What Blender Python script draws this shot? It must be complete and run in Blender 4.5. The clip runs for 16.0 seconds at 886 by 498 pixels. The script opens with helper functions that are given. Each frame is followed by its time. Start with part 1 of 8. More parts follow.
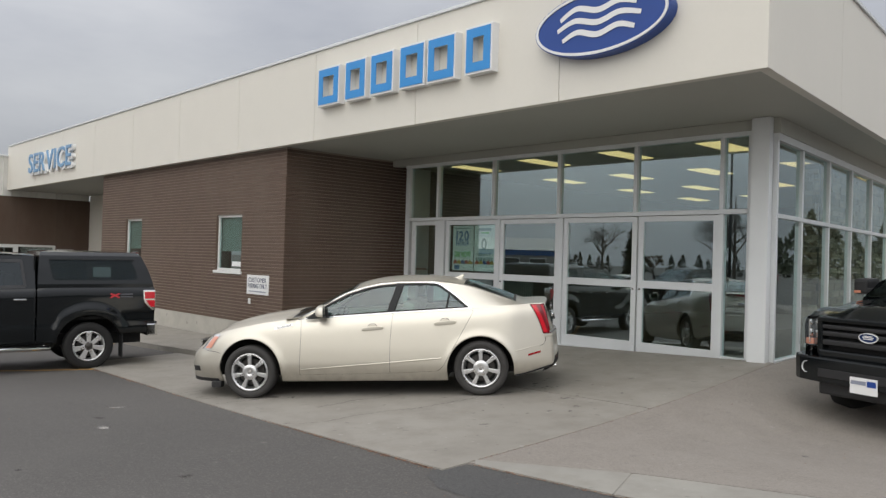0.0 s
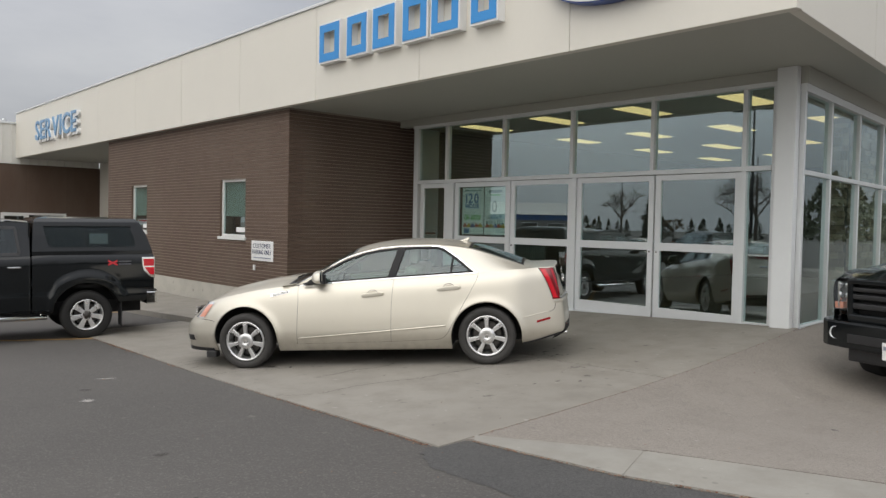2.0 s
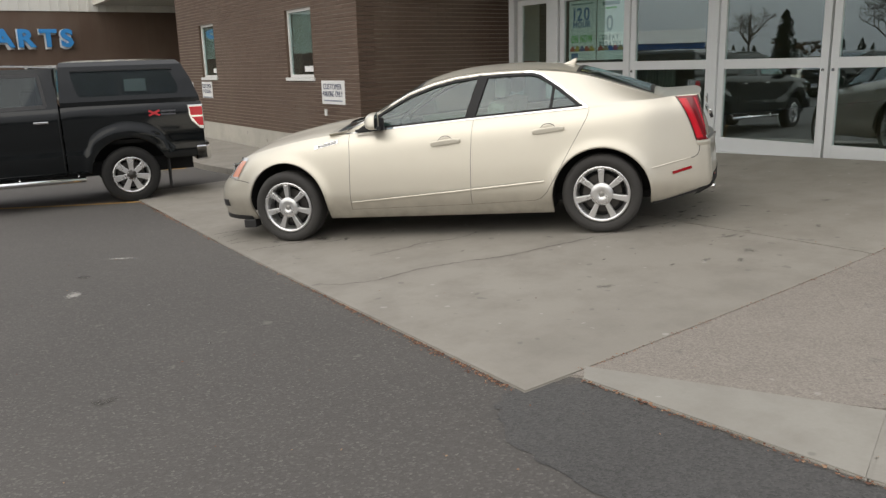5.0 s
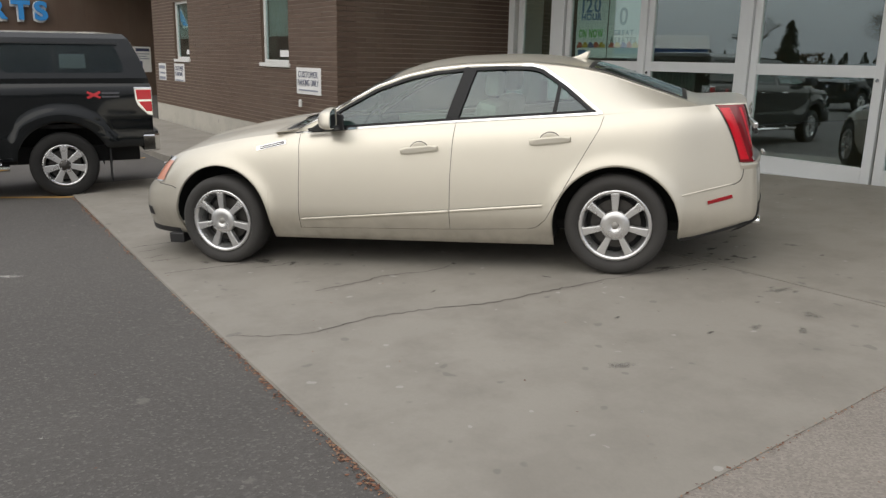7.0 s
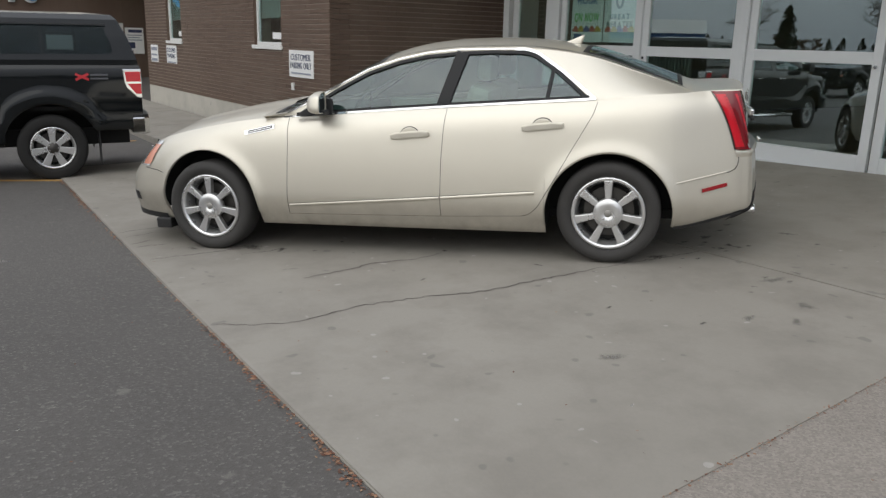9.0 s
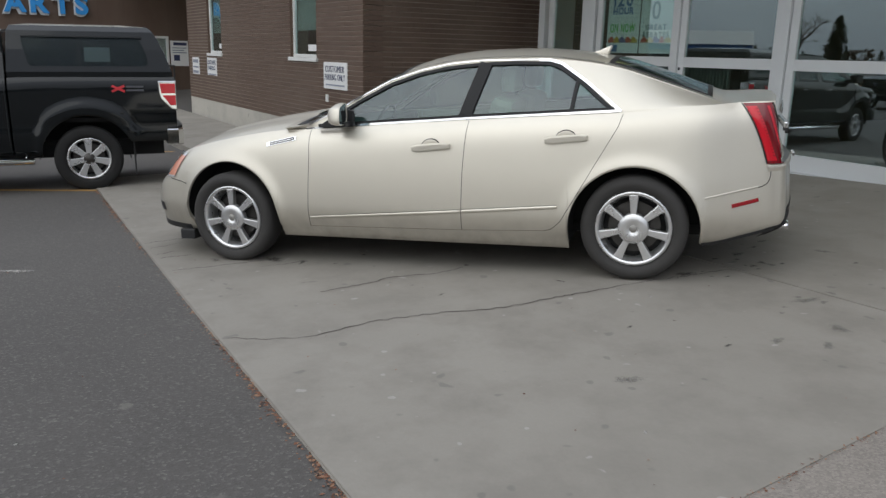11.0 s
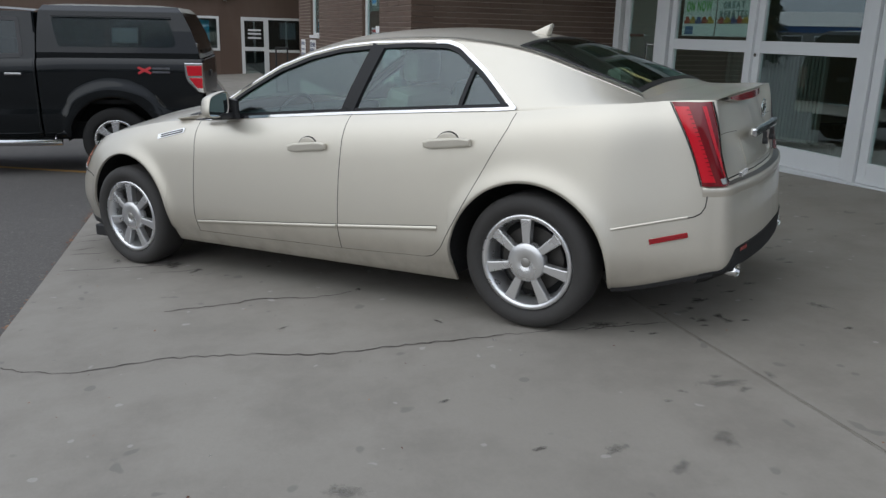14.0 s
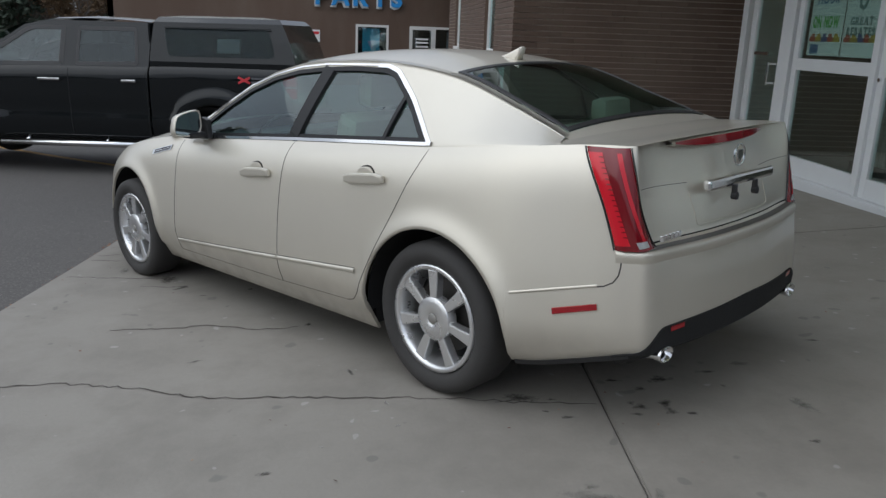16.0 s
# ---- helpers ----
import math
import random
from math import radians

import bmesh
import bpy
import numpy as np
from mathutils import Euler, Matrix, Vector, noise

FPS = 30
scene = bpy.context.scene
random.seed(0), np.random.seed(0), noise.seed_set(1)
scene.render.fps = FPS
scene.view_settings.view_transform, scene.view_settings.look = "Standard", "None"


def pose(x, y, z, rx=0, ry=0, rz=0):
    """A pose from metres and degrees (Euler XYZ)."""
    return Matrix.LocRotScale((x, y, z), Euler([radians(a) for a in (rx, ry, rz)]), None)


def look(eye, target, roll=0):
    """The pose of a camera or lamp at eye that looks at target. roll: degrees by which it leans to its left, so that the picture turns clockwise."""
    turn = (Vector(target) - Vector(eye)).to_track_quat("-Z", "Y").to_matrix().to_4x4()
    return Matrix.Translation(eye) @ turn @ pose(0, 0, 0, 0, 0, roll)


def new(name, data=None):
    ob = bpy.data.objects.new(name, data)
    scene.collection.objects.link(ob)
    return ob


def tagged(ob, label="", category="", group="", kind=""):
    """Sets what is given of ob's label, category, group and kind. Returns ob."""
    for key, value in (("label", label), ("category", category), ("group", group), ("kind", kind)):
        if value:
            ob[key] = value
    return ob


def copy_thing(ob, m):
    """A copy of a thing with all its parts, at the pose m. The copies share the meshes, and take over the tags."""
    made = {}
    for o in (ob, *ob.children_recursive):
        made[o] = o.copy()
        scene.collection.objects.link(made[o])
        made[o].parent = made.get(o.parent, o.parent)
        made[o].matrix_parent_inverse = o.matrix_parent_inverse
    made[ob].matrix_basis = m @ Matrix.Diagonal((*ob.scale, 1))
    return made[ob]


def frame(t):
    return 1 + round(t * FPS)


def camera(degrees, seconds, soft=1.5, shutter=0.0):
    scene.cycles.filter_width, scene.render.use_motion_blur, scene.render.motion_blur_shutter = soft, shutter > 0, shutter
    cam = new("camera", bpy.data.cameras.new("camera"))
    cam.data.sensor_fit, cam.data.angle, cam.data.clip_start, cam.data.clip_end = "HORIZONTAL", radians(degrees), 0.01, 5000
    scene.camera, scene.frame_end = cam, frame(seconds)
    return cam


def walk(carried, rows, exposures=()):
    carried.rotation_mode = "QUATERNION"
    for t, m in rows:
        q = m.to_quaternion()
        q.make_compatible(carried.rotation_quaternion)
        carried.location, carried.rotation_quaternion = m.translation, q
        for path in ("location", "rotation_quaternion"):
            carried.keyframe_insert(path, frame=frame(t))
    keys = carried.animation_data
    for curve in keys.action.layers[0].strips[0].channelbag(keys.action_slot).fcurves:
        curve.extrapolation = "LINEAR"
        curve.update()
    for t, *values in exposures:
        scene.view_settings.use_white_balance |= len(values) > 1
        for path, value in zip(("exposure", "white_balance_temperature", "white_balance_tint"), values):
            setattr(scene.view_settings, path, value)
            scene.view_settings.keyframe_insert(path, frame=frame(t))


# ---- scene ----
cam = camera(58.6, 16.0, soft=1.4)
# seconds, eye, target, roll
PATH = [
    (0, (0.52, -0.093, 1.372), (-0.951, 1.262, 1.397), 1.7),
    (0.5, (0.478, -0.05, 1.374), (-0.995, 1.302, 1.376), 1.5),
    (1, (0.421, -0.014, 1.365), (-1.048, 1.343, 1.318), 0.6),
    (1.5, (0.361, 0.198, 1.369), (-1.144, 1.515, 1.379), 1.4),
    (2, (0.247, 0.397, 1.33), (-1.253, 1.718, 1.268), 1.2),
    (2.5, (0.005, 0.642, 1.277), (-1.543, 1.9, 1.124), 0.8),
    (3, (-0.246, 0.937, 1.242), (-1.825, 2.137, 0.986), -1.2),
    (3.5, (-0.495, 1.23, 1.191), (-2.075, 2.39, 0.792), 0.6),
    (4, (-0.837, 1.474, 1.175), (-2.442, 2.588, 0.745), -0.9),
    (4.2, (-0.952, 1.575, 1.173), (-2.56, 2.678, 0.729), -1.6),
    (6.3, (-2.254, 2.741, 1.13), (-3.915, 3.758, 0.675), 0.0),
    (6.5, (-2.378, 2.835, 1.121), (-4.025, 3.884, 0.691), 0.7),
    (7, (-2.538, 2.945, 1.108), (-4.153, 4.029, 0.639), 1.2),
    (7.5, (-2.572, 2.987, 1.11), (-4.175, 4.072, 0.609), 1.5),
    (8, (-2.579, 3.006, 1.107), (-4.178, 4.095, 0.601), 1.7),
    (10.5, (-2.595, 3.055, 1.114), (-4.208, 4.127, 0.614), 0.8),
    (11, (-2.601, 3.19, 1.106), (-4.263, 4.193, 0.624), 1.4),
    (11.5, (-2.634, 3.423, 1.097), (-4.305, 4.399, 0.592), 0.7),
    (12, (-2.725, 3.744, 1.118), (-4.416, 4.703, 0.647), 0.8),
    (12.5, (-2.706, 4.078, 1.111), (-4.474, 4.883, 0.635), -0.3),
    (13, (-2.722, 4.437, 1.096), (-4.492, 5.232, 0.612), 0.7),
    (13.5, (-2.805, 4.795, 1.096), (-4.571, 5.577, 0.575), 0.9),
    (14, (-2.782, 5.119, 1.126), (-4.611, 5.731, 0.596), 1.6),
    (14.5, (-2.801, 5.442, 1.153), (-4.646, 5.987, 0.604), -0.2),
    (15, (-2.873, 5.756, 1.19), (-4.753, 6.171, 0.649), -1.2),
    (15.5, (-2.877, 6.106, 1.216), (-4.788, 6.358, 0.684), 1.8),
    (16, (-2.97, 6.406, 1.231), (-4.893, 6.562, 0.705), 2.2),
]
# seconds, stops, kelvin, tint: the film's own drift
LOOKS = [(0.0, 0.19, 6900, 6), (2.0, 0.19, 7000, 6), (3.5, 0.20, 7250, 6), (7.5, 0.09, 7050, 6), (9.0, 0.04, 6750, 5), (10.5, -0.05, 6550, 5), (12.5, -0.16, 6330, 5), (16.0, -0.21, 6230, 5)]
walk(cam, [(t, look(eye, target, roll)) for t, eye, target, roll in PATH], LOOKS)

# ---- sky, sun, exposure ----
SUN_EL, SUN_AZ = 45.0, 160.0
world = bpy.data.worlds.new("overcast_sky")
scene.world = world
world.use_nodes = True
wn = world.node_tree.nodes
wl = world.node_tree.links
wn.clear()
w_out = wn.new("ShaderNodeOutputWorld")
w_bg = wn.new("ShaderNodeBackground")
w_sky = wn.new("ShaderNodeTexSky")
w_sky.sky_type = "NISHITA"
w_sky.sun_disc = False
w_sky.sun_elevation = radians(SUN_EL)
w_sky.sun_rotation = radians(SUN_AZ)
w_sky.dust_density = 3.0
w_coord = wn.new("ShaderNodeTexCoord")
w_map = wn.new("ShaderNodeMapping")
w_map.inputs["Scale"].default_value = (1.0, 1.0, 3.2)
w_noise = wn.new("ShaderNodeTexNoise")
w_noise.inputs["Scale"].default_value = 2.2
w_noise.inputs["Detail"].default_value = 6.0
w_noise.inputs["Roughness"].default_value = 0.55
w_ramp = wn.new("ShaderNodeValToRGB")
w_ramp.color_ramp.elements[0].position = 0.3
w_ramp.color_ramp.elements[0].color = (5.9, 6.15, 7.3, 1)
w_ramp.color_ramp.elements[1].position = 0.72
w_ramp.color_ramp.elements[1].color = (8.6, 8.8, 9.8, 1)
w_mix = wn.new("ShaderNodeMix")
w_mix.data_type = "RGBA"
w_mix.inputs["Factor"].default_value = 0.88
wl.new(w_coord.outputs["Generated"], w_map.inputs["Vector"])
wl.new(w_map.outputs["Vector"], w_noise.inputs["Vector"])
wl.new(w_noise.outputs["Fac"], w_ramp.inputs["Fac"])
# an overcast sky is three times as bright overhead as at the horizon
w_xyz = wn.new("ShaderNodeSeparateXYZ")
w_up = wn.new("ShaderNodeMapRange")
w_up.inputs["From Min"].default_value, w_up.inputs["From Max"].default_value = 0.0, 1.0
w_up.inputs["To Min"].default_value, w_up.inputs["To Max"].default_value = 0.55, 1.60
w_mul = wn.new("ShaderNodeVectorMath")
w_mul.operation = "SCALE"
wl.new(w_coord.outputs["Generated"], w_xyz.inputs["Vector"])
wl.new(w_xyz.outputs["Z"], w_up.inputs["Value"])
wl.new(w_ramp.outputs["Color"], w_mul.inputs["Vector"])
# the cloud is brighter on the sun's side
w_side = wn.new("ShaderNodeVectorMath")
w_side.operation = "DOT_PRODUCT"
w_side.inputs[1].default_value = (math.cos(radians(SUN_EL)) * math.sin(radians(180 - SUN_AZ)), -math.cos(radians(SUN_EL)) * math.cos(radians(180 - SUN_AZ)), math.sin(radians(SUN_EL)))
w_lean = wn.new("ShaderNodeMapRange")
w_lean.inputs["From Min"].default_value, w_lean.inputs["From Max"].default_value = -1.0, 1.0
w_lean.inputs["To Min"].default_value, w_lean.inputs["To Max"].default_value = 0.55, 1.45
w_both = wn.new("ShaderNodeMath")
w_both.operation = "MULTIPLY"
wl.new(w_coord.outputs["Generated"], w_side.inputs[0])
wl.new(w_side.outputs["Value"], w_lean.inputs["Value"])
wl.new(w_up.outputs["Result"], w_both.inputs[0])
wl.new(w_lean.outputs["Result"], w_both.inputs[1])
wl.new(w_both.outputs["Value"], w_mul.inputs["Scale"])
wl.new(w_sky.outputs["Color"], w_mix.inputs["A"])
wl.new(w_mul.outputs["Vector"], w_mix.inputs["B"])
wl.new(w_mix.outputs["Result"], w_bg.inputs["Color"])
w_bg.inputs["Strength"].default_value = 0.1
wl.new(w_bg.outputs["Background"], w_out.inputs["Surface"])

sun_data = bpy.data.lights.new("sun", "SUN")
sun_data.energy = 0.95
sun_data.angle = radians(90)
sun_data.color = (1.0, 0.965, 0.91)
sun = new("sun", sun_data)
sun.rotation_euler = (radians(90 - SUN_EL), 0, radians(180 - SUN_AZ))

# ---- building tools ----
def part(name, bm, material, parent=None, label="", smooth=False):
    """Links a bmesh as one mesh object, under a thing or part if one is given."""
    me = bpy.data.meshes.new(name)
    bm.to_mesh(me)
    bm.free()
    if material is not None:
        for m in (material if isinstance(material, (list, tuple)) else [material]):
            me.materials.append(m)
    if smooth:
        me.polygons.foreach_set("use_smooth", [True] * len(me.polygons))
    ob = new(name, me)
    if parent is not None:
        ob.parent = parent
    if label:
        ob["label"] = label
    return ob


def shared(name, me, parent, m):
    """One more object on a mesh that is there already."""
    ob = new(name, me)
    ob.parent = parent
    ob.matrix_basis = m
    return ob


def thing(name, label, category, m=None, group="", kind=""):
    ob = new(name)
    ob.empty_display_size = 0.2
    if m is not None:
        ob.matrix_basis = m
    return tagged(ob, label, category, group, kind)


def box(bm, x0, x1, y0, y1, z0, z1, bevel=0.0, m=None):
    vs = [bm.verts.new((x, y, z)) for z in (z0, z1) for y in (y0, y1) for x in (x0, x1)]
    fs = [bm.faces.new([vs[i] for i in f]) for f in ((0, 2, 3, 1), (4, 5, 7, 6), (0, 1, 5, 4), (2, 6, 7, 3), (0, 4, 6, 2), (1, 3, 7, 5))]
    if bevel:
        edges = list({e for f in fs for e in f.edges})
        out = bmesh.ops.bevel(bm, geom=edges, offset=bevel, segments=2, affect="EDGES", profile=0.6)
        vs = list({v for f in out["faces"] for v in f.verts} | {v for v in vs if v.is_valid})
    if m is not None:
        bmesh.ops.transform(bm, matrix=m, verts=vs)
    return vs


def boxed(x0, x1, y0, y1, z0, z1, bevel=0.0, m=None):
    bm = bmesh.new()
    box(bm, x0, x1, y0, y1, z0, z1, bevel, m)
    return bm


def rod(bm, a, b, r, n=10, r2=None):
    """A round bar from a to b."""
    a, b = Vector(a), Vector(b)
    q = (b - a).to_track_quat("Z", "Y").to_matrix().to_4x4()
    m = Matrix.Translation((a + b) / 2) @ q
    return bmesh.ops.create_cone(bm, cap_ends=True, segments=n, radius1=r, radius2=r if r2 is None else r2, depth=(b - a).length, matrix=m)["verts"]


def prism(bm, pts, a, b, axis="y", bevel=0.0):
    """A polygon, given in the two other axes, drawn out along one axis from a to b."""
    def at(p, d):
        return {"x": (d, p[0], p[1]), "y": (p[0], d, p[1]), "z": (p[0], p[1], d)}[axis]
    lo = [bm.verts.new(at(p, a)) for p in pts]
    hi = [bm.verts.new(at(p, b)) for p in pts]
    fs = [bm.faces.new(lo), bm.faces.new(list(reversed(hi)))]
    n = len(pts)
    for i in range(n):
        fs.append(bm.faces.new([lo[i], hi[i], hi[(i + 1) % n], lo[(i + 1) % n]]))
    bmesh.ops.recalc_face_normals(bm, faces=fs)
    if bevel:
        es = [e for f in fs[:2] for e in f.edges]
        bmesh.ops.bevel(bm, geom=es, offset=bevel, segments=2, affect="EDGES", profile=0.6)
    return lo + hi


def lathe(bm, profile, n=48, axis="y"):
    """A profile of (radius, height) turned round an axis."""
    rings = []
    for r, h in profile:
        ring = []
        for i in range(n):
            a = 2 * math.pi * i / n
            c, s = r * math.cos(a), r * math.sin(a)
            ring.append(bm.verts.new({"y": (c, h, s), "z": (c, s, h), "x": (h, c, s)}[axis]))
        rings.append(ring)
    for p, q in zip(rings, rings[1:]):
        for i in range(n):
            bm.faces.new([p[i], p[(i + 1) % n], q[(i + 1) % n], q[i]])
    return rings


def interp(x, table):
    """A smooth curve through a table of (x, value), x rising."""
    if x <= table[0][0]:
        return table[0][1]
    if x >= table[-1][0]:
        return table[-1][1]
    for i in range(len(table) - 1):
        (xa, ya), (xb, yb) = table[i], table[i + 1]
        if x <= xb:
            d = (yb - ya) / (xb - xa)
            da = d if i == 0 else 0.5 * (d + (ya - table[i - 1][1]) / (xa - table[i - 1][0]))
            db = d if i == len(table) - 2 else 0.5 * (d + (table[i + 2][1] - yb) / (table[i + 2][0] - xb))
            u, h = (x - xa) / (xb - xa), xb - xa
            return ya * (1 + 2 * u) * (1 - u) ** 2 + h * da * u * (1 - u) ** 2 + yb * u * u * (3 - 2 * u) + h * db * u * u * (u - 1)


def inside(p, poly):
    x, y = p
    hit = False
    for i in range(len(poly)):
        (xa, ya), (xb, yb) = poly[i - 1], poly[i]
        if (ya > y) != (yb > y) and x < (xb - xa) * (y - ya) / (yb - ya) + xa:
            hit = not hit
    return hit


def words(text, size, depth, material, parent, m, name="letter", bold=0.0, font_scale=(1, 1), spacing=1.0):
    """One mesh for each letter of a word in the built-in font; the word runs along x, stands up along y."""
    out = []
    pen = 0.0
    for ch in text:
        cu = bpy.data.curves.new("glyph", "FONT")
        cu.body = ch
        cu.size = size
        cu.extrude = depth / 2
        cu.offset = bold
        cu.resolution_u = 4
        ob = bpy.data.objects.new("glyph", cu)
        me = bpy.data.meshes.new_from_object(ob)
        xs = [v.co.x for v in me.vertices] or [0, 0.2 * size]
        lo, hi = min(xs), max(xs)
        me.transform(Matrix.Translation((pen - lo, 0, 0)))
        me.transform(Matrix.Diagonal((font_scale[0], font_scale[1], 1, 1)))
        pen += hi - lo + 0.13 * size * spacing
        bpy.data.objects.remove(ob)
        bpy.data.curves.remove(cu)
        if ch != " ":
            me.name = name
            me.materials.clear()
            me.materials.append(material)
            lt = new(name, me)
            lt.parent = parent
            lt.matrix_basis = m
            out.append(lt)
        else:
            bpy.data.meshes.remove(me)
            pen += 0.15 * size
    return out, pen * font_scale[0]


# ---- materials ----
class Nodes:
    """A small helper to write node materials."""
    def __init__(self, name):
        self.mat = bpy.data.materials.new(name)
        self.mat.use_nodes = True
        self.t = self.mat.node_tree
        self.b = self.t.nodes["Principled BSDF"]
        self.coord = self.t.nodes.new("ShaderNodeTexCoord").outputs["Object"]

    def node(self, kind, **sockets):
        n = self.t.nodes.new(kind)
        for k, v in sockets.items():
            self.put(n.inputs[k], v)
        return n

    def put(self, socket, v):
        if hasattr(v, "links"):
            self.t.links.new(v, socket)
        else:
            socket.default_value = v

    def noise(self, scale, detail=4.0, rough=0.6, vec=None, stretch=None):
        v = self.coord if vec is None else vec
        if stretch:
            mp = self.node("ShaderNodeMapping", Vector=v)
            mp.inputs["Scale"].default_value = stretch
            v = mp.outputs["Vector"]
        return self.node("ShaderNodeTexNoise", Vector=v, Scale=scale, Detail=detail, Roughness=rough).outputs["Fac"]

    def ramp(self, fac, stops):
        r = self.t.nodes.new("ShaderNodeValToRGB")
        self.put(r.inputs["Fac"], fac)
        e = r.color_ramp.elements
        while len(e) < len(stops):
            e.new(0.5)
        for el, (p, c) in zip(e, stops):
            el.position = p
            el.color = (*c, 1) if len(c) == 3 else c
        return r.outputs["Color"]

    def mix(self, fac, a, b, mode="MIX"):
        m = self.t.nodes.new("ShaderNodeMix")
        m.data_type = "RGBA"
        m.blend_type = mode
        self.put(m.inputs["Factor"], fac)
        self.put(m.inputs[6], a if hasattr(a, "links") else (*a, 1))
        self.put(m.inputs[7], b if hasattr(b, "links") else (*b, 1))
        return m.outputs[2]

    def math(self, op, a, b=0.0, clamp=False):
        m = self.t.nodes.new("ShaderNodeMath")
        m.operation = op
        m.use_clamp = clamp
        self.put(m.inputs[0], a)
        self.put(m.inputs[1], b)
        return m.outputs[0]

    def bump(self, height, strength=0.3, distance=0.01):
        self.put(self.b.inputs["Normal"], self.node("ShaderNodeBump", Height=height, Strength=strength, Distance=distance).outputs["Normal"])

    def set(self, **sockets):
        for k, v in sockets.items():
            s = self.b.inputs[k.replace("_", " ")]
            if isinstance(v, tuple) and len(v) == 3 and s.type == "RGBA":
                v = (*v, 1)
            self.put(s, v)
        return self


def plain(name, color, rough=0.5, metal=0.0, vary=0.12, scale=6.0, grain=0.0, coat=0.0, spec=0.5):
    """Paint, plastic or metal with slight unevenness at two scales."""
    n = Nodes(name)
    big, fine = n.noise(scale), n.noise(scale * 14)
    dark = tuple(c * (1 - vary) for c in color)
    lite = tuple(min(1, c * (1 + vary)) for c in color)
    n.set(Base_Color=n.mix(n.math("ADD", n.math("MULTIPLY", big, 0.7), n.math("MULTIPLY", fine, 0.3)), dark, lite), Metallic=metal, Coat_Weight=coat, Specular_IOR_Level=spec)
    n.set(Roughness=n.math("ADD", rough - 0.05, n.math("MULTIPLY", big, 0.1)))
    if grain:
        n.bump(fine, grain, 0.004)
    return n.mat


def glow(name, color, strength):
    n = Nodes(name)
    n.set(Base_Color=(0.8, 0.8, 0.8), Emission_Color=color, Emission_Strength=strength)
    return n.mat


def make_asphalt():
    n = Nodes("asphalt")
    big, mid, fine = n.noise(0.35, 5), n.noise(3.0, 4), n.noise(130.0, 2)
    c = n.ramp(big, [(0.3, (0.069, 0.062, 0.056)), (0.7, (0.105, 0.095, 0.086))])
    c = n.mix(n.math("MULTIPLY", mid, 0.35), c, (0.06, 0.057, 0.054))
    vor = n.node("ShaderNodeTexVoronoi", Vector=n.coord, Scale=95.0)
    stone = n.ramp(vor.outputs["Color"], [(0.0, (0.03, 0.03, 0.03)), (0.7, (0.09, 0.088, 0.085)), (1.0, (0.34, 0.32, 0.3))])
    c = n.mix(0.27, c, stone)
    worn = n.ramp(n.noise(7.0, 2, 0.4), [(0.74, (0, 0, 0)), (0.78, (1, 1, 1))])
    c = n.mix(n.math("MULTIPLY", worn, 0.35), c, (0.24, 0.22, 0.2))
    n.set(Base_Color=c, Roughness=0.88)
    n.bump(n.math("ADD", vor.outputs["Distance"], fine), 0.35, 0.005)
    return n.mat


def make_concrete(name, a, b, stain, pebble=0.0):
    n = Nodes(name)
    big, mid, fine = n.noise(0.45, 6, 0.62), n.noise(2.6, 5, 0.65), n.noise(60.0, 3)
    c = n.ramp(big, [(0.28, a), (0.72, b)])
    c = n.mix(n.ramp(mid, [(0.42, (0, 0, 0)), (0.66, (0.55, 0.55, 0.55))]), c, stain)
    spots = n.ramp(n.noise(9.0, 1, 0.3), [(0.735, (0, 0, 0)), (0.765, (1, 1, 1))])
    c = n.mix(n.math("MULTIPLY", spots, 0.4), c, (0.10, 0.095, 0.088))
    pale = n.ramp(n.noise(14.0, 1, 0.3), [(0.77, (0, 0, 0)), (0.79, (1, 1, 1))])
    c = n.mix(n.math("MULTIPLY", pale, 0.35), c, (0.5, 0.48, 0.45))
    c = n.mix(n.math("MULTIPLY", fine, 0.22), c, (0.14, 0.13, 0.12))
    h = fine
    if pebble:
        vor = n.node("ShaderNodeTexVoronoi", Vector=n.coord, Scale=125.0)
        c = n.mix(pebble, c, n.ramp(vor.outputs["Color"], [(0.0, (0.1, 0.085, 0.075)), (1.0, (0.42, 0.37, 0.33))]))
        h = n.math("ADD", vor.outputs["Distance"], fine)
    n.set(Base_Color=c, Roughness=0.8)
    n.bump(h, 0.25, 0.004)
    return n.mat


def make_brick():
    n = Nodes("brown_brick")
    rnd = n.node("ShaderNodeObjectInfo").outputs["Random"]
    isl = n.node("ShaderNodeNewGeometry").outputs["Random Per Island"]
    pick = n.math("FRACT", n.math("ADD", rnd, n.math("MULTIPLY", isl, 0.97)))
    c = n.ramp(pick, [(0.0, (0.103, 0.066, 0.048)), (0.35, (0.115, 0.075, 0.054)), (0.75, (0.125, 0.082, 0.060)), (1.0, (0.141, 0.094, 0.069))])
    spot = n.node("ShaderNodeNewGeometry").outputs["Position"]
    wash = n.noise(1.1, 4, 0.6, spot, (1.0, 1.0, 0.35))
    c = n.mix(n.math("MULTIPLY", n.math("SUBTRACT", wash, 0.42, clamp=True), 1.6), c, (0.182, 0.140, 0.108))
    fine = n.noise(55.0, 3)
    c = n.mix(n.math("MULTIPLY", fine, 0.35), c, (0.09, 0.063, 0.048))
    n.set(Base_Color=c, Roughness=0.72, Specular_IOR_Level=0.35)
    n.bump(fine, 0.35, 0.004)
    return n.mat


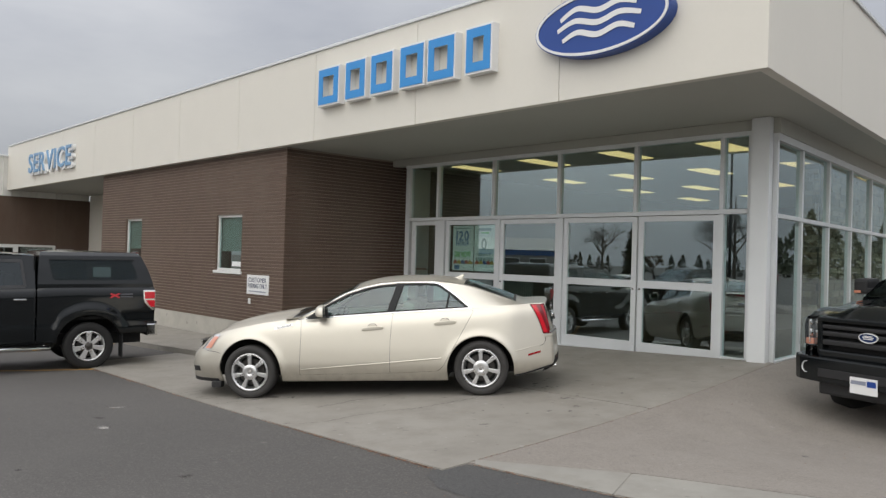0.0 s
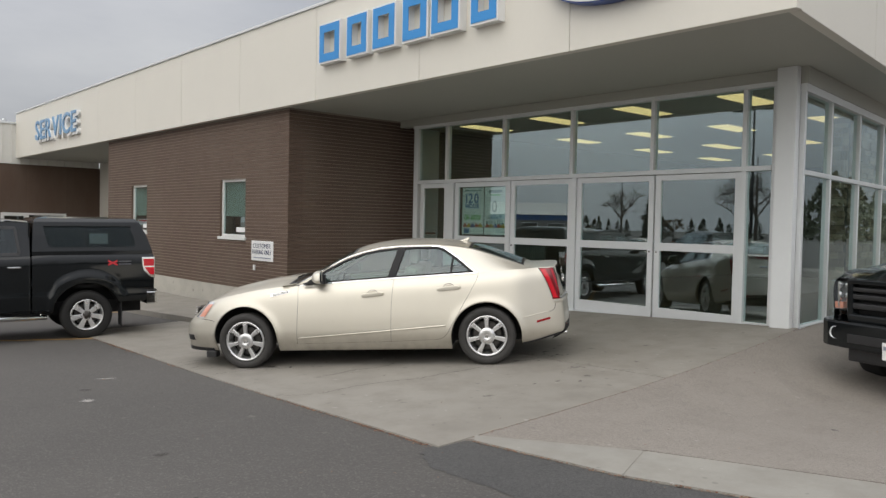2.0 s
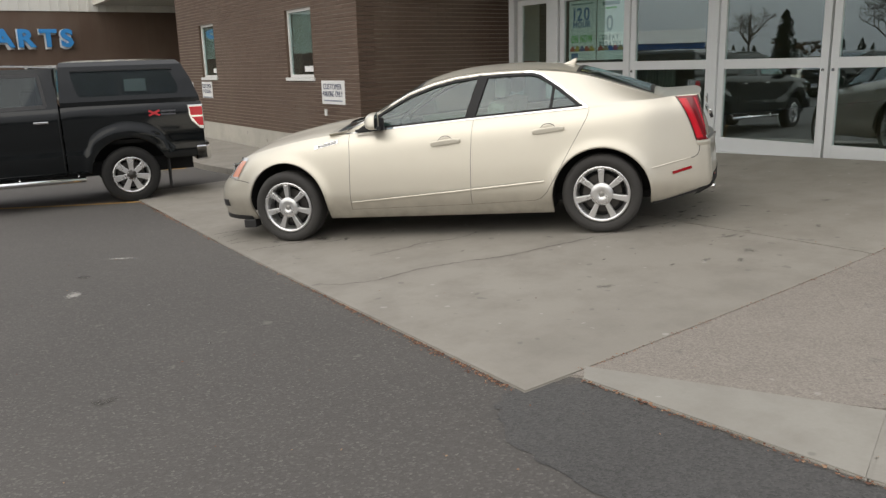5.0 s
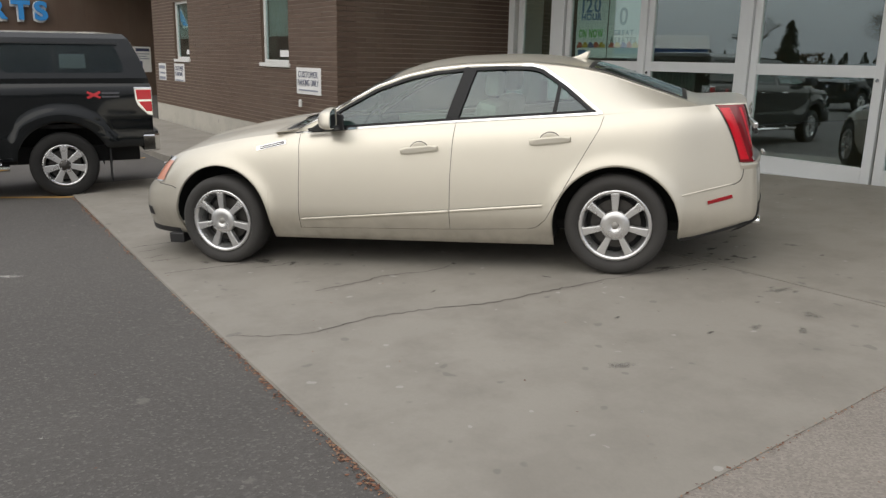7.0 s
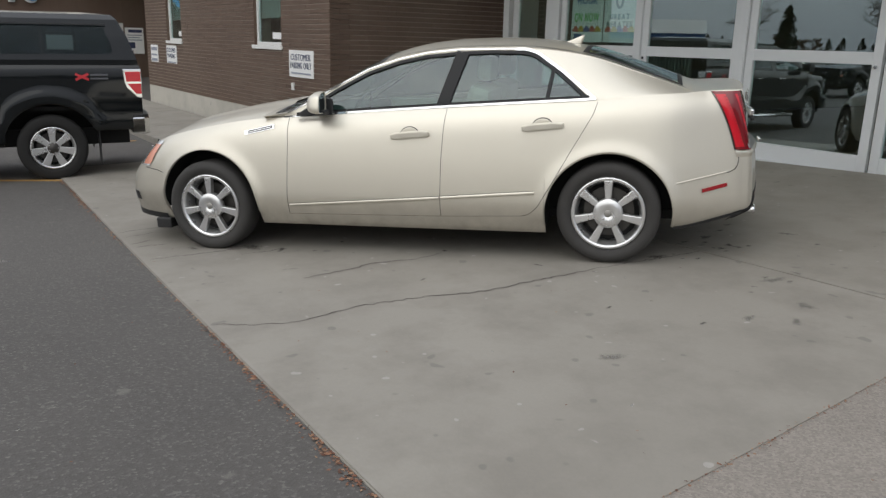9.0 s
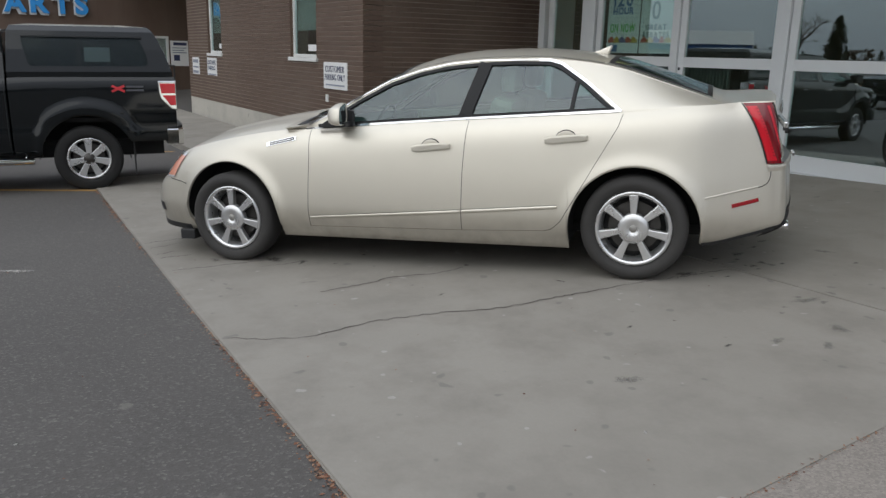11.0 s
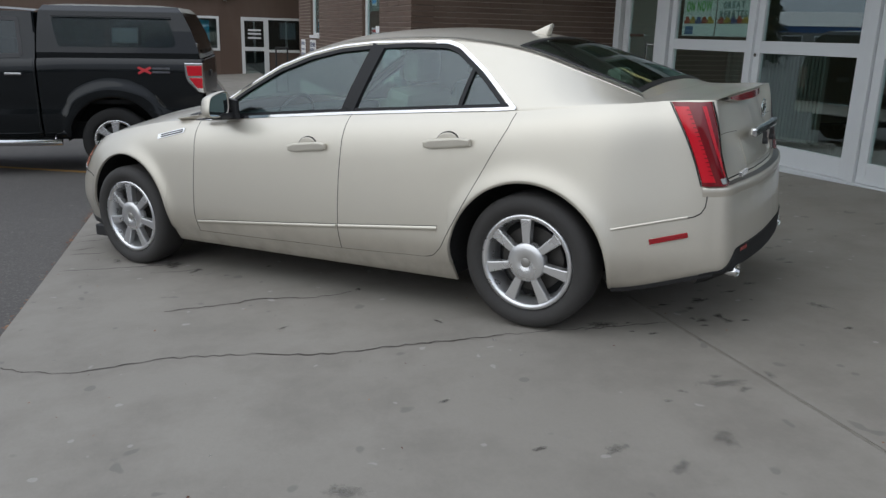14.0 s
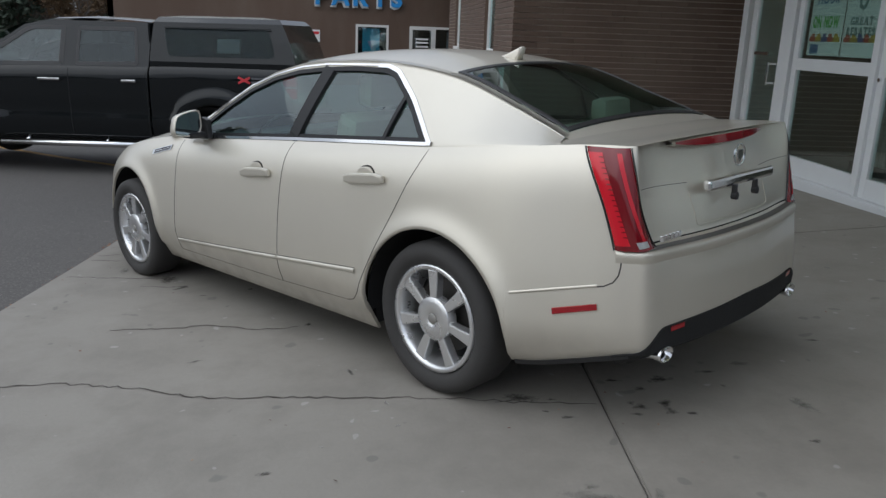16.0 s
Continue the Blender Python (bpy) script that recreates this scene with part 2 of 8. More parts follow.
def make_paint(name, color, metallic=0.0, rough=0.32, flake=0.0, dust=0.0, coat=1.0, dustcol=(0.2, 0.18, 0.15)):
    n = Nodes(name)
    fl = n.noise(1400.0, 1, 0.5)
    c = n.mix(n.math("MULTIPLY", fl, flake), color, tuple(min(1, v * 1.35) for v in color))
    if dust:
        z = n.node("ShaderNodeSeparateXYZ", Vector=n.coord).outputs["Z"]
        low = n.math("SUBTRACT", 1.0, n.math("MULTIPLY", n.math("SUBTRACT", z, 0.2), 3.6), clamp=True)
        film = n.math("ADD", n.math("MULTIPLY", low, 0.9), 0.07)
        film = n.math("MULTIPLY", film, n.math("ADD", n.noise(7.0, 5), 0.2))
        c = n.mix(n.math("MULTIPLY", film, dust, clamp=True), c, dustcol)
        n.set(Roughness=n.math("ADD", rough, n.math("MULTIPLY", film, 0.35 * dust)))
    else:
        n.set(Roughness=rough)
    n.set(Base_Color=c, Metallic=metallic, Coat_Weight=coat, Coat_Roughness=0.04)
    return n.mat


def make_glass(name, tint, r0=0.08):
    """Thin tinted pane: mirrors by its angle and lets light straight through."""
    n = Nodes(name)
    t = n.t
    facing = n.node("ShaderNodeLayerWeight", Blend=0.5).outputs["Facing"]
    fac = n.math("ADD", r0, n.math("MULTIPLY", n.math("POWER", facing, 5.0), 1.0 - r0), clamp=True)
    glossy = n.node("ShaderNodeBsdfGlossy", Roughness=0.0)
    glossy.inputs["Color"].default_value = (0.88, 0.97, 1.0, 1)
    clear = n.node("ShaderNodeBsdfTransparent")
    clear.inputs["Color"].default_value = (*tint, 1)
    mixer = n.t.nodes.new("ShaderNodeMixShader")
    t.links.new(fac, mixer.inputs["Fac"])
    t.links.new(clear.outputs["BSDF"], mixer.inputs[1])
    t.links.new(glossy.outputs["BSDF"], mixer.inputs[2])
    t.links.new(mixer.outputs["Shader"], t.nodes["Material Output"].inputs["Surface"])
    return n.mat


ASPHALT = make_asphalt()
CONCRETE = make_concrete("slab_concrete", (0.225, 0.207, 0.178), (0.298, 0.277, 0.241), (0.18, 0.164, 0.14))
OLD_CONCRETE = make_concrete("old_slab_concrete", (0.190, 0.170, 0.145), (0.245, 0.222, 0.192), (0.16, 0.143, 0.122), 0.34)
KERB_CONCRETE = make_concrete("gutter_concrete", (0.255, 0.242, 0.214), (0.32, 0.305, 0.268), (0.20, 0.185, 0.16))
PLINTH_CONCRETE = make_concrete("plinth_concrete", (0.42, 0.40, 0.35), (0.52, 0.49, 0.43), (0.35, 0.33, 0.29))
BRICK = make_brick()
MORTAR = plain("mortar", (0.34, 0.285, 0.24), 0.9, vary=0.2, scale=20, grain=0.3)
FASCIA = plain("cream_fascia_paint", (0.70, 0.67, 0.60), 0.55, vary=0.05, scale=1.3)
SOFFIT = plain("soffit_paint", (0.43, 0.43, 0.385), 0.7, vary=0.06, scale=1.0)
SIDING = plain("white_metal_siding", (0.68, 0.67, 0.63), 0.45, vary=0.05)
ALU = plain("anodised_aluminium", (0.66, 0.68, 0.685), 0.42, 0.1, vary=0.05)
GREY_POST = plain("grey_painted_post", (0.71, 0.73, 0.73), 0.5, vary=0.05)
TRIM_BLACK = plain("black_window_trim", (0.010, 0.0105, 0.0115), 0.38, spec=0.25)
DARK_RUBBER = plain("black_rubber", (0.018, 0.018, 0.019), 0.65)
BLACK_PLASTIC = plain("black_plastic", (0.02, 0.02, 0.021), 0.45)
GLASS = make_glass("window_glass", (0.80, 0.89, 0.87), 0.20)
BLUE_SIGN = plain("blue_sign_face", (0.03, 0.26, 0.62), 0.4, vary=0.05)
FADED_BLUE = plain("faded_blue_sign_face", (0.17, 0.33, 0.52), 0.4, vary=0.08)
WHITE_SIGN = plain("white_sign", (0.78, 0.78, 0.77), 0.45, vary=0.04)

# ---- ground ----
def ease(t):
    t = max(0.0, min(1.0, t))
    return t * t * (3 - 2 * t)


def gz(x, y):
    """Height of the yard: it slopes, dips along the apron and falls away beside the glass corner; far off it runs level."""
    a, b = max(-16.0, min(4.0, x)), max(0.5, min(10.5, y))
    return 0.0356 * a + 0.0421 * b - 0.316 + 0.006 * (b - 6) ** 2 - 0.36 * ease((x + 4.3) / 1.8) * ease((y - 5.0) / 4.0) - 0.03 * math.exp(-(x + 8) ** 2 / 8 - (y - 4.3) ** 2 / 1.5)


def sheet(bm, xs, ys, z):
    grid = [[bm.verts.new((x, y, z(x, y))) for x in xs] for y in ys]
    for a, b in zip(grid, grid[1:]):
        for i in range(len(xs) - 1):
            bm.faces.new([a[i], a[i + 1], b[i + 1], b[i]])


FAR = [-600, -250, -120, -70]
bm = bmesh.new()
sheet(bm, FAR + [-50 + i for i in range(91)] + [60, 100, 250, 600], FAR + [-50 + i for i in range(91)] + [60, 100, 250, 600], lambda x, y: gz(x, y) - (0.07 if -4.2 < x < 6.0 and 7.5 < y < 33 else 0.0))
ground = tagged(part("ground", bm, ASPHALT), "worn grey asphalt yard sloping gently", "asphalt", kind="structure")


def slab(name, poly, material, lift, parent, label=""):
    """A poured slab whose top follows the slope of the yard."""
    bm = bmesh.new()
    prism(bm, poly, -0.12, 0.0, "z")
    top = [f for f in bm.faces if f.normal.z > 0.9]
    bmesh.ops.bevel(bm, geom=list({e for f in top for e in f.edges}), offset=0.006, segments=2, affect="EDGES")
    for k, axis in ((0, (1, 0, 0)), (1, (0, 1, 0))):
        lo, hi = min(p[k] for p in poly), max(p[k] for p in poly)
        c = math.floor(lo / 0.6) * 0.6 + 0.6
        while c < min(hi, 12.0):
            bmesh.ops.bisect_plane(bm, geom=bm.verts[:] + bm.edges[:] + bm.faces[:], plane_co=[c * v for v in axis], plane_no=axis)
            c += 0.6
    for v in bm.verts:
        v.co.z += gz(v.co.x, v.co.y) + lift
    return part(name, bm, material, parent, label)


pavement = tagged(new("pavement"), "stained grey concrete apron in front of the entrance", "concrete apron", kind="structure")
G = 0.003


def edge_y(x):
    """The front edge of the apron."""
    return 4.085 - 0.040 * (x + 3.90) + 0.035 * math.exp(-((x + 7.6) / 1.6) ** 2)


def joint_y(x):
    return 7.235 - 0.058 * (x + 4.5)


def joint_x(y):
    return -3.985 - 0.050 * (y - 4.8)


XJ, YJ = joint_x(7.2), 10.46
slab("slab", [(-13.6, edge_y(-13.6)), (joint_x(4.0) - G, edge_y(-4.0)), (XJ - G, joint_y(XJ) - G), (-13.6, joint_y(-13.6) - G)], CONCRETE, 0.012, pavement)
slab("slab", [(-12.68, joint_y(-12.7) + G), (-8.60 - G, joint_y(-8.6) + G), (-8.60 - G, YJ), (-12.68, YJ)], CONCRETE, 0.012, pavement)
slab("slab", [(-8.60 + G, joint_y(-8.6) + G), (XJ - G, joint_y(XJ) + G), (joint_x(YJ) - G, YJ), (-8.60 + G, YJ)], CONCRETE, 0.012, pavement)
slab("slab", [(joint_x(4.36), 4.36), (-2.843, 5.012), (-2.179, 5.196), (0.84, 6.12), (6.0, 7.5), (6.0, 34), (-7.25, 34), (-4.25, 10.4), (joint_x(10.4), 10.4)], OLD_CONCRETE, 0.012, pavement, "rough older brownish concrete")
gut = [(-3.889, 4.375, -4.006, 4.494), (-2.621, 4.444, -2.842, 5.002), (-1.215, 4.78, -1.449, 5.398), (0.347, 5.163, 0.011, 5.839), (2.076, 5.712, 1.768, 6.388), (4.009, 6.349, 3.679, 7.0), (5.98, 6.942, 5.679, 7.602)]
for (ax, ay, bx, by), (cx, cy, dx, dy) in zip(gut, gut[1:]):
    slab("gutter_block", [(ax + G, ay), (cx - G, cy), (dx - G, dy - G), (bx + G, by - G)], KERB_CONCRETE, 0.014, pavement, "pale concrete gutter block")
bm = bmesh.new()
filler_rows = [[(joint_x(y) + s, y, gz(joint_x(y), y) + 0.0095) for s in (-0.016, 0.016)] for y in [4.5 + 0.2 * k for k in range(30)]]
for a, b in zip(filler_rows, filler_rows[1:]):
    bm.faces.new([bm.verts.new(p) for p in (a[0], a[1], b[1], b[0])])
part("joint_filler", bm, OLD_CONCRETE, pavement, "grit filling the slab joint")
for ax, ay, bx, by in gut[1:-1]:
    bm = bmesh.new()
    bm.faces.new([bm.verts.new((x, y, gz(x, y) + 0.0105)) for x, y in ((ax - 0.012, ay + 0.01), (ax + 0.012, ay + 0.01), (bx + 0.012, by - 0.01), (bx - 0.012, by - 0.01))])
    part("joint_filler", bm, KERB_CONCRETE, pavement, "grit filling the gutter joint")
walk_way = tagged(new("pavement_walk"), "grey concrete walk along the brick wall", "walkway", kind="structure")
for i in range(9):
    x0 = -34.3 + 2.41 * i
    slab("slab", [(x0 + G, 6.3), (x0 + 2.41 - G, 6.3), (x0 + 2.41 - G, 7.88), (x0 + G, 7.88)], CONCRETE, 0.10, walk_way)

# ---- building ----
FLOOR, SOFF, TOP = 0.03, 3.425, 5.02
XR, YF = -3.18, 7.755         # outer corner of the roof edge
XG, YG = -4.31, 10.575        # glass side and glass front
XB, YB = -12.70, 7.945        # outer corner of the brick wing
XE = -22.45                  # far end of the brick wing
XP = -31.87                  # wall of the parts wing

roof = tagged(new("roof"), "flat roof with a deep cream fascia band", "roof", kind="structure")


SIDE = 0.125                 # the glass side leans away from square with the front


def lean(bm, y0, past=-99.0):
    """Swings what lies beyond a line of x into the direction of the glass side."""
    for v in bm.verts:
        if v.co.x > past:
            v.co.x -= SIDE * (v.co.y - y0)
    return bm


def band(x0, x1, y0, y1):
    return boxed(x0, x1, y0, y1, SOFF, TOP, 0.008)


cuts = [XP, -28.35, -25.55, -22.75, -19.95, -17.15, -14.33, -11.52, -8.72, -5.91, XR]
for a, b in zip(cuts, cuts[1:]):
    part("fascia_panel", band(a + 0.004, b - 0.004, YF, YF + 0.12), FASCIA, roof)
ycuts = [YF + 0.125, 10.6, 13.4, 19.2, 25.2, 31.2]
for a, b in zip(ycuts, ycuts[1:]):
    part("fascia_panel", lean(band(XR - 0.12, XR, a + 0.003, b - 0.003), YF), FASCIA, roof)
part("coping", boxed(XP, XR + 0.03, YF - 0.03, YF + 0.2, TOP, TOP + 0.05, 0.006), ALU, roof, "thin metal roof coping")
part("coping", lean(boxed(XR - 0.2, XR + 0.03, YF + 0.2, 31.2, TOP, TOP + 0.05, 0.006), YF), ALU, roof, "thin metal roof coping")
part("deck", lean(boxed(XP + 0.1, XR - 0.14, YF + 0.14, 31.0, 4.6, 4.8), YF, -20), FASCIA, roof)
part("upper_roof", boxed(-40.0, -19.6, 10.9, 24.0, 4.8, 5.62, 0.02), SIDING, roof, "raised pale roof edge set back")
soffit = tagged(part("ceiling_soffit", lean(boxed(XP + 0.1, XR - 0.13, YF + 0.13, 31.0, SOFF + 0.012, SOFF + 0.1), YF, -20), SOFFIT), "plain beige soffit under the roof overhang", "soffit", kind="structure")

# brick wing: backing walls, with openings for two windows
wing = tagged(new("wall_brick"), "brown brick wall with thin courses and pale mortar", "brick wall", kind="structure")
WINS = ((-20.66, -19.60), (-15.50, -14.36))
WZ0, WZ1 = 0.985, 2.175
PL = -0.05


def wall_with_holes(name, x0, x1, y0, y1, z0, z1, holes, material, parent):
    bm = bmesh.new()
    xs = sorted({x0, x1, *[h for o in holes for h in o[:2]]})
    for a, b in zip(xs, xs[1:]):
        o = [h for h in holes if h[0] <= a and b <= h[1]]
        if o:
            box(bm, a, b, y0, y1, z0, o[0][2])
            box(bm, a, b, y0, y1, o[0][3], z1)
        else:
            box(bm, a, b, y0, y1, z0, z1)
    return part(name, bm, material, parent)


wall_with_holes("backing", XE, XB, YB - 0.010, YB + 0.28, PL, SOFF + 0.01, [(a, b, WZ0, WZ1) for a, b in WINS], MORTAR, wing)
part("backing", boxed(XB - 0.28, XB + 0.010, YB + 0.28, YG + 0.50, -0.3, SOFF + 0.01), MORTAR, wing)
part("backing", boxed(XE + 0.02, XE + 0.28, YB + 0.28, 11.8, PL, SOFF + 0.01), MORTAR, wing)
part("plinth", boxed(XE + 0.02, XB - 0.02, YB - 0.02, YB + 0.24, -1.0, PL, 0.01), PLINTH_CONCRETE, wing, "pale concrete plinth under the bricks")
tagged(part("wall_recess", boxed(XP, XE, 10.73, 10.95, -1.0, SOFF + 0.01), FASCIA), "cream back wall of the service entrance", "wall", kind="structure")

# parts wing
parts_wall = tagged(new("wall_parts"), "brown brick wall of the parts wing with white siding above", "wall", kind="structure")
PX0, PX1 = -3.05, 10.73
PSID, PTOP = 3.22, 4.66
for a, b, z0, z1 in ((PX0, 5.38, -1.2, PSID), (5.38, 6.54, -1.2, 0.30), (5.38, 6.54, 1.44, PSID), (6.54, 7.27, -1.2, PSID), (7.27, 8.14, 1.44, PSID), (8.14, 9.50, -1.2, 0.27), (8.14, 9.50, 1.44, PSID), (9.50, PX1, -1.2, PSID)):
    part("backing", boxed(XP - 0.25, XP, a, b, z0, z1), BRICK, parts_wall)
for i in range(int((PX1 - PX0) / 0.305)):
    y = PX0 + 0.305 * i
    bm = bmesh.new()
    prism(bm, [(XP + 0.03, y), (XP + 0.03, y + 0.27), (XP + 0.06, y + 0.28), (XP + 0.06, y + 0.305), (XP - 0.1, y + 0.305), (XP - 0.1, y)], PSID, PTOP, "z")
    part("siding_panel", bm, SIDING, parts_wall)
part("coping", boxed(XP - 0.2, XP + 0.09, PX0 - 0.05, PX1, PTOP, PTOP + 0.07, 0.01), ALU, parts_wall)
part("backing", boxed(XP - 14, XP, PX0, PX0 + 0.2, -1.2, PTOP), SIDING, parts_wall)

# ---- saloon car ----
CHAMPAGNE = make_paint("champagne_metallic_paint", (0.600, 0.564, 0.484), 0.60, 0.41, 0.6, 0.8, 0.7, (0.19, 0.168, 0.138))
CHROME = plain("chrome", (0.80, 0.80, 0.80), 0.10, 1.0, vary=0.03)
ALLOY = plain("silver_alloy", (0.72, 0.72, 0.72), 0.28, 0.85, vary=0.06)
TYRE_DARK = plain("dark_tyre_rubber", (0.013, 0.0125, 0.012), 0.85, vary=0.3, scale=9, grain=0.3)
TYRE = plain("dusty_tyre_rubber", (0.038, 0.036, 0.034), 0.82, vary=0.3, scale=9, grain=0.3)
GAP = plain("panel_shadow_gap", (0.055, 0.050, 0.044), 0.9)
# grey for the bumper ledge, its darkness under the soffit put into colour
LEDGE_SHADE = plain("grey_step_pad", (0.10, 0.098, 0.094), 0.35)
TRIM_BADGE = plain("grey_hub_badge", (0.30, 0.29, 0.27), 0.4, 0.5)
DISC = plain("brake_disc_steel", (0.08, 0.075, 0.07), 0.5, 0.7)
WELL = plain("wheel_well_liner", (0.012, 0.012, 0.012), 0.9)
MIRROR_GLASS = plain("mirror_glass", (0.34, 0.40, 0.40), 0.04, metal=1.0, vary=0.02)
CAR_GLASS = make_glass("tinted_car_glass", (0.42, 0.59, 0.55), 0.105)
RED_LENS = make_paint("red_lamp_lens", (0.28, 0.004, 0.010), 0.0, 0.10, 0.0, 0.0, 0.5)
SMOKED_LENS = make_paint("smoked_red_lamp_lens", (0.17, 0.003, 0.008), 0.0, 0.10, 0.0, 0.0, 0.5)
RED_BRIGHT = make_paint("bright_red_lamp_lens", (0.60, 0.008, 0.022), 0.0, 0.15, 0.0, 0.0, 0.3)
AMBER_LENS = make_paint("amber_lamp_lens", (0.60, 0.24, 0.15), 0.0, 0.15, 0.0, 0.0, 1.0)
CLEAR_LENS = make_paint("clear_lamp_lens", (0.62, 0.63, 0.63), 0.3, 0.08, 0.0, 0.0, 1.0)
SEAT_BEIGE = plain("beige_leather", (0.46, 0.41, 0.33), 0.55, vary=0.1)
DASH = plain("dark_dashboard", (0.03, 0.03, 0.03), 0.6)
HEADLINER = plain("headliner", (0.40, 0.38, 0.33), 0.9)


def smooth_line(pts, step):
    """A Catmull-Rom line through points, cut into even steps."""
    p = np.array([pts[0], *pts, pts[-1]], float)
    out = []
    for i in range(1, len(p) - 2):
        for k in range(24):
            t = k / 24
            out.append(0.5 * (2 * p[i] + (p[i + 1] - p[i - 1]) * t + (2 * p[i - 1] - 5 * p[i] + 4 * p[i + 1] - p[i + 2]) * t * t + (3 * p[i] - p[i - 1] - 3 * p[i + 1] + p[i + 2]) * t ** 3))
    out = np.array(out + [p[-2]])
    s = np.r_[0, np.cumsum(np.hypot(*np.diff(out, axis=0).T))]
    u = np.linspace(0, s[-1], int(s[-1] / step) + 1)
    return np.stack([np.interp(u, s, out[:, k]) for k in range(out.shape[1])], 1)


AXLE_F, AXLE_R, HUB, ARCH = 1.44, -1.44, 0.346, 0.404
PLAN = smooth_line([(2.37, 0), (2.355, 0.25), (2.31, 0.45), (2.21, 0.62), (2.05, 0.755), (1.80, 0.850), (1.44, 0.900), (1.0, 0.908), (0.4, 0.914), (-0.3, 0.918), (-0.9, 0.920),
                    (-1.44, 0.925), (-1.8, 0.902), (-2.08, 0.840), (-2.24, 0.795), (-2.318, 0.756), (-2.360, 0.708), (-2.394, 0.615), (-2.430, 0.44), (-2.453, 0.23), (-2.46, 0)], 0.004)
PLAN_N = np.gradient(PLAN, axis=0)
PLAN_N = np.stack([PLAN_N[:, 1], -PLAN_N[:, 0]], 1)
PLAN_N /= np.linalg.norm(PLAN_N, axis=1)[:, None]
PLAN_N *= np.sign((PLAN_N * np.sign(PLAN + 1e-9)).sum(1))[:, None]
TOPLINE = [(-2.46, 1.115), (-2.2, 1.118), (-1.9, 1.105), (-1.6, 1.088), (-1.33, 1.068), (-0.9, 1.052), (-0.36, 1.030), (0.2, 1.004), (0.72, 0.974), (0.95, 0.970), (1.107, 0.958), (1.48, 0.905), (1.825, 0.838), (2.05, 0.785), (2.25, 0.735), (2.37, 0.70)]


def u_at(x):
    return float(np.interp(-x, -PLAN[:, 0], np.arange(len(PLAN))))


def smoothstep(a, b, x):
    t = max(0.0, min(1.0, (x - a) / (b - a)))
    return t * t * (3 - 2 * t)


def car_low(x):
    low = 0.215
    if x < AXLE_R:
        low = 0.275 + 0.10 * smoothstep(-1.84, -2.46, x)
    if x > AXLE_F:
        low = 0.215 - 0.01 * smoothstep(1.9, 2.3, x)
    for a in (AXLE_F, AXLE_R):
        d = abs(x - a)
        if d < ARCH:
            low = max(low, HUB + math.sqrt(ARCH * ARCH - d * d))
    return low


def car_skin(u, z, off=0.0):
    """The point of the body at a place u along its outline and a height z."""
    k = max(0.0, min(len(PLAN) - 1.001, u))
    i, t = int(k), k - int(k)
    p = PLAN[i] * (1 - t) + PLAN[i + 1] * t
    n = PLAN_N[i] * (1 - t) + PLAN_N[i + 1] * t
    x = p[0]
    h = max(0.0, interp(x, TOPLINE) - z)
    nose, tail = smoothstep(1.75, 2.3, x), smoothstep(-2.05, -2.36, x)
    deep, reach = 0.080 + 0.10 * nose - 0.05 * tail, 0.065 + 0.07 * nose
    inset = deep * math.exp(-(h / reach) ** 1.15)
    inset += (0.046 + 0.016 * smoothstep(-1.2, -1.8, x) * (1 - tail)) * smoothstep(0.44, 1.06, z) * (1 - nose)
    inset += 0.080 * max(0.0, (0.43 - z) / 0.22) ** 1.4 * (1 - 0.5 * tail) * (1 - 0.7 * nose)
    back = smoothstep(-2.325, -2.435, x)
    inset += back * (0.045 * smoothstep(0.735, 0.765, z) + 0.075 * smoothstep(0.76, 1.12, z))
    inset += nose * 0.012 * smoothstep(0.42, 0.25, z)
    # lip round the wheel openings
    for a in (AXLE_F, AXLE_R):
        r = math.hypot(x - a, z - HUB)
        if z > 0.3:
            inset -= 0.016 * math.exp(-((r - ARCH) / 0.055) ** 2) * (1 - nose)
    inset -= 0.020 * math.exp(-((x + 2.362) / 0.028) ** 2) * smoothstep(0.765, 0.725, z)
    q = p - n * (inset - off)
    return np.array([q[0], max(q[1], 0.0) if u < 3 or u > len(PLAN) - 4 else q[1], z])


def belt(x):
    """The upper edge of the lower body at x."""
    return car_skin(u_at(x), interp(x, TOPLINE))


RAIL = [(-2.02, 1.10), (-1.93, 1.118), (-1.62, 1.225), (-1.3, 1.338), (-1.06, 1.388), (-0.84, 1.412), (-0.579, 1.420), (-0.196, 1.402), (0.035, 1.358), (0.272, 1.265), (0.513, 1.138), (0.80, 1.008), (0.98, 0.983)]
RAIL_Y = [(-2.02, 0.66), (-1.9, 0.605), (-1.62, 0.555), (-1.3, 0.542), (-0.9, 0.562), (-0.5, 0.578), (-0.1, 0.605), (0.2, 0.64), (0.5, 0.705), (0.8, 0.78), (0.98, 0.82)]
CROWN = [(-2.02, 0.032), (-1.6, 0.042), (-1.2, 0.042), (-0.6, 0.052), (0.0, 0.066), (0.3, 0.082), (0.7, 0.082), (0.98, 0.055)]


def cabin_skin(x, z, off=0.0):
    b, zr, yr = belt(x), interp(x, RAIL), interp(x, RAIL_Y)
    s = (z - b[2]) / max(0.02, zr - b[2])
    yb = b[1] - 0.012
    y = yb + (yr - yb) * max(0, s) ** 1.18 if s < 1 else yr
    return np.array([x, y + off * 0.9, z + off * 0.35])


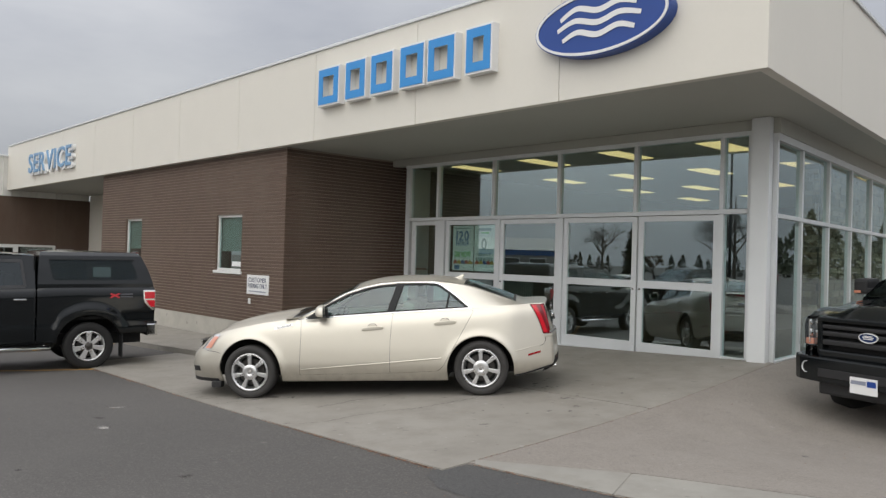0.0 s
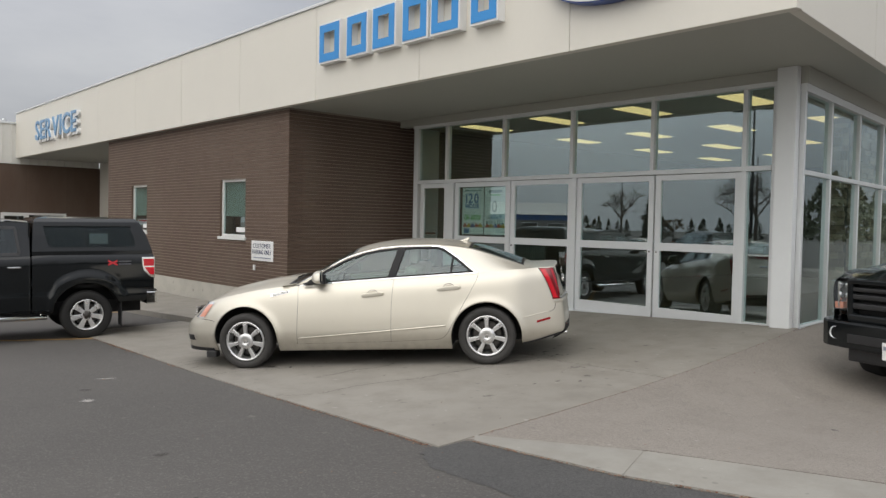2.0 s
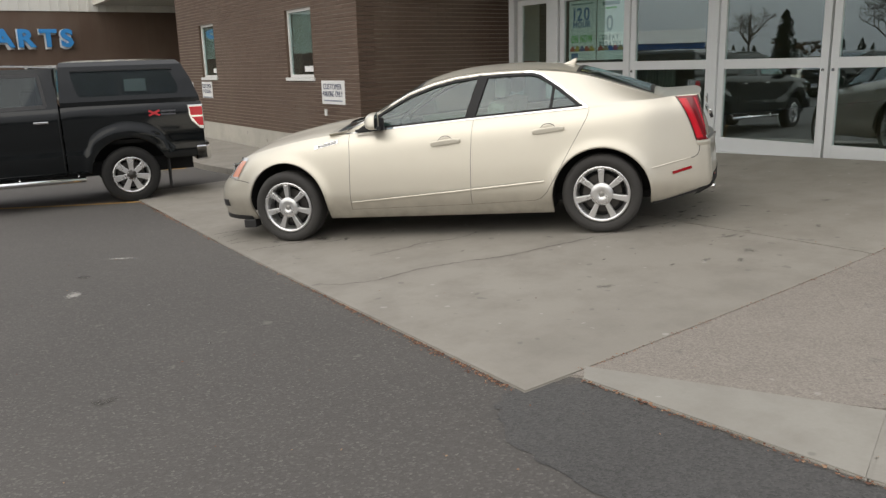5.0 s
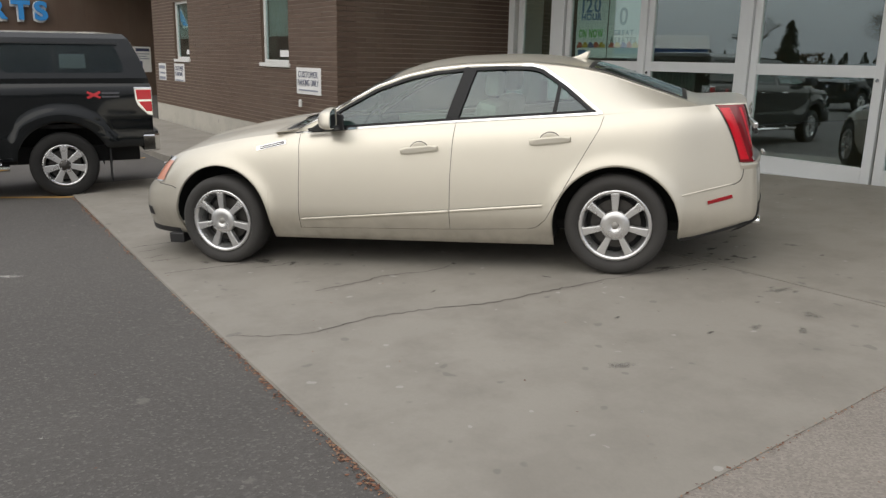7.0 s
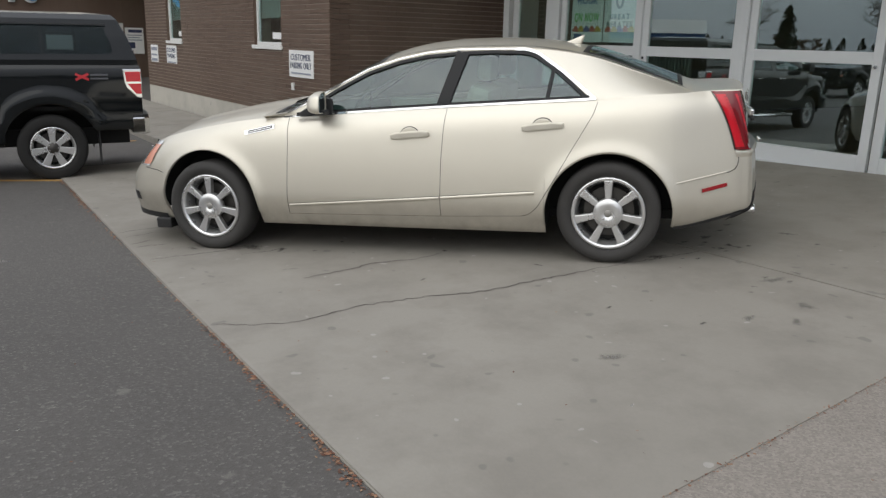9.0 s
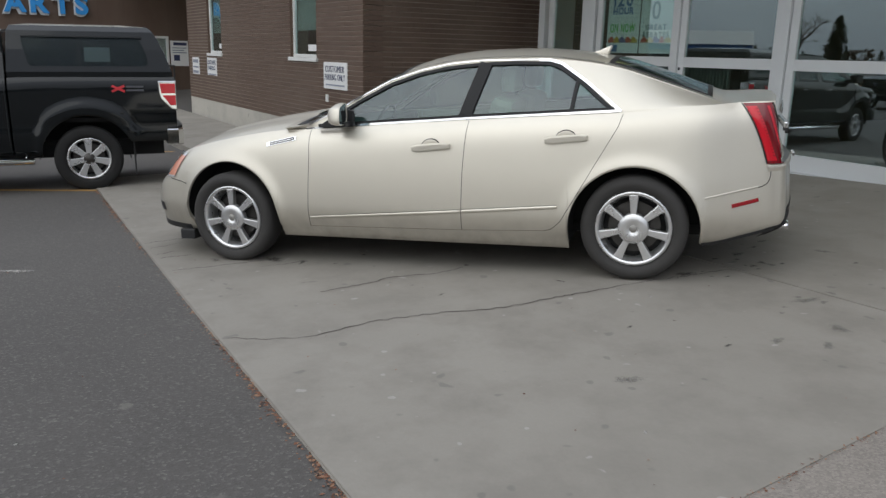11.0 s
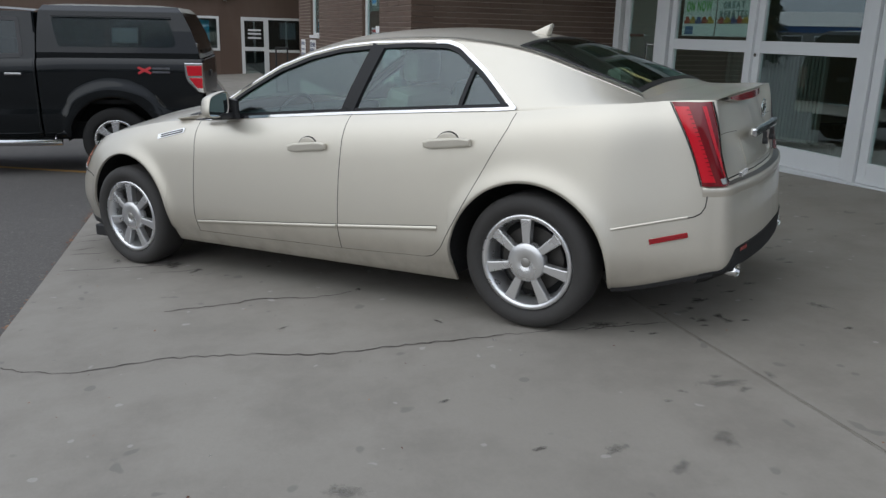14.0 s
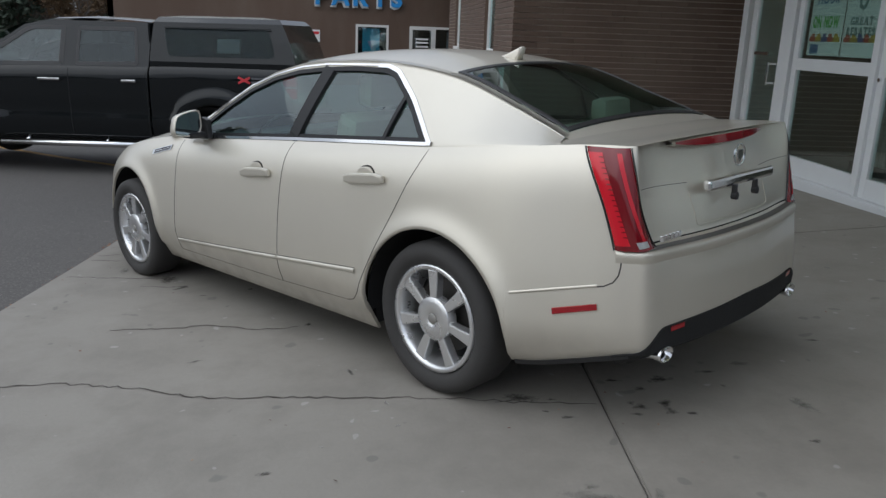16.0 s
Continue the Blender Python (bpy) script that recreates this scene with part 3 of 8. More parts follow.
def grid_mesh(bm, pts, flip=False, keep=None):
    """Quads over a grid of points; keep(i, j) chooses them."""
    made = {}

    def v(i, j):
        if (i, j) not in made:
            made[i, j] = bm.verts.new(pts[i][j])
        return made[i, j]
    for i in range(len(pts) - 1):
        for j in range(len(pts[0]) - 1):
            if keep is None or keep(i, j):
                q = [v(i, j), v(i + 1, j), v(i + 1, j + 1), v(i, j + 1)]
                bm.faces.new(q if not flip else q[::-1])


def ribbon(bm, path, width, skin, lo, hi, side=1):
    """A raised band along a path of (place, height) on a skin, with a rounded section."""
    rows = []
    n = len(path)
    P = np.array(path, float)
    T = np.gradient(P, axis=0)
    T /= np.maximum(np.linalg.norm(T, axis=1), 1e-9)[:, None]
    N = np.stack([-T[:, 1], T[:, 0]], 1)
    for (a, b), (na, nb) in zip(P, N):
        ring = []
        for w, o in ((-0.5, lo), (-0.42, hi), (0.42, hi), (0.5, lo)):
            q = skin(a + na * w * width, b + nb * w * width, o)
            ring.append((q[0], side * q[1], q[2]))
        rows.append(ring)
    grid_mesh(bm, rows, flip=side > 0)


def x_skin(x, z, off=0.0):
    return car_skin(u_at(x), z, off)


def line(pts, n):
    """Points at even spacing along straight pieces."""
    p = np.array(pts, float)
    s = np.r_[0, np.cumsum(np.hypot(*np.diff(p, axis=0).T))]
    u = np.linspace(0, s[-1], n)
    return [(np.interp(v, s, p[:, 0]), np.interp(v, s, p[:, 1])) for v in u]


DLO = [(0.735, 0.985), (0.60, 1.066), (0.45, 1.155), (0.22, 1.268), (0.0, 1.334), (-0.2, 1.370), (-0.42, 1.385), (-0.65, 1.387), (-0.86, 1.379), (-0.93, 1.360), (-1.10, 1.245), (-1.29, 1.090), (-1.30, 1.080)]
DLO_LOW = [(0.735, 0.985), (0.2, 1.014), (-0.36, 1.042), (-0.9, 1.064), (-1.30, 1.080)]
DOOR_F = [(0.785, 1.1), (0.775, 0.80), (0.80, 0.300), (-0.33, 0.315), (-0.345, 0.7), (-0.372, 1.1)]
DOOR_R = [(-0.33, 0.315), (-0.345, 0.7), (-0.372, 1.1), (-1.36, 1.1), (-1.335, 0.99), (-1.20, 0.76), (-1.08, 0.55), (-0.99, 0.40), (-0.93, 0.345), (-0.88, 0.335)]


def build_wheel(parent, m, tyre_r=0.330, rim_r=0.226, width=0.225, spokes=7, rim_mat=None, spoke_w=0.025, name="wheel", covered=False, tyre_mat=None):
    """Wheel with its axis along y and its outer face at +y."""
    rim_mat = rim_mat or ALLOY
    w = width / 2
    wheel = new(name)
    wheel.parent = parent
    wheel.matrix_basis = m
    bm = bmesh.new()
    r0, r1 = rim_r + 0.006, tyre_r
    lathe(bm, [(r0, -w * 0.75), (r0 + 0.03, -w * 0.98), (r1 - 0.035, -w), (r1 - 0.01, -w * 0.86), (r1, -w * 0.6), (r1 + 0.001, 0), (r1, w * 0.6), (r1 - 0.01, w * 0.86), (r1 - 0.035, w), (r0 + 0.045, w * 1.0), (r0 + 0.02, w * 0.95), (r0, w * 0.72)], 64)
    for v in bm.verts:
        if covered and v.co.z < -0.326:
            v.co.z = -0.326
    part("tyre", bm, tyre_mat or TYRE, wheel, smooth=True)
    bm = bmesh.new()
    lathe(bm, [(rim_r - 0.03, -w * 0.6), (rim_r - 0.03, w * 0.45), (rim_r - 0.016, w * 0.72), (rim_r - 0.012, w * 0.84), (rim_r + 0.008, w * 0.88), (rim_r + 0.010, w * 0.7)], 64)
    rim = part("rim", bm, rim_mat, wheel, smooth=True)
    for k in range(spokes):
        bm = bmesh.new()
        a0, a1 = spoke_w * (0.62 if covered else 0.8), spoke_w * (0.95 if covered else 1.05)
        prof = [(-a0, 0.045), (a0, 0.045), (a1 * 0.9, rim_r * 0.55), (a1 * 1.1, rim_r * 0.82), (a1 * 1.3, rim_r - 0.012), (-a1 * 1.3, rim_r - 0.012), (-a1 * 1.1, rim_r * 0.82), (-a1 * 0.9, rim_r * 0.55)]
        prism(bm, prof, w * 0.42, w * 0.80, "y", 0.007)
        bmesh.ops.transform(bm, matrix=Matrix.Rotation(2 * math.pi * k / spokes, 4, "Y"), verts=bm.verts)
        part("spoke", bm, rim_mat, rim)
    bm = bmesh.new()
    lathe(bm, [(0.094, w * 0.4), (0.094, w * 0.80), (0.090, w * 0.835), (0.060, w * 0.86), (0.030, w * 0.875), (0.028, w * 0.855), (0.0005, w * 0.86)] if covered else [(0.074, w * 0.4), (0.074, w * 0.72), (0.066, w * 0.82), (0.040, w * 0.86), (0.036, w * 0.89), (0.0005, w * 0.90)], 32)
    part("hub_cap", bm, rim_mat if covered else DISC, rim, smooth=True)
    if covered:
        bm = bmesh.new()
        lathe(bm, [(0.024, w * 0.858), (0.020, w * 0.885), (0.0005, w * 0.89)], 24)
        part("hub_badge", bm, TRIM_BADGE, rim, smooth=True)
    for k in range(0 if covered else 5):
        a = 2 * math.pi * (k + 0.5) / 5
        bm = bmesh.new()
        rod(bm, (0.055 * math.cos(a), w * 0.78, 0.055 * math.sin(a)), (0.055 * math.cos(a), w * 0.845, 0.055 * math.sin(a)), 0.008, 8)
        part("wheel_nut", bm, rim_mat, rim)
    bm = bmesh.new()
    lathe(bm, [(0.05, w * 0.1), (rim_r - 0.065, w * 0.1), (rim_r - 0.065, w * 0.0), (0.05, w * 0.0)], 40)
    part("brake_disc", bm, DISC, wheel)
    bm = bmesh.new()
    lathe(bm, [(0.0005, -w * 0.2), (rim_r - 0.03, -w * 0.2)], 40)
    part("wheel_back", bm, WELL, wheel)
    return wheel


def build_sedan(label, paint, m):
    car = thing("sedan", label, "car", m)
    # columns along the outline, with edges at the wheel openings
    us = set(range(0, len(PLAN) - 1, 5)) | {len(PLAN) - 1}
    for a in (AXLE_F, AXLE_R):
        for s in (-1, 1):
            for d in (ARCH + 0.0005, ARCH - 0.0005, ARCH - 0.004, ARCH - 0.012):
                us.add(u_at(a + s * d))
    us = sorted(us)
    ROWS_Z = 34
    pts = []
    for u in us:
        x = float(np.interp(u, np.arange(len(PLAN)), PLAN[:, 0]))
        lo, hi = car_low(x), interp(x, TOPLINE)
        col = [car_skin(u, lo, -0.016)]
        for j in range(ROWS_Z):
            t = j / (ROWS_Z - 1)
            t = 1 - (1 - t) ** 1.5
            col.append(car_skin(u, lo + (hi - lo) * t))
        pts.append([tuple(p) for p in col])
    bumper_f = [(2.6, 0.0), (2.6, 0.60), (2.02, 0.60), (1.86, 0.585), (1.80, 0.5), (1.78, 0.0)]

    def zone(i, j):
        c = (np.array(pts[i][j]) + pts[i + 1][j + 1]) / 2
        p = (c[0], c[2])
        if inside(p, DOOR_F):
            return "front"
        if inside(p, DOOR_R):
            return "rear"
        if p[0] > 1.78 and inside(p, bumper_f):
            return "bumper_f"
        if p[0] < -1.84 and c[2] < 0.745 and (c[2] < 0.575 + 0.11 * smoothstep(-1.85, -2.25, c[0]) or c[0] < -2.285):
            return "bumper_r"
        return "body"
    zones = {(i, j): zone(i, j) for i in range(len(pts) - 1) for j in range(ROWS_Z)}
    arr = np.array(pts)
    du, dv = np.gradient(arr, axis=0), np.gradient(arr, axis=1)
    nn = np.cross(dv, du)
    nn /= np.maximum(np.linalg.norm(nn, axis=2), 1e-12)[..., None]
    if nn[len(pts) // 2][20][1] < 0:
        nn = -nn

    def shell(name, zname, side, parent, lab=""):
        idx, vs, fs, ns = {}, [], [], []
        for (i, j), zn in zones.items():
            if zn != zname:
                continue
            f = []
            for a, b in ((i, j), (i + 1, j), (i + 1, j + 1), (i, j + 1)):
                if (a, b) not in idx:
                    idx[a, b] = len(vs)
                    p, q = pts[a][b], nn[a][b]
                    vs.append((p[0], side * p[1], p[2]))
                    ns.append((q[0], side * q[1], q[2]))
                f.append(idx[a, b])
            fs.append(f if side > 0 else f[::-1])
        me = bpy.data.meshes.new(name)
        me.from_pydata(vs, [], fs)
        me.materials.append(paint)
        me.polygons.foreach_set("use_smooth", [True] * len(fs))
        me.normals_split_custom_set_from_vertices(ns)
        ob = new(name, me)
        ob.parent = parent
        if lab:
            ob["label"] = lab
        return ob

    doors = {}
    for side in (1, -1):
        shell("body_side", "body", side, car)
        doors["f", side] = shell("door", "front", side, car)
        doors["r", side] = shell("door", "rear", side, car)
        shell("front_bumper", "bumper_f", side, car)
        shell("rear_bumper", "bumper_r", side, car)
    # bonnet and boot lid
    for name, xa, xb in (("bonnet", 2.4, 0.93), ("boot_lid", -1.90, -2.5)):
        rows = []
        for u in us:
            x = float(np.interp(u, np.arange(len(PLAN)), PLAN[:, 0]))
            if xb <= x <= xa:
                t = car_skin(u, interp(x, TOPLINE))
                row = []
                for k in range(29):
                    s = -1 + 2 * k / 28
                    if name == "bonnet":
                        c = 0.062 * smoothstep(2.37, 1.7, x) + 0.02 * smoothstep(2.35, 2.1, x)
                        z = t[2] + c * (1 - abs(s) ** 2.4) + 0.012 * smoothstep(0.52, 0.40, abs(s)) * smoothstep(2.3, 1.9, x)
                    else:
                        z = t[2] + (0.008 + 0.026 * smoothstep(-2.22, -1.93, x)) * (1 - abs(s) ** 2.2) + 0.004 * smoothstep(-2.18, -2.33, x) * (1 - s ** 4)
                    row.append((t[0] - 0.035 * (1 - s * s) * (name == "boot_lid") * smoothstep(-2.2, -2.35, x), s * t[1], z))
                rows.append(row)
        bm = bmesh.new()
        grid_mesh(bm, rows, flip=True)
        part(name, bm, paint, car, smooth=True)
    # roof and pillars, with holes for the glass
    xs = [0.98 - 0.02 * i for i in range(151)]
    NS, NT = 22, 30
    shrunk = DLO + DLO_LOW[::-1]
    bm = bmesh.new()
    for side in (1, -1):
        g = []
        for x in xs:
            b, zr = belt(x), interp(x, RAIL)
            g.append([tuple(np.array([1, side, 1]) * cabin_skin(x, b[2] - 0.012 + (zr - b[2] + 0.012) * j / NS)) for j in range(NS + 1)])

        def keep(i, j):
            c = (np.array(g[i][j]) + g[i + 1][j + 1]) / 2
            return not inside((c[0], c[2]), shrunk)
        grid_mesh(bm, g, side > 0, keep)
    top = []
    for x in xs:
        zr, yr, cr = interp(x, RAIL), interp(x, RAIL_Y), interp(x, CROWN)
        top.append([(x, yr * (-1 + 2 * k / NT), zr + cr * (1 - abs(-1 + 2 * k / NT) ** 2.3)) for k in range(NT + 1)])

    def in_screen(x, s):
        return (0.135 < x < 0.90 and abs(s) < 0.925) or (-1.875 < x < -1.235 and abs(s) < 0.90 - 0.02 * (x + 1.2))
    grid_mesh(bm, top, True, lambda i, j: not in_screen((xs[i] + xs[i + 1]) / 2, -1 + (2 * j + 1) / NT))
    bmesh.ops.remove_doubles(bm, verts=bm.verts, dist=0.0008)
    part("roof", bm, paint, car, smooth=True)

    # windscreen and rear window
    def screen(name, x0, x1, lim, mat, lab):
        g = []
        for i in range(19):
            x = x0 + (x1 - x0) * i / 18
            zr, yr, cr = interp(x, RAIL), interp(x, RAIL_Y), interp(x, CROWN)
            g.append([(x, yr * s, zr + cr * (1 - abs(s) ** 2.3) + 0.003) for s in [lim * (-1 + 2 * k / 16) for k in range(17)]])
        bm = bmesh.new()
        grid_mesh(bm, g, True)
        pane = part(name, bm, mat, car, lab, smooth=True)
        bm = bmesh.new()
        lift = lambda p: (p[0], p[1], p[2] + 0.002)
        edge = [lift(p) for p in g[0]] + [lift(r[-1]) for r in g[1:]] + [lift(p) for p in g[-1][::-1][1:]] + [lift(r[0]) for r in g[::-1][1:-1]]
        mid = np.mean(edge, axis=0)
        rows = []
        for p in edge + edge[:1]:
            q = np.array(p)
            zc = lambda x, y: interp(x, RAIL) + interp(x, CROWN) * (1 - min(1, abs(y) / interp(x, RAIL_Y)) ** 2.3) + 0.006
            rows.append([])
            for f in (0.93, 0.945, 1.03, 1.045):
                xx, yy = mid[0] + (q[0] - mid[0]) * f, q[1] * (0.5 + 0.5 * f)
                rows[-1].append((xx, yy, zc(xx, yy) - (0.004 if f in (0.93, 1.045) else 0)))
        grid_mesh(bm, rows)
        part("seal", bm, BLACK_PLASTIC, pane, "black window seal")
    screen("windscreen", 0.89, 0.145, 0.93, CAR_GLASS, "windscreen glass")
    screen("rear_window", -1.245, -1.865, 0.905, CAR_GLASS, "dark sloping rear window")

    for side in (1, -1):
        front, rear = doors["f", side], doors["r", side]
        # side glass
        topc = line(DLO, 60)

        def pane(name, bottom, upper, parent):
            n = 24
            lo, hi = line(bottom, n), line(upper, n)
            g = [[tuple(np.array([1, side, 1]) * cabin_skin(a[0] + (b[0] - a[0]) * t, a[1] + (b[1] - a[1]) * t, -0.008)) for t in [k / 10 for k in range(11)]] for a, b in zip(lo, hi)]
            bm = bmesh.new()
            grid_mesh(bm, g, side > 0)
            part(name, bm, CAR_GLASS, parent, "tinted side glass", smooth=True)
        pane("window", [(0.715, 0.988), (-0.30, 1.038)], [(0.715, 0.996), (0.60, 1.062), (0.45, 1.150), (0.22, 1.262), (0.0, 1.328), (-0.2, 1.363), (-0.415, 1.377)], front)
        pane("window", [(-0.37, 1.041), (-1.03, 1.068)], [(-0.475, 1.378), (-0.65, 1.379), (-0.86, 1.371), (-0.92, 1.350), (-1.055, 1.255)], rear)
        pane("quarter_window", [(-1.03, 1.068), (-1.29, 1.080)], [(-1.055, 1.265), (-1.10, 1.232), (-1.285, 1.088)], rear)
        # black surround, pillar and chrome
        bm = bmesh.new()
        ribbon(bm, topc, 0.024, lambda a, b, o: cabin_skin(a, b - 0.006, o), -0.01, 0.004, side)
        ribbon(bm, line([(a, b + 0.012) for a, b in DLO_LOW], 40), 0.022, cabin_skin, -0.01, 0.003, side)
        part("window_surround", bm, TRIM_BLACK, front, "black window surround")
        bm = bmesh.new()
        ribbon(bm, line([(-0.33, 1.03), (-0.445, 1.385)], 12), 0.098, cabin_skin, -0.01, 0.006, side)
        part("b_pillar", bm, TRIM_BLACK, rear, "black pillar between the doors")
        bm = bmesh.new()
        ribbon(bm, line([(-1.030, 1.062), (-1.062, 1.285)], 10), 0.026, cabin_skin, -0.01, 0.005, side)
        part("window_post", bm, TRIM_BLACK, rear)
        bm = bmesh.new()
        ribbon(bm, line([(0.83, 0.972)] + [(a, b - 0.004) for a, b in DLO_LOW] + [(-1.345, 1.080)], 60), 0.017, cabin_skin, -0.012, 0.009, side)
        part("belt_strip", bm, CHROME, front, "bright chrome belt strip")
        bm = bmesh.new()
        ribbon(bm, line([(-0.80, 1.393), (-0.87, 1.391), (-0.945, 1.368), (-1.115, 1.252), (-1.335, 1.080)], 30), 0.020, cabin_skin, -0.010, 0.009, side)
        part("window_strip", bm, CHROME, rear, "chrome strip along the rear pillar")
        bm = bmesh.new()
        ribbon(bm, line([(0.80, 1.004), (0.61, 1.088), (0.45, 1.176), (0.22, 1.289), (0.0, 1.351), (-0.2, 1.388), (-0.42, 1.402), (-0.80, 1.397)], 50), 0.010, cabin_skin, -0.010, 0.006, side)
        part("window_strip", bm, CHROME, front, "thin chrome strip over the windows")
        # gaps
        for path in ([(0.785, 0.968), (0.772, 0.80), (0.785, 0.55), (0.800, 0.30)], [(-0.372, 1.025), (-0.345, 0.7), (-0.33, 0.315)], [(-1.358, 1.062), (-1.335, 0.99), (-1.20, 0.76), (-1.08, 0.55), (-0.99, 0.40), (-0.93, 0.345), (-0.88, 0.333)], [(0.80, 0.30), (-0.33, 0.315), (-0.88, 0.333)]):
            bm = bmesh.new()
            ribbon(bm, line(path, 40), 0.002 if path[0][1] < 0.31 and path[-1][1] < 0.34 else 0.0042, x_skin, -0.002, 0.0010, side)
            part("panel_gap", bm, GAP, car, "dark gap between panels")
        bm = bmesh.new()
        ribbon(bm, line([(1.835, 0.575), (1.90, 0.590), (2.04, 0.600)], 12), 0.006, x_skin, -0.002, 0.0012, side)
        part("panel_gap", bm, GAP, car, "dark gap between panels")
        bm = bmesh.new()
        ribbon(bm, line([(-2.18, 0.612), (-2.225, 0.618), (-2.258, 0.634), (-2.276, 0.660), (-2.283, 0.695), (-2.284, 0.750)], 30), 0.006, x_skin, -0.002, 0.0012, side)
        part("panel_gap", bm, GAP, car, "dark gap between panels")
        # side moulding
        for xa, xb, za, zb, par in ((0.78, -0.325, 0.366, 0.445, front), (-0.34, -0.97, 0.447, 0.494, rear)):
            bm = bmesh.new()
            ribbon(bm, line([(xa, za), (xb, zb)], 24), 0.022, x_skin, -0.006, 0.0060, side)
            part("moulding", bm, paint, par, smooth=True)
            bm = bmesh.new()
            ribbon(bm, line([(xa, za + 0.0125), (xb, zb + 0.0125)], 24), 0.003, x_skin, -0.002, 0.0012, side)
            part("panel_gap", bm, GAP, par)
        bm = bmesh.new()
        ribbon(bm, line([(-1.86, 0.562), (-2.2, 0.618)], 12), 0.012, x_skin, -0.006, 0.003, side)
        part("moulding", bm, paint, car, smooth=True)
        # door handles: a grip over a shallow cup
        for xc, zc, par in ((-0.127, 0.864, front), (-1.018, 0.918, rear)):
            y = x_skin(xc, zc)[1]
            bm = bmesh.new()
            bmesh.ops.create_uvsphere(bm, u_segments=20, v_segments=10, radius=1.0, matrix=Matrix.Translation((xc, side * (y + 0.002), zc)) @ Matrix.Rotation(0.08, 4, "Y") @ Matrix.Diagonal((0.064, 0.0035, 0.050, 1)))
            cup = part("handle_cup", bm, paint, par, smooth=True)
            bm = bmesh.new()
            ribbon(bm, [(xc + 0.062 * math.cos(an), zc + 0.006 + 0.046 * math.sin(an)) for an in np.linspace(-0.1, math.pi + 0.1, 24)], 0.0065, x_skin, -0.002, 0.004, side)
            part("cup_edge", bm, GAP, cup, "shaded rim of the handle cup")
            bm = bmesh.new()
            pr = [(-0.138, -0.018), (-0.11, -0.023), (0.10, -0.025), (0.132, -0.016), (0.132, 0.014), (0.085, 0.023), (-0.085, 0.023), (-0.138, 0.012)]
            prism(bm, [(a, b) for a, b in pr], 0.004, 0.026, "y", 0.010)
            bmesh.ops.transform(bm, matrix=Matrix.Translation((xc, side * y, zc)) @ Matrix.Rotation(0.08, 4, "Y") @ Matrix.Diagonal((1, side, 1, 1)), verts=bm.verts)
            bmesh.ops.recalc_face_normals(bm, faces=bm.faces)
            part("handle", bm, paint, par)
        # mirror
        y = 0.845
        rim = [(-0.090, -0.066), (0.072, -0.066), (0.096, -0.040), (0.074, 0.040), (0.050, 0.060), (-0.066, 0.084), (-0.090, 0.066)]
        for _ in range(2):
            rim = [(p[0] * (1 - k) + q[0] * k, p[1] * (1 - k) + q[1] * k) for p, q in zip(rim, rim[1:] + rim[:1]) for k in (0.25, 0.75)]
        hub_at = lambda d, k: [(0.465 + d - 0.12 * u * k, side * (y + 0.085 + u * k), 1.078 + w * k) for u, w in rim + rim[:1]]
        bm = bmesh.new()
        grid_mesh(bm, [hub_at(d, k) for d, k in ((0.006, 0.90), (0.0, 0.97), (0.004, 1.0), (0.035, 1.01), (0.065, 0.93), (0.088, 0.74), (0.100, 0.45), (0.104, 0.05))], side < 0)
        bmesh.ops.remove_doubles(bm, verts=bm.verts, dist=0.0005)
        bmesh.ops.recalc_face_normals(bm, faces=bm.faces)
        mirror = part("mirror", bm, paint, front, smooth=True)
        bm = bmesh.new()
        bm.faces.new([bm.verts.new(p) for p in hub_at(0.006, 0.905)[:-1]])
        back = bmesh.ops.extrude_face_region(bm, geom=bm.faces[:])
        for v in back["geom"]:
            if isinstance(v, bmesh.types.BMVert):
                v.co.x += 0.004
        bmesh.ops.recalc_face_normals(bm, faces=bm.faces)
        part("mirror_glass", bm, MIRROR_GLASS, mirror)
        bm = bmesh.new()
        box(bm, 0.46, 0.56, min(side * (y - 0.06), side * (y + 0.08)), max(side * (y - 0.06), side * (y + 0.08)), 0.998, 1.032, 0.012)
        prism(bm, [(0.44, 0.995), (0.72, 0.985), (0.50, 1.115), (0.44, 1.10)], side * (y - 0.045), side * (y - 0.015), "y", 0.004)
        part("mirror_foot", bm, BLACK_PLASTIC, mirror)
        # fender vent
        bm = bmesh.new()
        ribbon(bm, line([(1.115, 0.872), (0.885, 0.918)], 12), 0.034, x_skin, -0.004, 0.005, side)
        vent = part("fender_vent", bm, CHROME, car, "chrome fender vent")
        bm = bmesh.new()
        ribbon(bm, line([(1.085, 0.878), (0.900, 0.915)], 10), 0.020, x_skin, 0.004, 0.0062, side)
        part("vent_slot", bm, WELL, vent)
        bm = bmesh.new()
        ribbon(bm, line([(1.080, 0.879), (0.905, 0.914)], 10), 0.005, x_skin, 0.005, 0.0080, side)
        part("vent_fin", bm, CHROME, vent)
        # tall tail lamp wrapping the corner
        nt = 20
        g, inner = [], []
        zl = [0.752 + (1.112 - 0.752) * j / nt for j in range(nt + 1)]
        for z in zl:
            t = (z - 0.752) / 0.36
            ua, ub = u_at(-2.255 + 0.155 * t - 0.016 * math.sin(math.pi * t)), u_at(-2.386 + 0.080 * t)
            row = []
            for k in range(13):
                s = k / 12
                bulge = 0.020 * (1 - (2 * s - 1) ** 6) + 0.010 * math.exp(-((s - 0.55) / 0.16) ** 2)
                row.append(tuple(np.array([1, side, 1]) * car_skin(ua + (ub - ua) * s, z, bulge - 0.004)))
            g.append(row)
        bm = bmesh.new()
        grid_mesh(bm, g, side < 0)
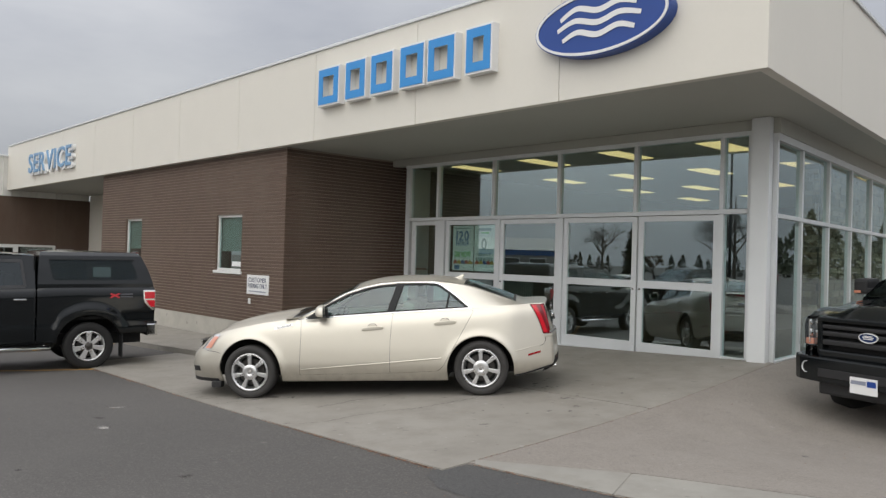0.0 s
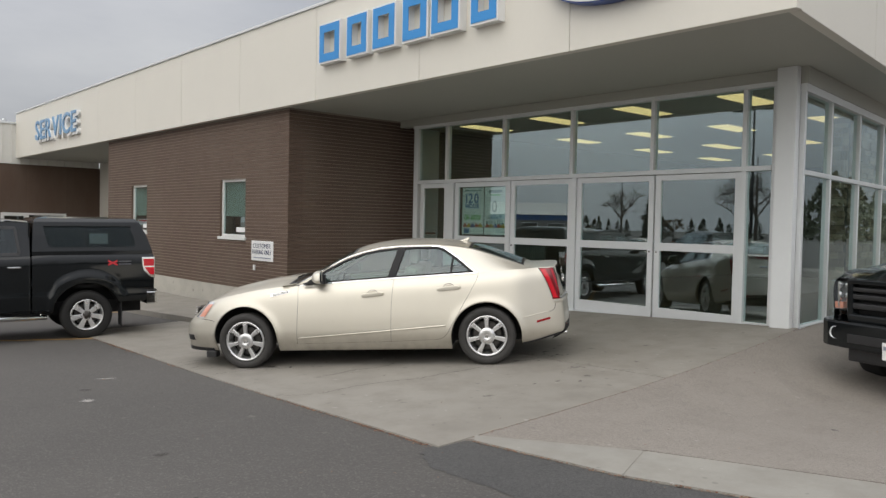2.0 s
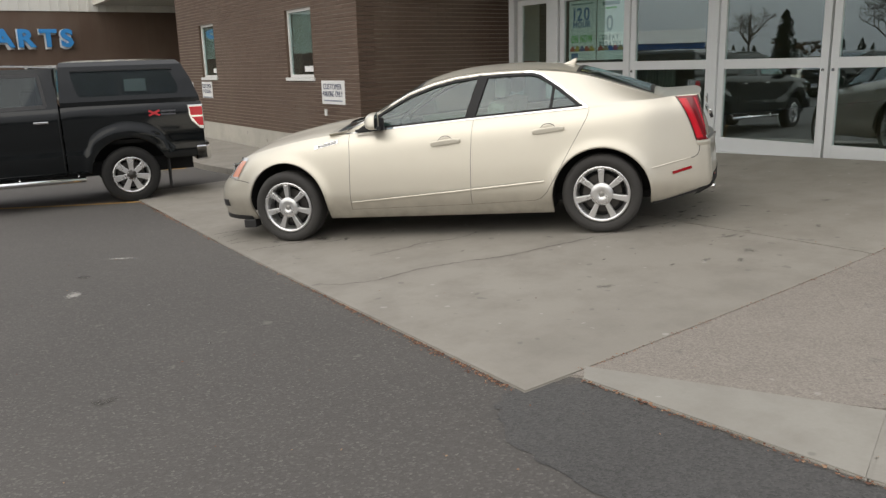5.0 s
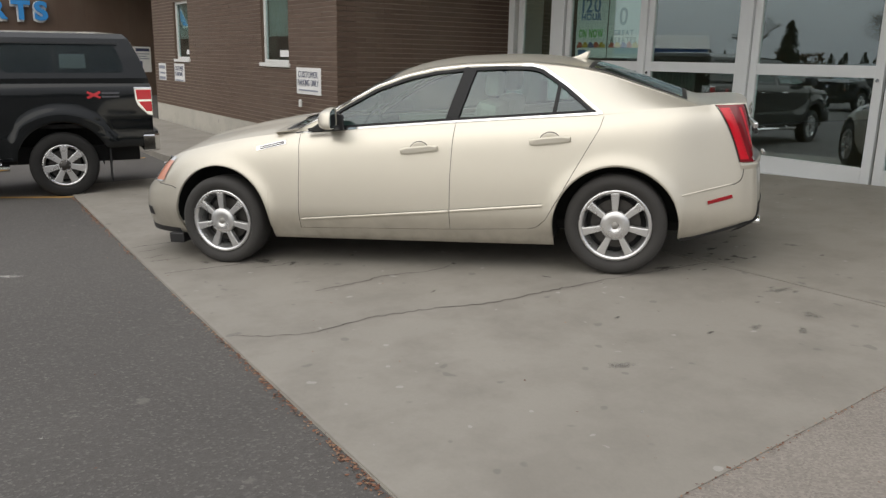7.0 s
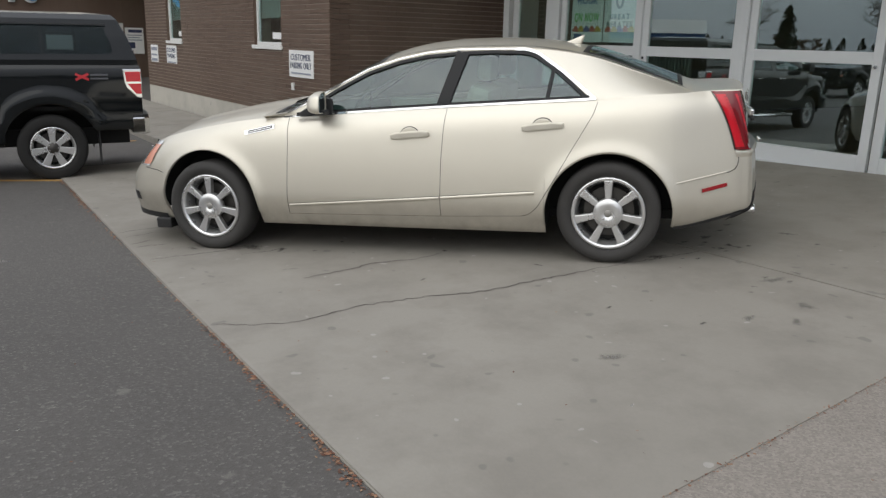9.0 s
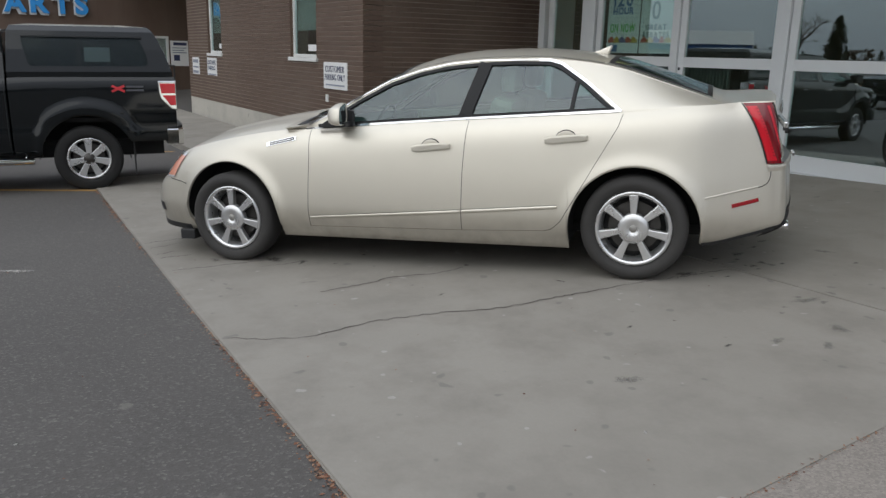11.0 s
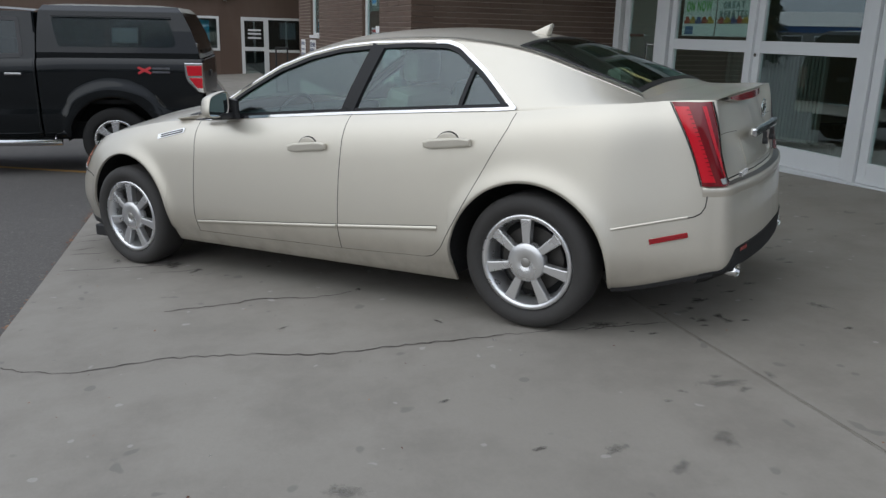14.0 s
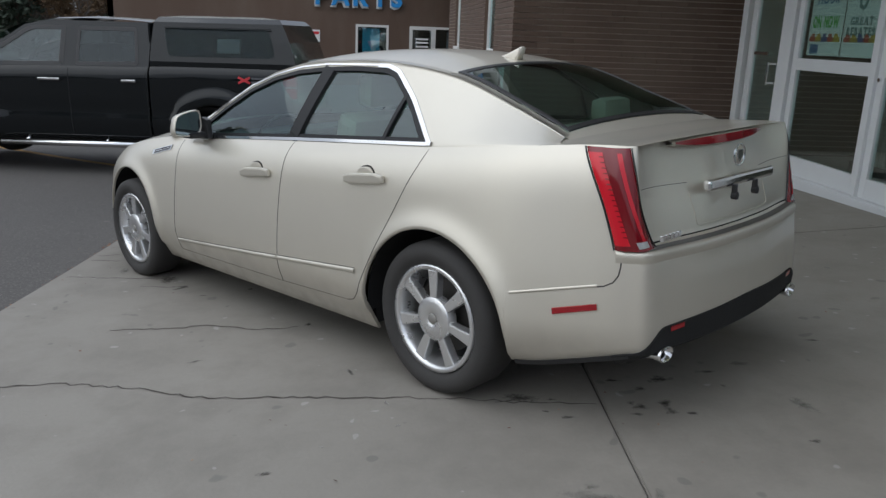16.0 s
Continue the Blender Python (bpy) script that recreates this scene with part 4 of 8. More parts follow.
        lamp = part("tail_lamp", bm, SMOKED_LENS, car, "tall deep red tail lamp", smooth=True)
        for (sa, sb, oo, lab) in ((0.05, 0.36, 0.024, "bright red light strip"), (0.66, 0.76, 0.024, "bright red light strip")):
            bm = bmesh.new()
            g2 = []
            for z in zl[1:-1]:
                t = (z - 0.752) / 0.36
                ua, ub = u_at(-2.255 + 0.155 * t - 0.016 * math.sin(math.pi * t)), u_at(-2.386 + 0.080 * t)
                row = []
                for k in range(5):
                    s = sa + (sb - sa) * k / 4
                    b = 0.020 * (1 - (2 * s - 1) ** 6) + 0.010 * math.exp(-((s - 0.55) / 0.16) ** 2)
                    row.append(tuple(np.array([1, side, 1]) * car_skin(ua + (ub - ua) * s, z, b - 0.002)))
                g2.append(row)
            grid_mesh(bm, g2, side < 0)
            part("light_strip", bm, RED_BRIGHT, lamp, lab, smooth=True)
        bm = bmesh.new()
        g2 = []
        for z in (0.762, 0.770, 0.778, 0.786):
            t = (z - 0.752) / 0.36
            ua, ub = u_at(-2.255 + 0.155 * t - 0.016 * math.sin(math.pi * t)), u_at(-2.386 + 0.080 * t)
            g2.append([tuple(np.array([1, side, 1]) * car_skin(ua + (ub - ua) * s, z, 0.020 * (1 - (2 * s - 1) ** 6) + 0.010 * math.exp(-((s - 0.55) / 0.16) ** 2))) for s in (0.50, 0.55, 0.6, 0.65, 0.70, 0.75, 0.79)])
        grid_mesh(bm, g2, side < 0)
        part("reversing_lamp", bm, CLEAR_LENS, lamp, "small clear reversing lamp", smooth=True)
        for j in range(16):
            z = 0.80 + 0.0185 * j
            t = (z - 0.752) / 0.36
            ua, ub = u_at(-2.255 + 0.155 * t - 0.016 * math.sin(math.pi * t)), u_at(-2.386 + 0.080 * t)
            q = [[tuple(np.array([1, side, 1]) * car_skin(ua + (ub - ua) * s, zz, 0.020 * (1 - (2 * s - 1) ** 6) + 0.010 * math.exp(-((s - 0.55) / 0.16) ** 2) + 0.0005)) for s in (0.27, 0.32, 0.37)] for zz in (z, z + 0.004)]
            bm = bmesh.new()
            grid_mesh(bm, q, side < 0)
            part("light_cell", bm, SMOKED_LENS, lamp)
        bm = bmesh.new()
        for s0 in (0.0, 1.0):
            rim_rows = []
            for z in zl:
                t = (z - 0.752) / 0.36
                ua, ub = u_at(-2.255 + 0.155 * t - 0.016 * math.sin(math.pi * t)), u_at(-2.386 + 0.080 * t)
                u = ua + (ub - ua) * s0
                rim_rows.append([tuple(np.array([1, side, 1]) * car_skin(u + d, z, o)) for d, o in ((-1.0, 0.001), (-0.5, 0.008), (0.5, 0.008), (1.0, 0.001))])
            grid_mesh(bm, rim_rows, side < 0)
        part("lamp_rim", bm, BLACK_PLASTIC, lamp)
        # side reflector
        bm = bmesh.new()
        ribbon(bm, line([(-2.035, 0.508), (-2.205, 0.540)], 10), 0.026, x_skin, -0.004, 0.007, side)
        part("side_reflector", bm, RED_LENS, car, "thin red side reflector")
        bm = bmesh.new()
        ribbon(bm, [(x, car_low(x) - 0.006) for x in (-1.86 - 0.02 * k for k in range(24))], 0.024, x_skin, -0.030, 0.003, side)
        part("lower_trim", bm, BLACK_PLASTIC, car, "black strip under the rear bumper")
        # headlamp and fog lamp
        g = []
        for j in range(15):
            z = 0.615 + 0.185 * j / 14
            t = j / 14
            ua, ub = u_at(1.985 - 0.10 * t), u_at(2.16 - 0.08 * t)
            g.append([tuple(np.array([1, side, 1]) * car_skin(ua + (ub - ua) * k / 8, z, 0.006 + 0.01 * math.sin(math.pi * k / 8))) for k in range(9)])
        bm = bmesh.new()
        grid_mesh(bm, g, side > 0)
        lamp = part("headlamp", bm, CLEAR_LENS, car, "tall clear headlamp", smooth=True)
        bm = bmesh.new()
        grid_mesh(bm, [[(p[0] + 0.001, p[1] + side * 0.0015, p[2]) for p in r[:5]] for r in g[1:13]], side > 0)
        part("turn_signal", bm, AMBER_LENS, lamp, "amber corner of the headlamp", smooth=True)
        bm = bmesh.new()
        ribbon(bm, line([(2.24, 0.36), (2.12, 0.37)], 8), 0.075, x_skin, -0.006, 0.004, side)
        part("fog_lamp", bm, BLACK_PLASTIC, car, "dark fog lamp recess")
        bm = bmesh.new()
        ribbon(bm, line([(2.30, 0.235), (1.90, 0.225)], 12), 0.05, x_skin, -0.01, 0.004, side)
        part("front_lip", bm, BLACK_PLASTIC, car, "black lip under the front bumper")
        bm = bmesh.new()
        box(bm, 1.85, 1.97, min(side * 0.68, side * 0.79), max(side * 0.68, side * 0.79), 0.135, 0.215, 0.012)
        part("air_dam", bm, BLACK_PLASTIC, car, "black flap ahead of the front wheel")
        # wheel wells
        for a in (AXLE_F, AXLE_R):
            bm = bmesh.new()
            rows = []
            for k in range(33):
                an = math.pi * (-0.03 + 1.06 * k / 32)
                px, pz = a + (ARCH + 0.02) * math.cos(an), HUB + (ARCH + 0.02) * math.sin(an)
                out = min(0.885, x_skin(px, pz)[1] - 0.012)
                rows.append([(px, side * yy, pz) for yy in (out, 0.5 * (out + 0.55), 0.55)])
            grid_mesh(bm, rows, side > 0)
            bmesh.ops.contextual_create(bm, geom=[v for v in bm.verts if abs(abs(v.co.y) - 0.55) < 1e-4])
            part("wheel_well", bm, WELL, car)
        # exhaust tip
        bm = bmesh.new()
        lathe(bm, [(0.030, -2.30), (0.034, -2.40), (0.036, -2.415), (0.031, -2.415), (0.029, -2.38), (0.0005, -2.33)], 24, "x")
        bmesh.ops.transform(bm, matrix=Matrix.Translation((0, side * 0.62, 0.352)) @ Matrix.Diagonal((1, 1.5, 0.85, 1)), verts=bm.verts)
        part("exhaust_tip", bm, CHROME, car, "chrome exhaust tip", smooth=True)
    # bumper ledge with a dark gap under the boot lid, lower valance
    n = 80
    ledge, gap, low_rows, red_rows = [], [], [], {1: [], -1: []}
    for k in range(n + 1):
        s = -1 + 2 * k / n
        sg = 1 if s >= 0 else -1
        u = u_at(-2.262) + (len(PLAN) - 1 - u_at(-2.262)) * (1 - abs(s))
        o, b = car_skin(u, 0.700), car_skin(u, 0.785)
        d = np.array([*PLAN_N[int(u)], 0.0])
        tip = smoothstep(1.0, 0.97, abs(s))
        rim_pts = [b * [1, 1, 0] + [0, 0, 0.764] - d * 0.004, b * [1, 1, 0] + [0, 0, 0.758], o * [1, 1, 0] + [0, 0, 0.750] - d * 0.006, o * [1, 1, 0] + [0, 0, 0.744] + d * 0.002, o * [1, 1, 0] + [0, 0, 0.736] + d * (0.001 + 0.005 * tip), o * [1, 1, 0] + [0, 0, 0.722] + d * (0.001 + 0.004 * tip), o * [1, 1, 0] + [0, 0, 0.700] - d * 0.002]
        ledge.append([(q[0], sg * q[1], q[2]) for q in rim_pts])
        gap.append([(q[0], sg * q[1], q[2]) for q in (b * [1, 1, 0] + [0, 0, 0.757] + d * 0.003, b * [1, 1, 0] + [0, 0, 0.772] + d * 0.003)])
        f = 1 - smoothstep(0.74, 0.90, abs(s))
        x = float(np.interp(u, np.arange(len(PLAN)), PLAN[:, 0]))
        lo = car_low(x)
        top = lo + 0.004 + (0.075 + 0.02 * (1 - abs(s))) * f
        low_rows.append([(q[0], sg * q[1], q[2]) for q in (car_skin(u, lo - 0.07, -0.10), car_skin(u, lo - 0.02, -0.012), car_skin(u, lo - 0.002, 0.005), car_skin(u, top, 0.005), car_skin(u, top + 0.003, -0.002))])
        if 0.58 < abs(s) < 0.72:
            red_rows[sg].append([(q[0], sg * q[1], q[2]) for q in (car_skin(u, top - 0.022, 0.009), car_skin(u, top - 0.004, 0.009))])
    bm = bmesh.new()
    grid_mesh(bm, ledge, False)
    step = part("bumper_step", bm, paint, car, "flat ledge on top of the bumper", smooth=True)
    bm = bmesh.new()
    grid_mesh(bm, gap, False)
    part("panel_gap", bm, WELL, step, "dark gap under the boot lid")
    # added grey strip: paints the shade on top of the ledge, no real pad
    bm = bmesh.new()
    grid_mesh(bm, [[(q[0], q[1], q[2] + 0.003) for q in r[1:3]] for r in ledge[2:-2]], False)
    part("step_pad", bm, LEDGE_SHADE, step, "grey strip painted as shade on the bumper ledge")
    bm = bmesh.new()
    grid_mesh(bm, low_rows, True)
    val = part("rear_valance", bm, WELL, car, "black lower valance")
    for sg in (1, -1):
        bm = bmesh.new()
        grid_mesh(bm, red_rows[sg], False)
        part("rear_reflector", bm, RED_LENS, val, "thin red rear reflector")
    bm = boxed(-2.404, -2.37, -0.31, 0.31, 0.922, 0.964, 0.012)
    part("chrome_bar", bm, CHROME, car, "chrome bar over the plate recess")
    def back_skin(a, z, off=0.0):
        q = car_skin(len(PLAN) - 1 - abs(a) / 0.004, z, off)
        return np.array([q[0], q[1] if a >= 0 else -q[1], z])

    bm = bmesh.new()
    ribbon(bm, line([(0.36, 0.92), (0.345, 0.80), (0.30, 0.792), (-0.30, 0.792), (-0.345, 0.80), (-0.36, 0.92)], 90), 0.010, back_skin, -0.003, 0.003)
    recess = part("plate_recess", bm, paint, car)
    # shade of the boot crease, drawn as a thin near-black ribbon
    for s in (-1, 1):
        bm = bmesh.new()
        ribbon(bm, line([(s * 0.36, 0.955), (s * 0.73, 0.965)], 24), 0.002, back_skin, -0.002, 0.0006)
        part("boot_crease", bm, WELL, car)
    for s in (-1, 1):
        bm = bmesh.new()
        box(bm, -2.420, -2.40, s * 0.10 - 0.012, s * 0.10 + 0.012, 0.875, 0.93, 0.005)
        rod(bm, (-2.425, s * 0.10, 0.885), (-2.40, s * 0.10, 0.885), 0.016, 10)
        part("plate_clip", bm, BLACK_PLASTIC, recess, "black plate clip")
    bm = bmesh.new()
    lathe(bm, [(0.047, -2.372), (0.052, -2.380), (0.058, -2.372)], 28, "x")
    bmesh.ops.transform(bm, matrix=Matrix.Translation((0, 0, 1.035)) @ Matrix.Diagonal((1, 0.95, 0.80, 1)), verts=bm.verts)
    badge = part("badge", bm, CHROME, car, "round chrome badge", smooth=True)
    bm = bmesh.new()
    prism(bm, [(-0.03, 0.02), (0.03, 0.02), (0.03, -0.005), (0, -0.032), (-0.03, -0.005)], -2.378, -2.362, "x", 0.003)
    bmesh.ops.transform(bm, matrix=Matrix.Translation((0, 0, 1.035)), verts=bm.verts)
    part("shield", bm, CHROME, badge)
    bm = bmesh.new()
    for k in range(5):
        box(bm, -2.420, -2.405, 0.565 + 0.030 * k, 0.587 + 0.030 * k, 0.792, 0.815, 0.003)
    part("lettering", bm, CHROME, car, "small chrome lettering bars")
    rows = []
    for k in range(41):
        s = -1 + 2 * k / 40
        y = 0.42 * s
        x0 = -2.305 + 0.040 * s * s
        z0 = 1.116 - 0.010 * abs(s) ** 3
        h = 0.030 * (1 - abs(s) ** 3) + 0.004
        rows.append([(x0 + 0.12, y, z0 - 0.030), (x0 + 0.01, y, z0 + 0.008), (x0 - 0.010, y, z0 + 0.004), (x0 - 0.012, y, z0 - h), (x0 + 0.02, y, z0 - h - 0.004)])
    bm = bmesh.new()
    grid_mesh(bm, rows, False)
    sp = part("spoiler", bm, paint, car, smooth=True)
    bm = bmesh.new()
    grid_mesh(bm, [[(r[2][0] - 0.0015, r[2][1], r[2][2] - 0.002), (r[3][0] - 0.0015, r[3][1], r[3][2] + 0.003)] for r in rows[1:-1]], False)
    part("third_brake_lamp", bm, RED_LENS, sp, "wide red third brake lamp", smooth=True)
    # antenna fin
    bm = bmesh.new()
    prism(bm, [(-1.02, 1.418), (-1.10, 1.440), (-1.186, 1.474), (-1.194, 1.466), (-1.165, 1.395), (-1.07, 1.405)], -0.028, 0.028, "y", 0.012)
    for v in bm.verts:
        v.co.y *= 1 - 0.8 * smoothstep(1.435, 1.505, v.co.z)
    part("antenna_fin", bm, paint, car, "pale antenna fin", smooth=True)
    # grille
    bm = bmesh.new()
    for k in range(9):
        z = 0.47 + 0.03 * k
        box(bm, 2.30, 2.325, -0.24, 0.24, z - 0.03, z - 0.018, 0.003)
    part("grille", bm, CHROME, car, "chrome bar grille")
    part("grille_back", boxed(2.22, 2.29, -0.26, 0.26, 0.42, 0.68), WELL, car)
    # underbody, cabin floor and seats
    bm = bmesh.new()
    box(bm, -2.1, 2.05, -0.60, 0.60, 0.27, 0.33)
    box(bm, -1.02, 1.02, -0.84, 0.84, 0.235, 0.31)
    part("underbody", bm, WELL, car)
    bm = bmesh.new()
    box(bm, 0.55, 0.98, -0.76, 0.76, 0.62, 0.985, 0.03)
    dash = part("dashboard", bm, DASH, car, "dark dashboard")
    bm = bmesh.new()
    lathe(bm, [(0.175, -0.012), (0.188, 0.0), (0.175, 0.012), (0.163, 0.0), (0.175, -0.012)], 32, "x")
    box(bm, -0.01, 0.01, -0.17, 0.17, -0.025, 0.025)
    bmesh.ops.transform(bm, matrix=Matrix.Translation((0.42, 0.36, 0.94)) @ Matrix.Rotation(-0.4, 4, "Y"), verts=bm.verts)
    part("steering_wheel", bm, DASH, dash, smooth=True)
    for side in (1, -1):
        bm = bmesh.new()
        box(bm, -0.36, 0.14, side * 0.36 - 0.25, side * 0.36 + 0.25, 0.36, 0.60, 0.05)
        box(bm, -0.10, 0.06, side * 0.36 - 0.24, side * 0.36 + 0.24, 0.0, 0.62, 0.05, Matrix.Translation((-0.36, 0, 0.56)) @ Matrix.Rotation(-0.28, 4, "Y"))
        box(bm, -0.06, 0.05, side * 0.36 - 0.13, side * 0.36 + 0.13, 0.0, 0.17, 0.045, Matrix.Translation((-0.545, 0, 1.185)) @ Matrix.Rotation(-0.12, 4, "Y"))
        part("front_seat", bm, SEAT_BEIGE, car, "beige leather front seat")
    bm = bmesh.new()
    box(bm, -1.0, -0.66, -0.535, 0.535, 0.36, 0.60, 0.05)
    box(bm, -0.10, 0.06, -0.535, 0.535, 0.0, 0.56, 0.05, Matrix.Translation((-1.16, 0, 0.56)) @ Matrix.Rotation(-0.35, 4, "Y"))
    for y in (-0.38, 0.38):
        box(bm, -1.50, -1.40, y - 0.12, y + 0.12, 1.10, 1.22, 0.04)
    part("rear_seat", bm, SEAT_BEIGE, car, "beige leather rear seat")
    part("parcel_shelf", boxed(-1.92, -1.38, -0.62, 0.62, 1.05, 1.09), HEADLINER, car)
    bm = bmesh.new()
    box(bm, -1.0, 0.55, -0.80, -0.77, 0.32, 0.98)
    box(bm, -1.0, 0.55, 0.77, 0.80, 0.32, 0.98)
    part("door_lining", bm, SEAT_BEIGE, car)
    # the tail draws in towards the lamps
    for ob in car.children_recursive:
        if ob.type == "MESH":
            for v in ob.data.vertices:
                t = smoothstep(-1.65, -2.46, v.co.x)
                v.co.y *= 1 - 0.10 * t
                if v.co.x < -1.8:
                    v.co.x = -1.8 + (v.co.x + 1.8) * 0.89
                # the front bumper stands forward of the lamps
                if v.co.x > 1.8:
                    v.co.x += (0.015 + 0.045 * smoothstep(0.66, 0.52, v.co.z)) * smoothstep(1.88, 2.25, v.co.x)
    for a in (AXLE_F, AXLE_R):
        build_wheel(car, Matrix.Translation((a, 0.79, HUB + (-0.008 if a > 0 else 0.017))), covered=True)
        build_wheel(car, Matrix.Translation((a, -0.79, HUB + (-0.008 if a > 0 else 0.017))) @ Matrix.Rotation(math.pi, 4, "Z"), covered=True)
    return car


CAR_POSE = Matrix(((-0.74706, 0.64497, -0.02810, -7.68258), (-0.64336, -0.74734, -0.04937, 6.37544), (-0.05352, -0.01904, 0.98572, -0.32983), (0, 0, 0, 1)))
sedan = build_sedan("pale champagne gold saloon car with alloy wheels", CHAMPAGNE, CAR_POSE)

# ---- glass front ----
HEAD, BAR0, BAR1, MID0, MID1 = 3.235, 2.135, 2.20, 1.010, 1.125
front = tagged(new("wall_glass_front"), "aluminium and glass entrance front", "glass front", kind="structure")


def post(x, w, z0, z1, parent, y=YG, d=0.11, name="mullion"):
    part(name, boxed(x - w / 2, x + w / 2, y - d / 2, y + d / 2, z0, z1, 0.004), ALU, parent)


def rail(x0, x1, z0, z1, parent, y=YG, d=0.10, name="rail"):
    part(name, boxed(x0, x1, y - d / 2, y + d / 2, z0, z1, 0.004), ALU, parent)


def pane(x0, x1, z0, z1, parent, y=YG):
    ob = part("pane", boxed(x0 - 0.01, x1 + 0.01, y - 0.003, y + 0.003, z0 - 0.01, z1 + 0.01), GLASS, parent)
    ob.visible_shadow = False
    return ob


part("header", boxed(-12.20, -4.63, YG - 0.07, YG + 0.07, HEAD, 3.295, 0.004), GREY_POST, front)
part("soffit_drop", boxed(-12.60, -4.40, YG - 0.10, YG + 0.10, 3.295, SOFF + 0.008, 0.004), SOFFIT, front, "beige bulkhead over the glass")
uppers = [-12.12, -11.21, -9.675, -8.12, -6.58, -5.125, -4.69]
for x in uppers[1:-1]:
    post(x, 0.065, BAR1, HEAD, front)
part("jamb", boxed(-12.19, -12.06, YG - 0.06, YG + 0.50, -0.12, SOFF + 0.01, 0.004), ALU, front)
part("return_panel", boxed(-12.69, -12.20, YG + 0.42, YG + 0.50, -0.2, SOFF + 0.01), GREY_POST, front)
post(-4.68, 0.11, -0.1, HEAD, front)
for a, b in zip(uppers, uppers[1:]):
    pane(a + 0.03, b - 0.03, BAR1, HEAD, front)
rail(-12.05, -4.74, BAR0, BAR1, front, d=0.12)
for x, w in ((-11.07, 0.17), (-9.51, 0.045), (-8.05, 0.09), (-5.125, 0.075)):
    post(x, w, -0.12, BAR0, front)


def glass_door(name, x0, x1, label, handle_x=None, mid=True, stile=0.09):
    z0 = -0.015
    door = tagged(new(name), label, "glass door", kind="structure")
    for x in (x0 + stile / 2, x1 - stile / 2):
        post(x, stile, z0, BAR0 - 0.008, door, d=0.05, name="stile")
    rail(x0 + stile, x1 - stile, z0, z0 + 0.175, door, d=0.048, name="bottom_rail")
    rail(x0 + stile, x1 - stile, BAR0 - 0.09, BAR0 - 0.008, door, d=0.048, name="top_rail")
    if mid:
        rail(x0 + stile, x1 - stile, MID0, MID1, door, d=0.048, name="mid_rail")
        pane(x0 + stile, x1 - stile, z0 + 0.175, MID0, door)
        pane(x0 + stile, x1 - stile, MID1, BAR0 - 0.09, door)
    else:
        pane(x0 + stile, x1 - stile, z0 + 0.175, BAR0 - 0.09, door)
    if handle_x is not None:
        bm = bmesh.new()
        for z in (0.85, 1.05):
            rod(bm, (handle_x, YG - 0.02, z), (handle_x, YG - 0.11, z), 0.011)
        rod(bm, (handle_x, YG - 0.11, 0.835), (handle_x, YG - 0.11, 1.065), 0.012)
        part("handle", bm, CHROME, door, "steel pull handle")
    return door


door_a = glass_door("door_1", -12.00, -11.17, "narrow aluminium glass door beside the brick", -11.30, mid=False, stile=0.11)
part("letter_slot", boxed(-11.83, -11.50, YG - 0.035, YG - 0.024, 1.135, 1.170, 0.004), CHROME, door_a, "metal letter slot")
door_p = glass_door("window_1", -10.96, -9.535, "glass panel with two sale posters inside", None)
door_q = glass_door("door_2", -9.487, -8.10, "aluminium framed glass door leaf, closed", None)
door_r = glass_door("door_3", -8.00, -6.545, "wide aluminium framed glass door leaf, closed", None)
door_s = glass_door("door_4", -6.515, -5.165, "wide aluminium framed glass door leaf, closed", None)
for ob, x in ((door_q, -9.44), (door_r, -6.59), (door_s, -6.47)):
    bm = bmesh.new()
    rod(bm, (x, YG - 0.024, 0.99), (x, YG - 0.045, 0.99), 0.018, 14)
    part("lock", bm, CHROME, ob)
side_light = tagged(new("window_2"), "narrow glass panel beside the corner post", "window", kind="structure")
rail(-5.085, -4.74, -0.02, 0.095, side_light)
pane(-5.085, -4.74, 0.095, BAR0, side_light)
tagged(part("threshold", boxed(-12.19, -4.63, YG - 0.10, YG + 0.12, -0.20, -0.018, 0.004), ALU), "metal door threshold", "threshold", kind="structure")
tagged(part("pillar", boxed(-4.62, -4.36, 10.36, 10.47, -0.25, SOFF + 0.010, 0.008), GREY_POST), "square grey painted corner post", "post", kind="structure")

side_wall = tagged(new("wall_glass_side"), "aluminium and glass side front", "glass front", kind="structure")
ys = [10.52, 11.66, 13.10, 14.52, 16.02] + [17.52 + 1.5 * i for i in range(9)]


def side_box(name, y0, y1, z0, z1, d=0.10, mat=None, x=XG - 0.05):
    part(name, lean(boxed(x - d / 2, x + d / 2, y0, y1, z0, z1, 0.0 if name == "pane" else 0.004), YG), mat or ALU, side_wall).visible_shadow = name != "pane"


SIDE_GLASS = make_glass("side_window_glass", (0.84, 0.91, 0.89), 0.10)
side_box("header", 10.48, 31.0, 3.12, 3.22, 0.14, GREY_POST)
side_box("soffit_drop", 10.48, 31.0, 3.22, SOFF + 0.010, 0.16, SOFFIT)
side_box("rail", 10.48, 31.0, 2.07, 2.13)
side_box("rail", 10.48, 31.0, -0.10, 0.11, 0.13)
side_box("base", 10.48, 31.0, -0.7, -0.10, 0.16, KERB_CONCRETE)
for y in ys:
    side_box("mullion", y - 0.035, y + 0.035, 0.11, 2.07)
    side_box("mullion", y - 0.035, y + 0.035, 2.13, 3.12)
for a, b in zip(ys, ys[1:]):
    side_box("pane", a + 0.03, b - 0.03, 0.10, 2.08, 0.006, SIDE_GLASS)
    side_box("pane", a + 0.03, b - 0.03, 2.12, 3.13, 0.006, SIDE_GLASS)

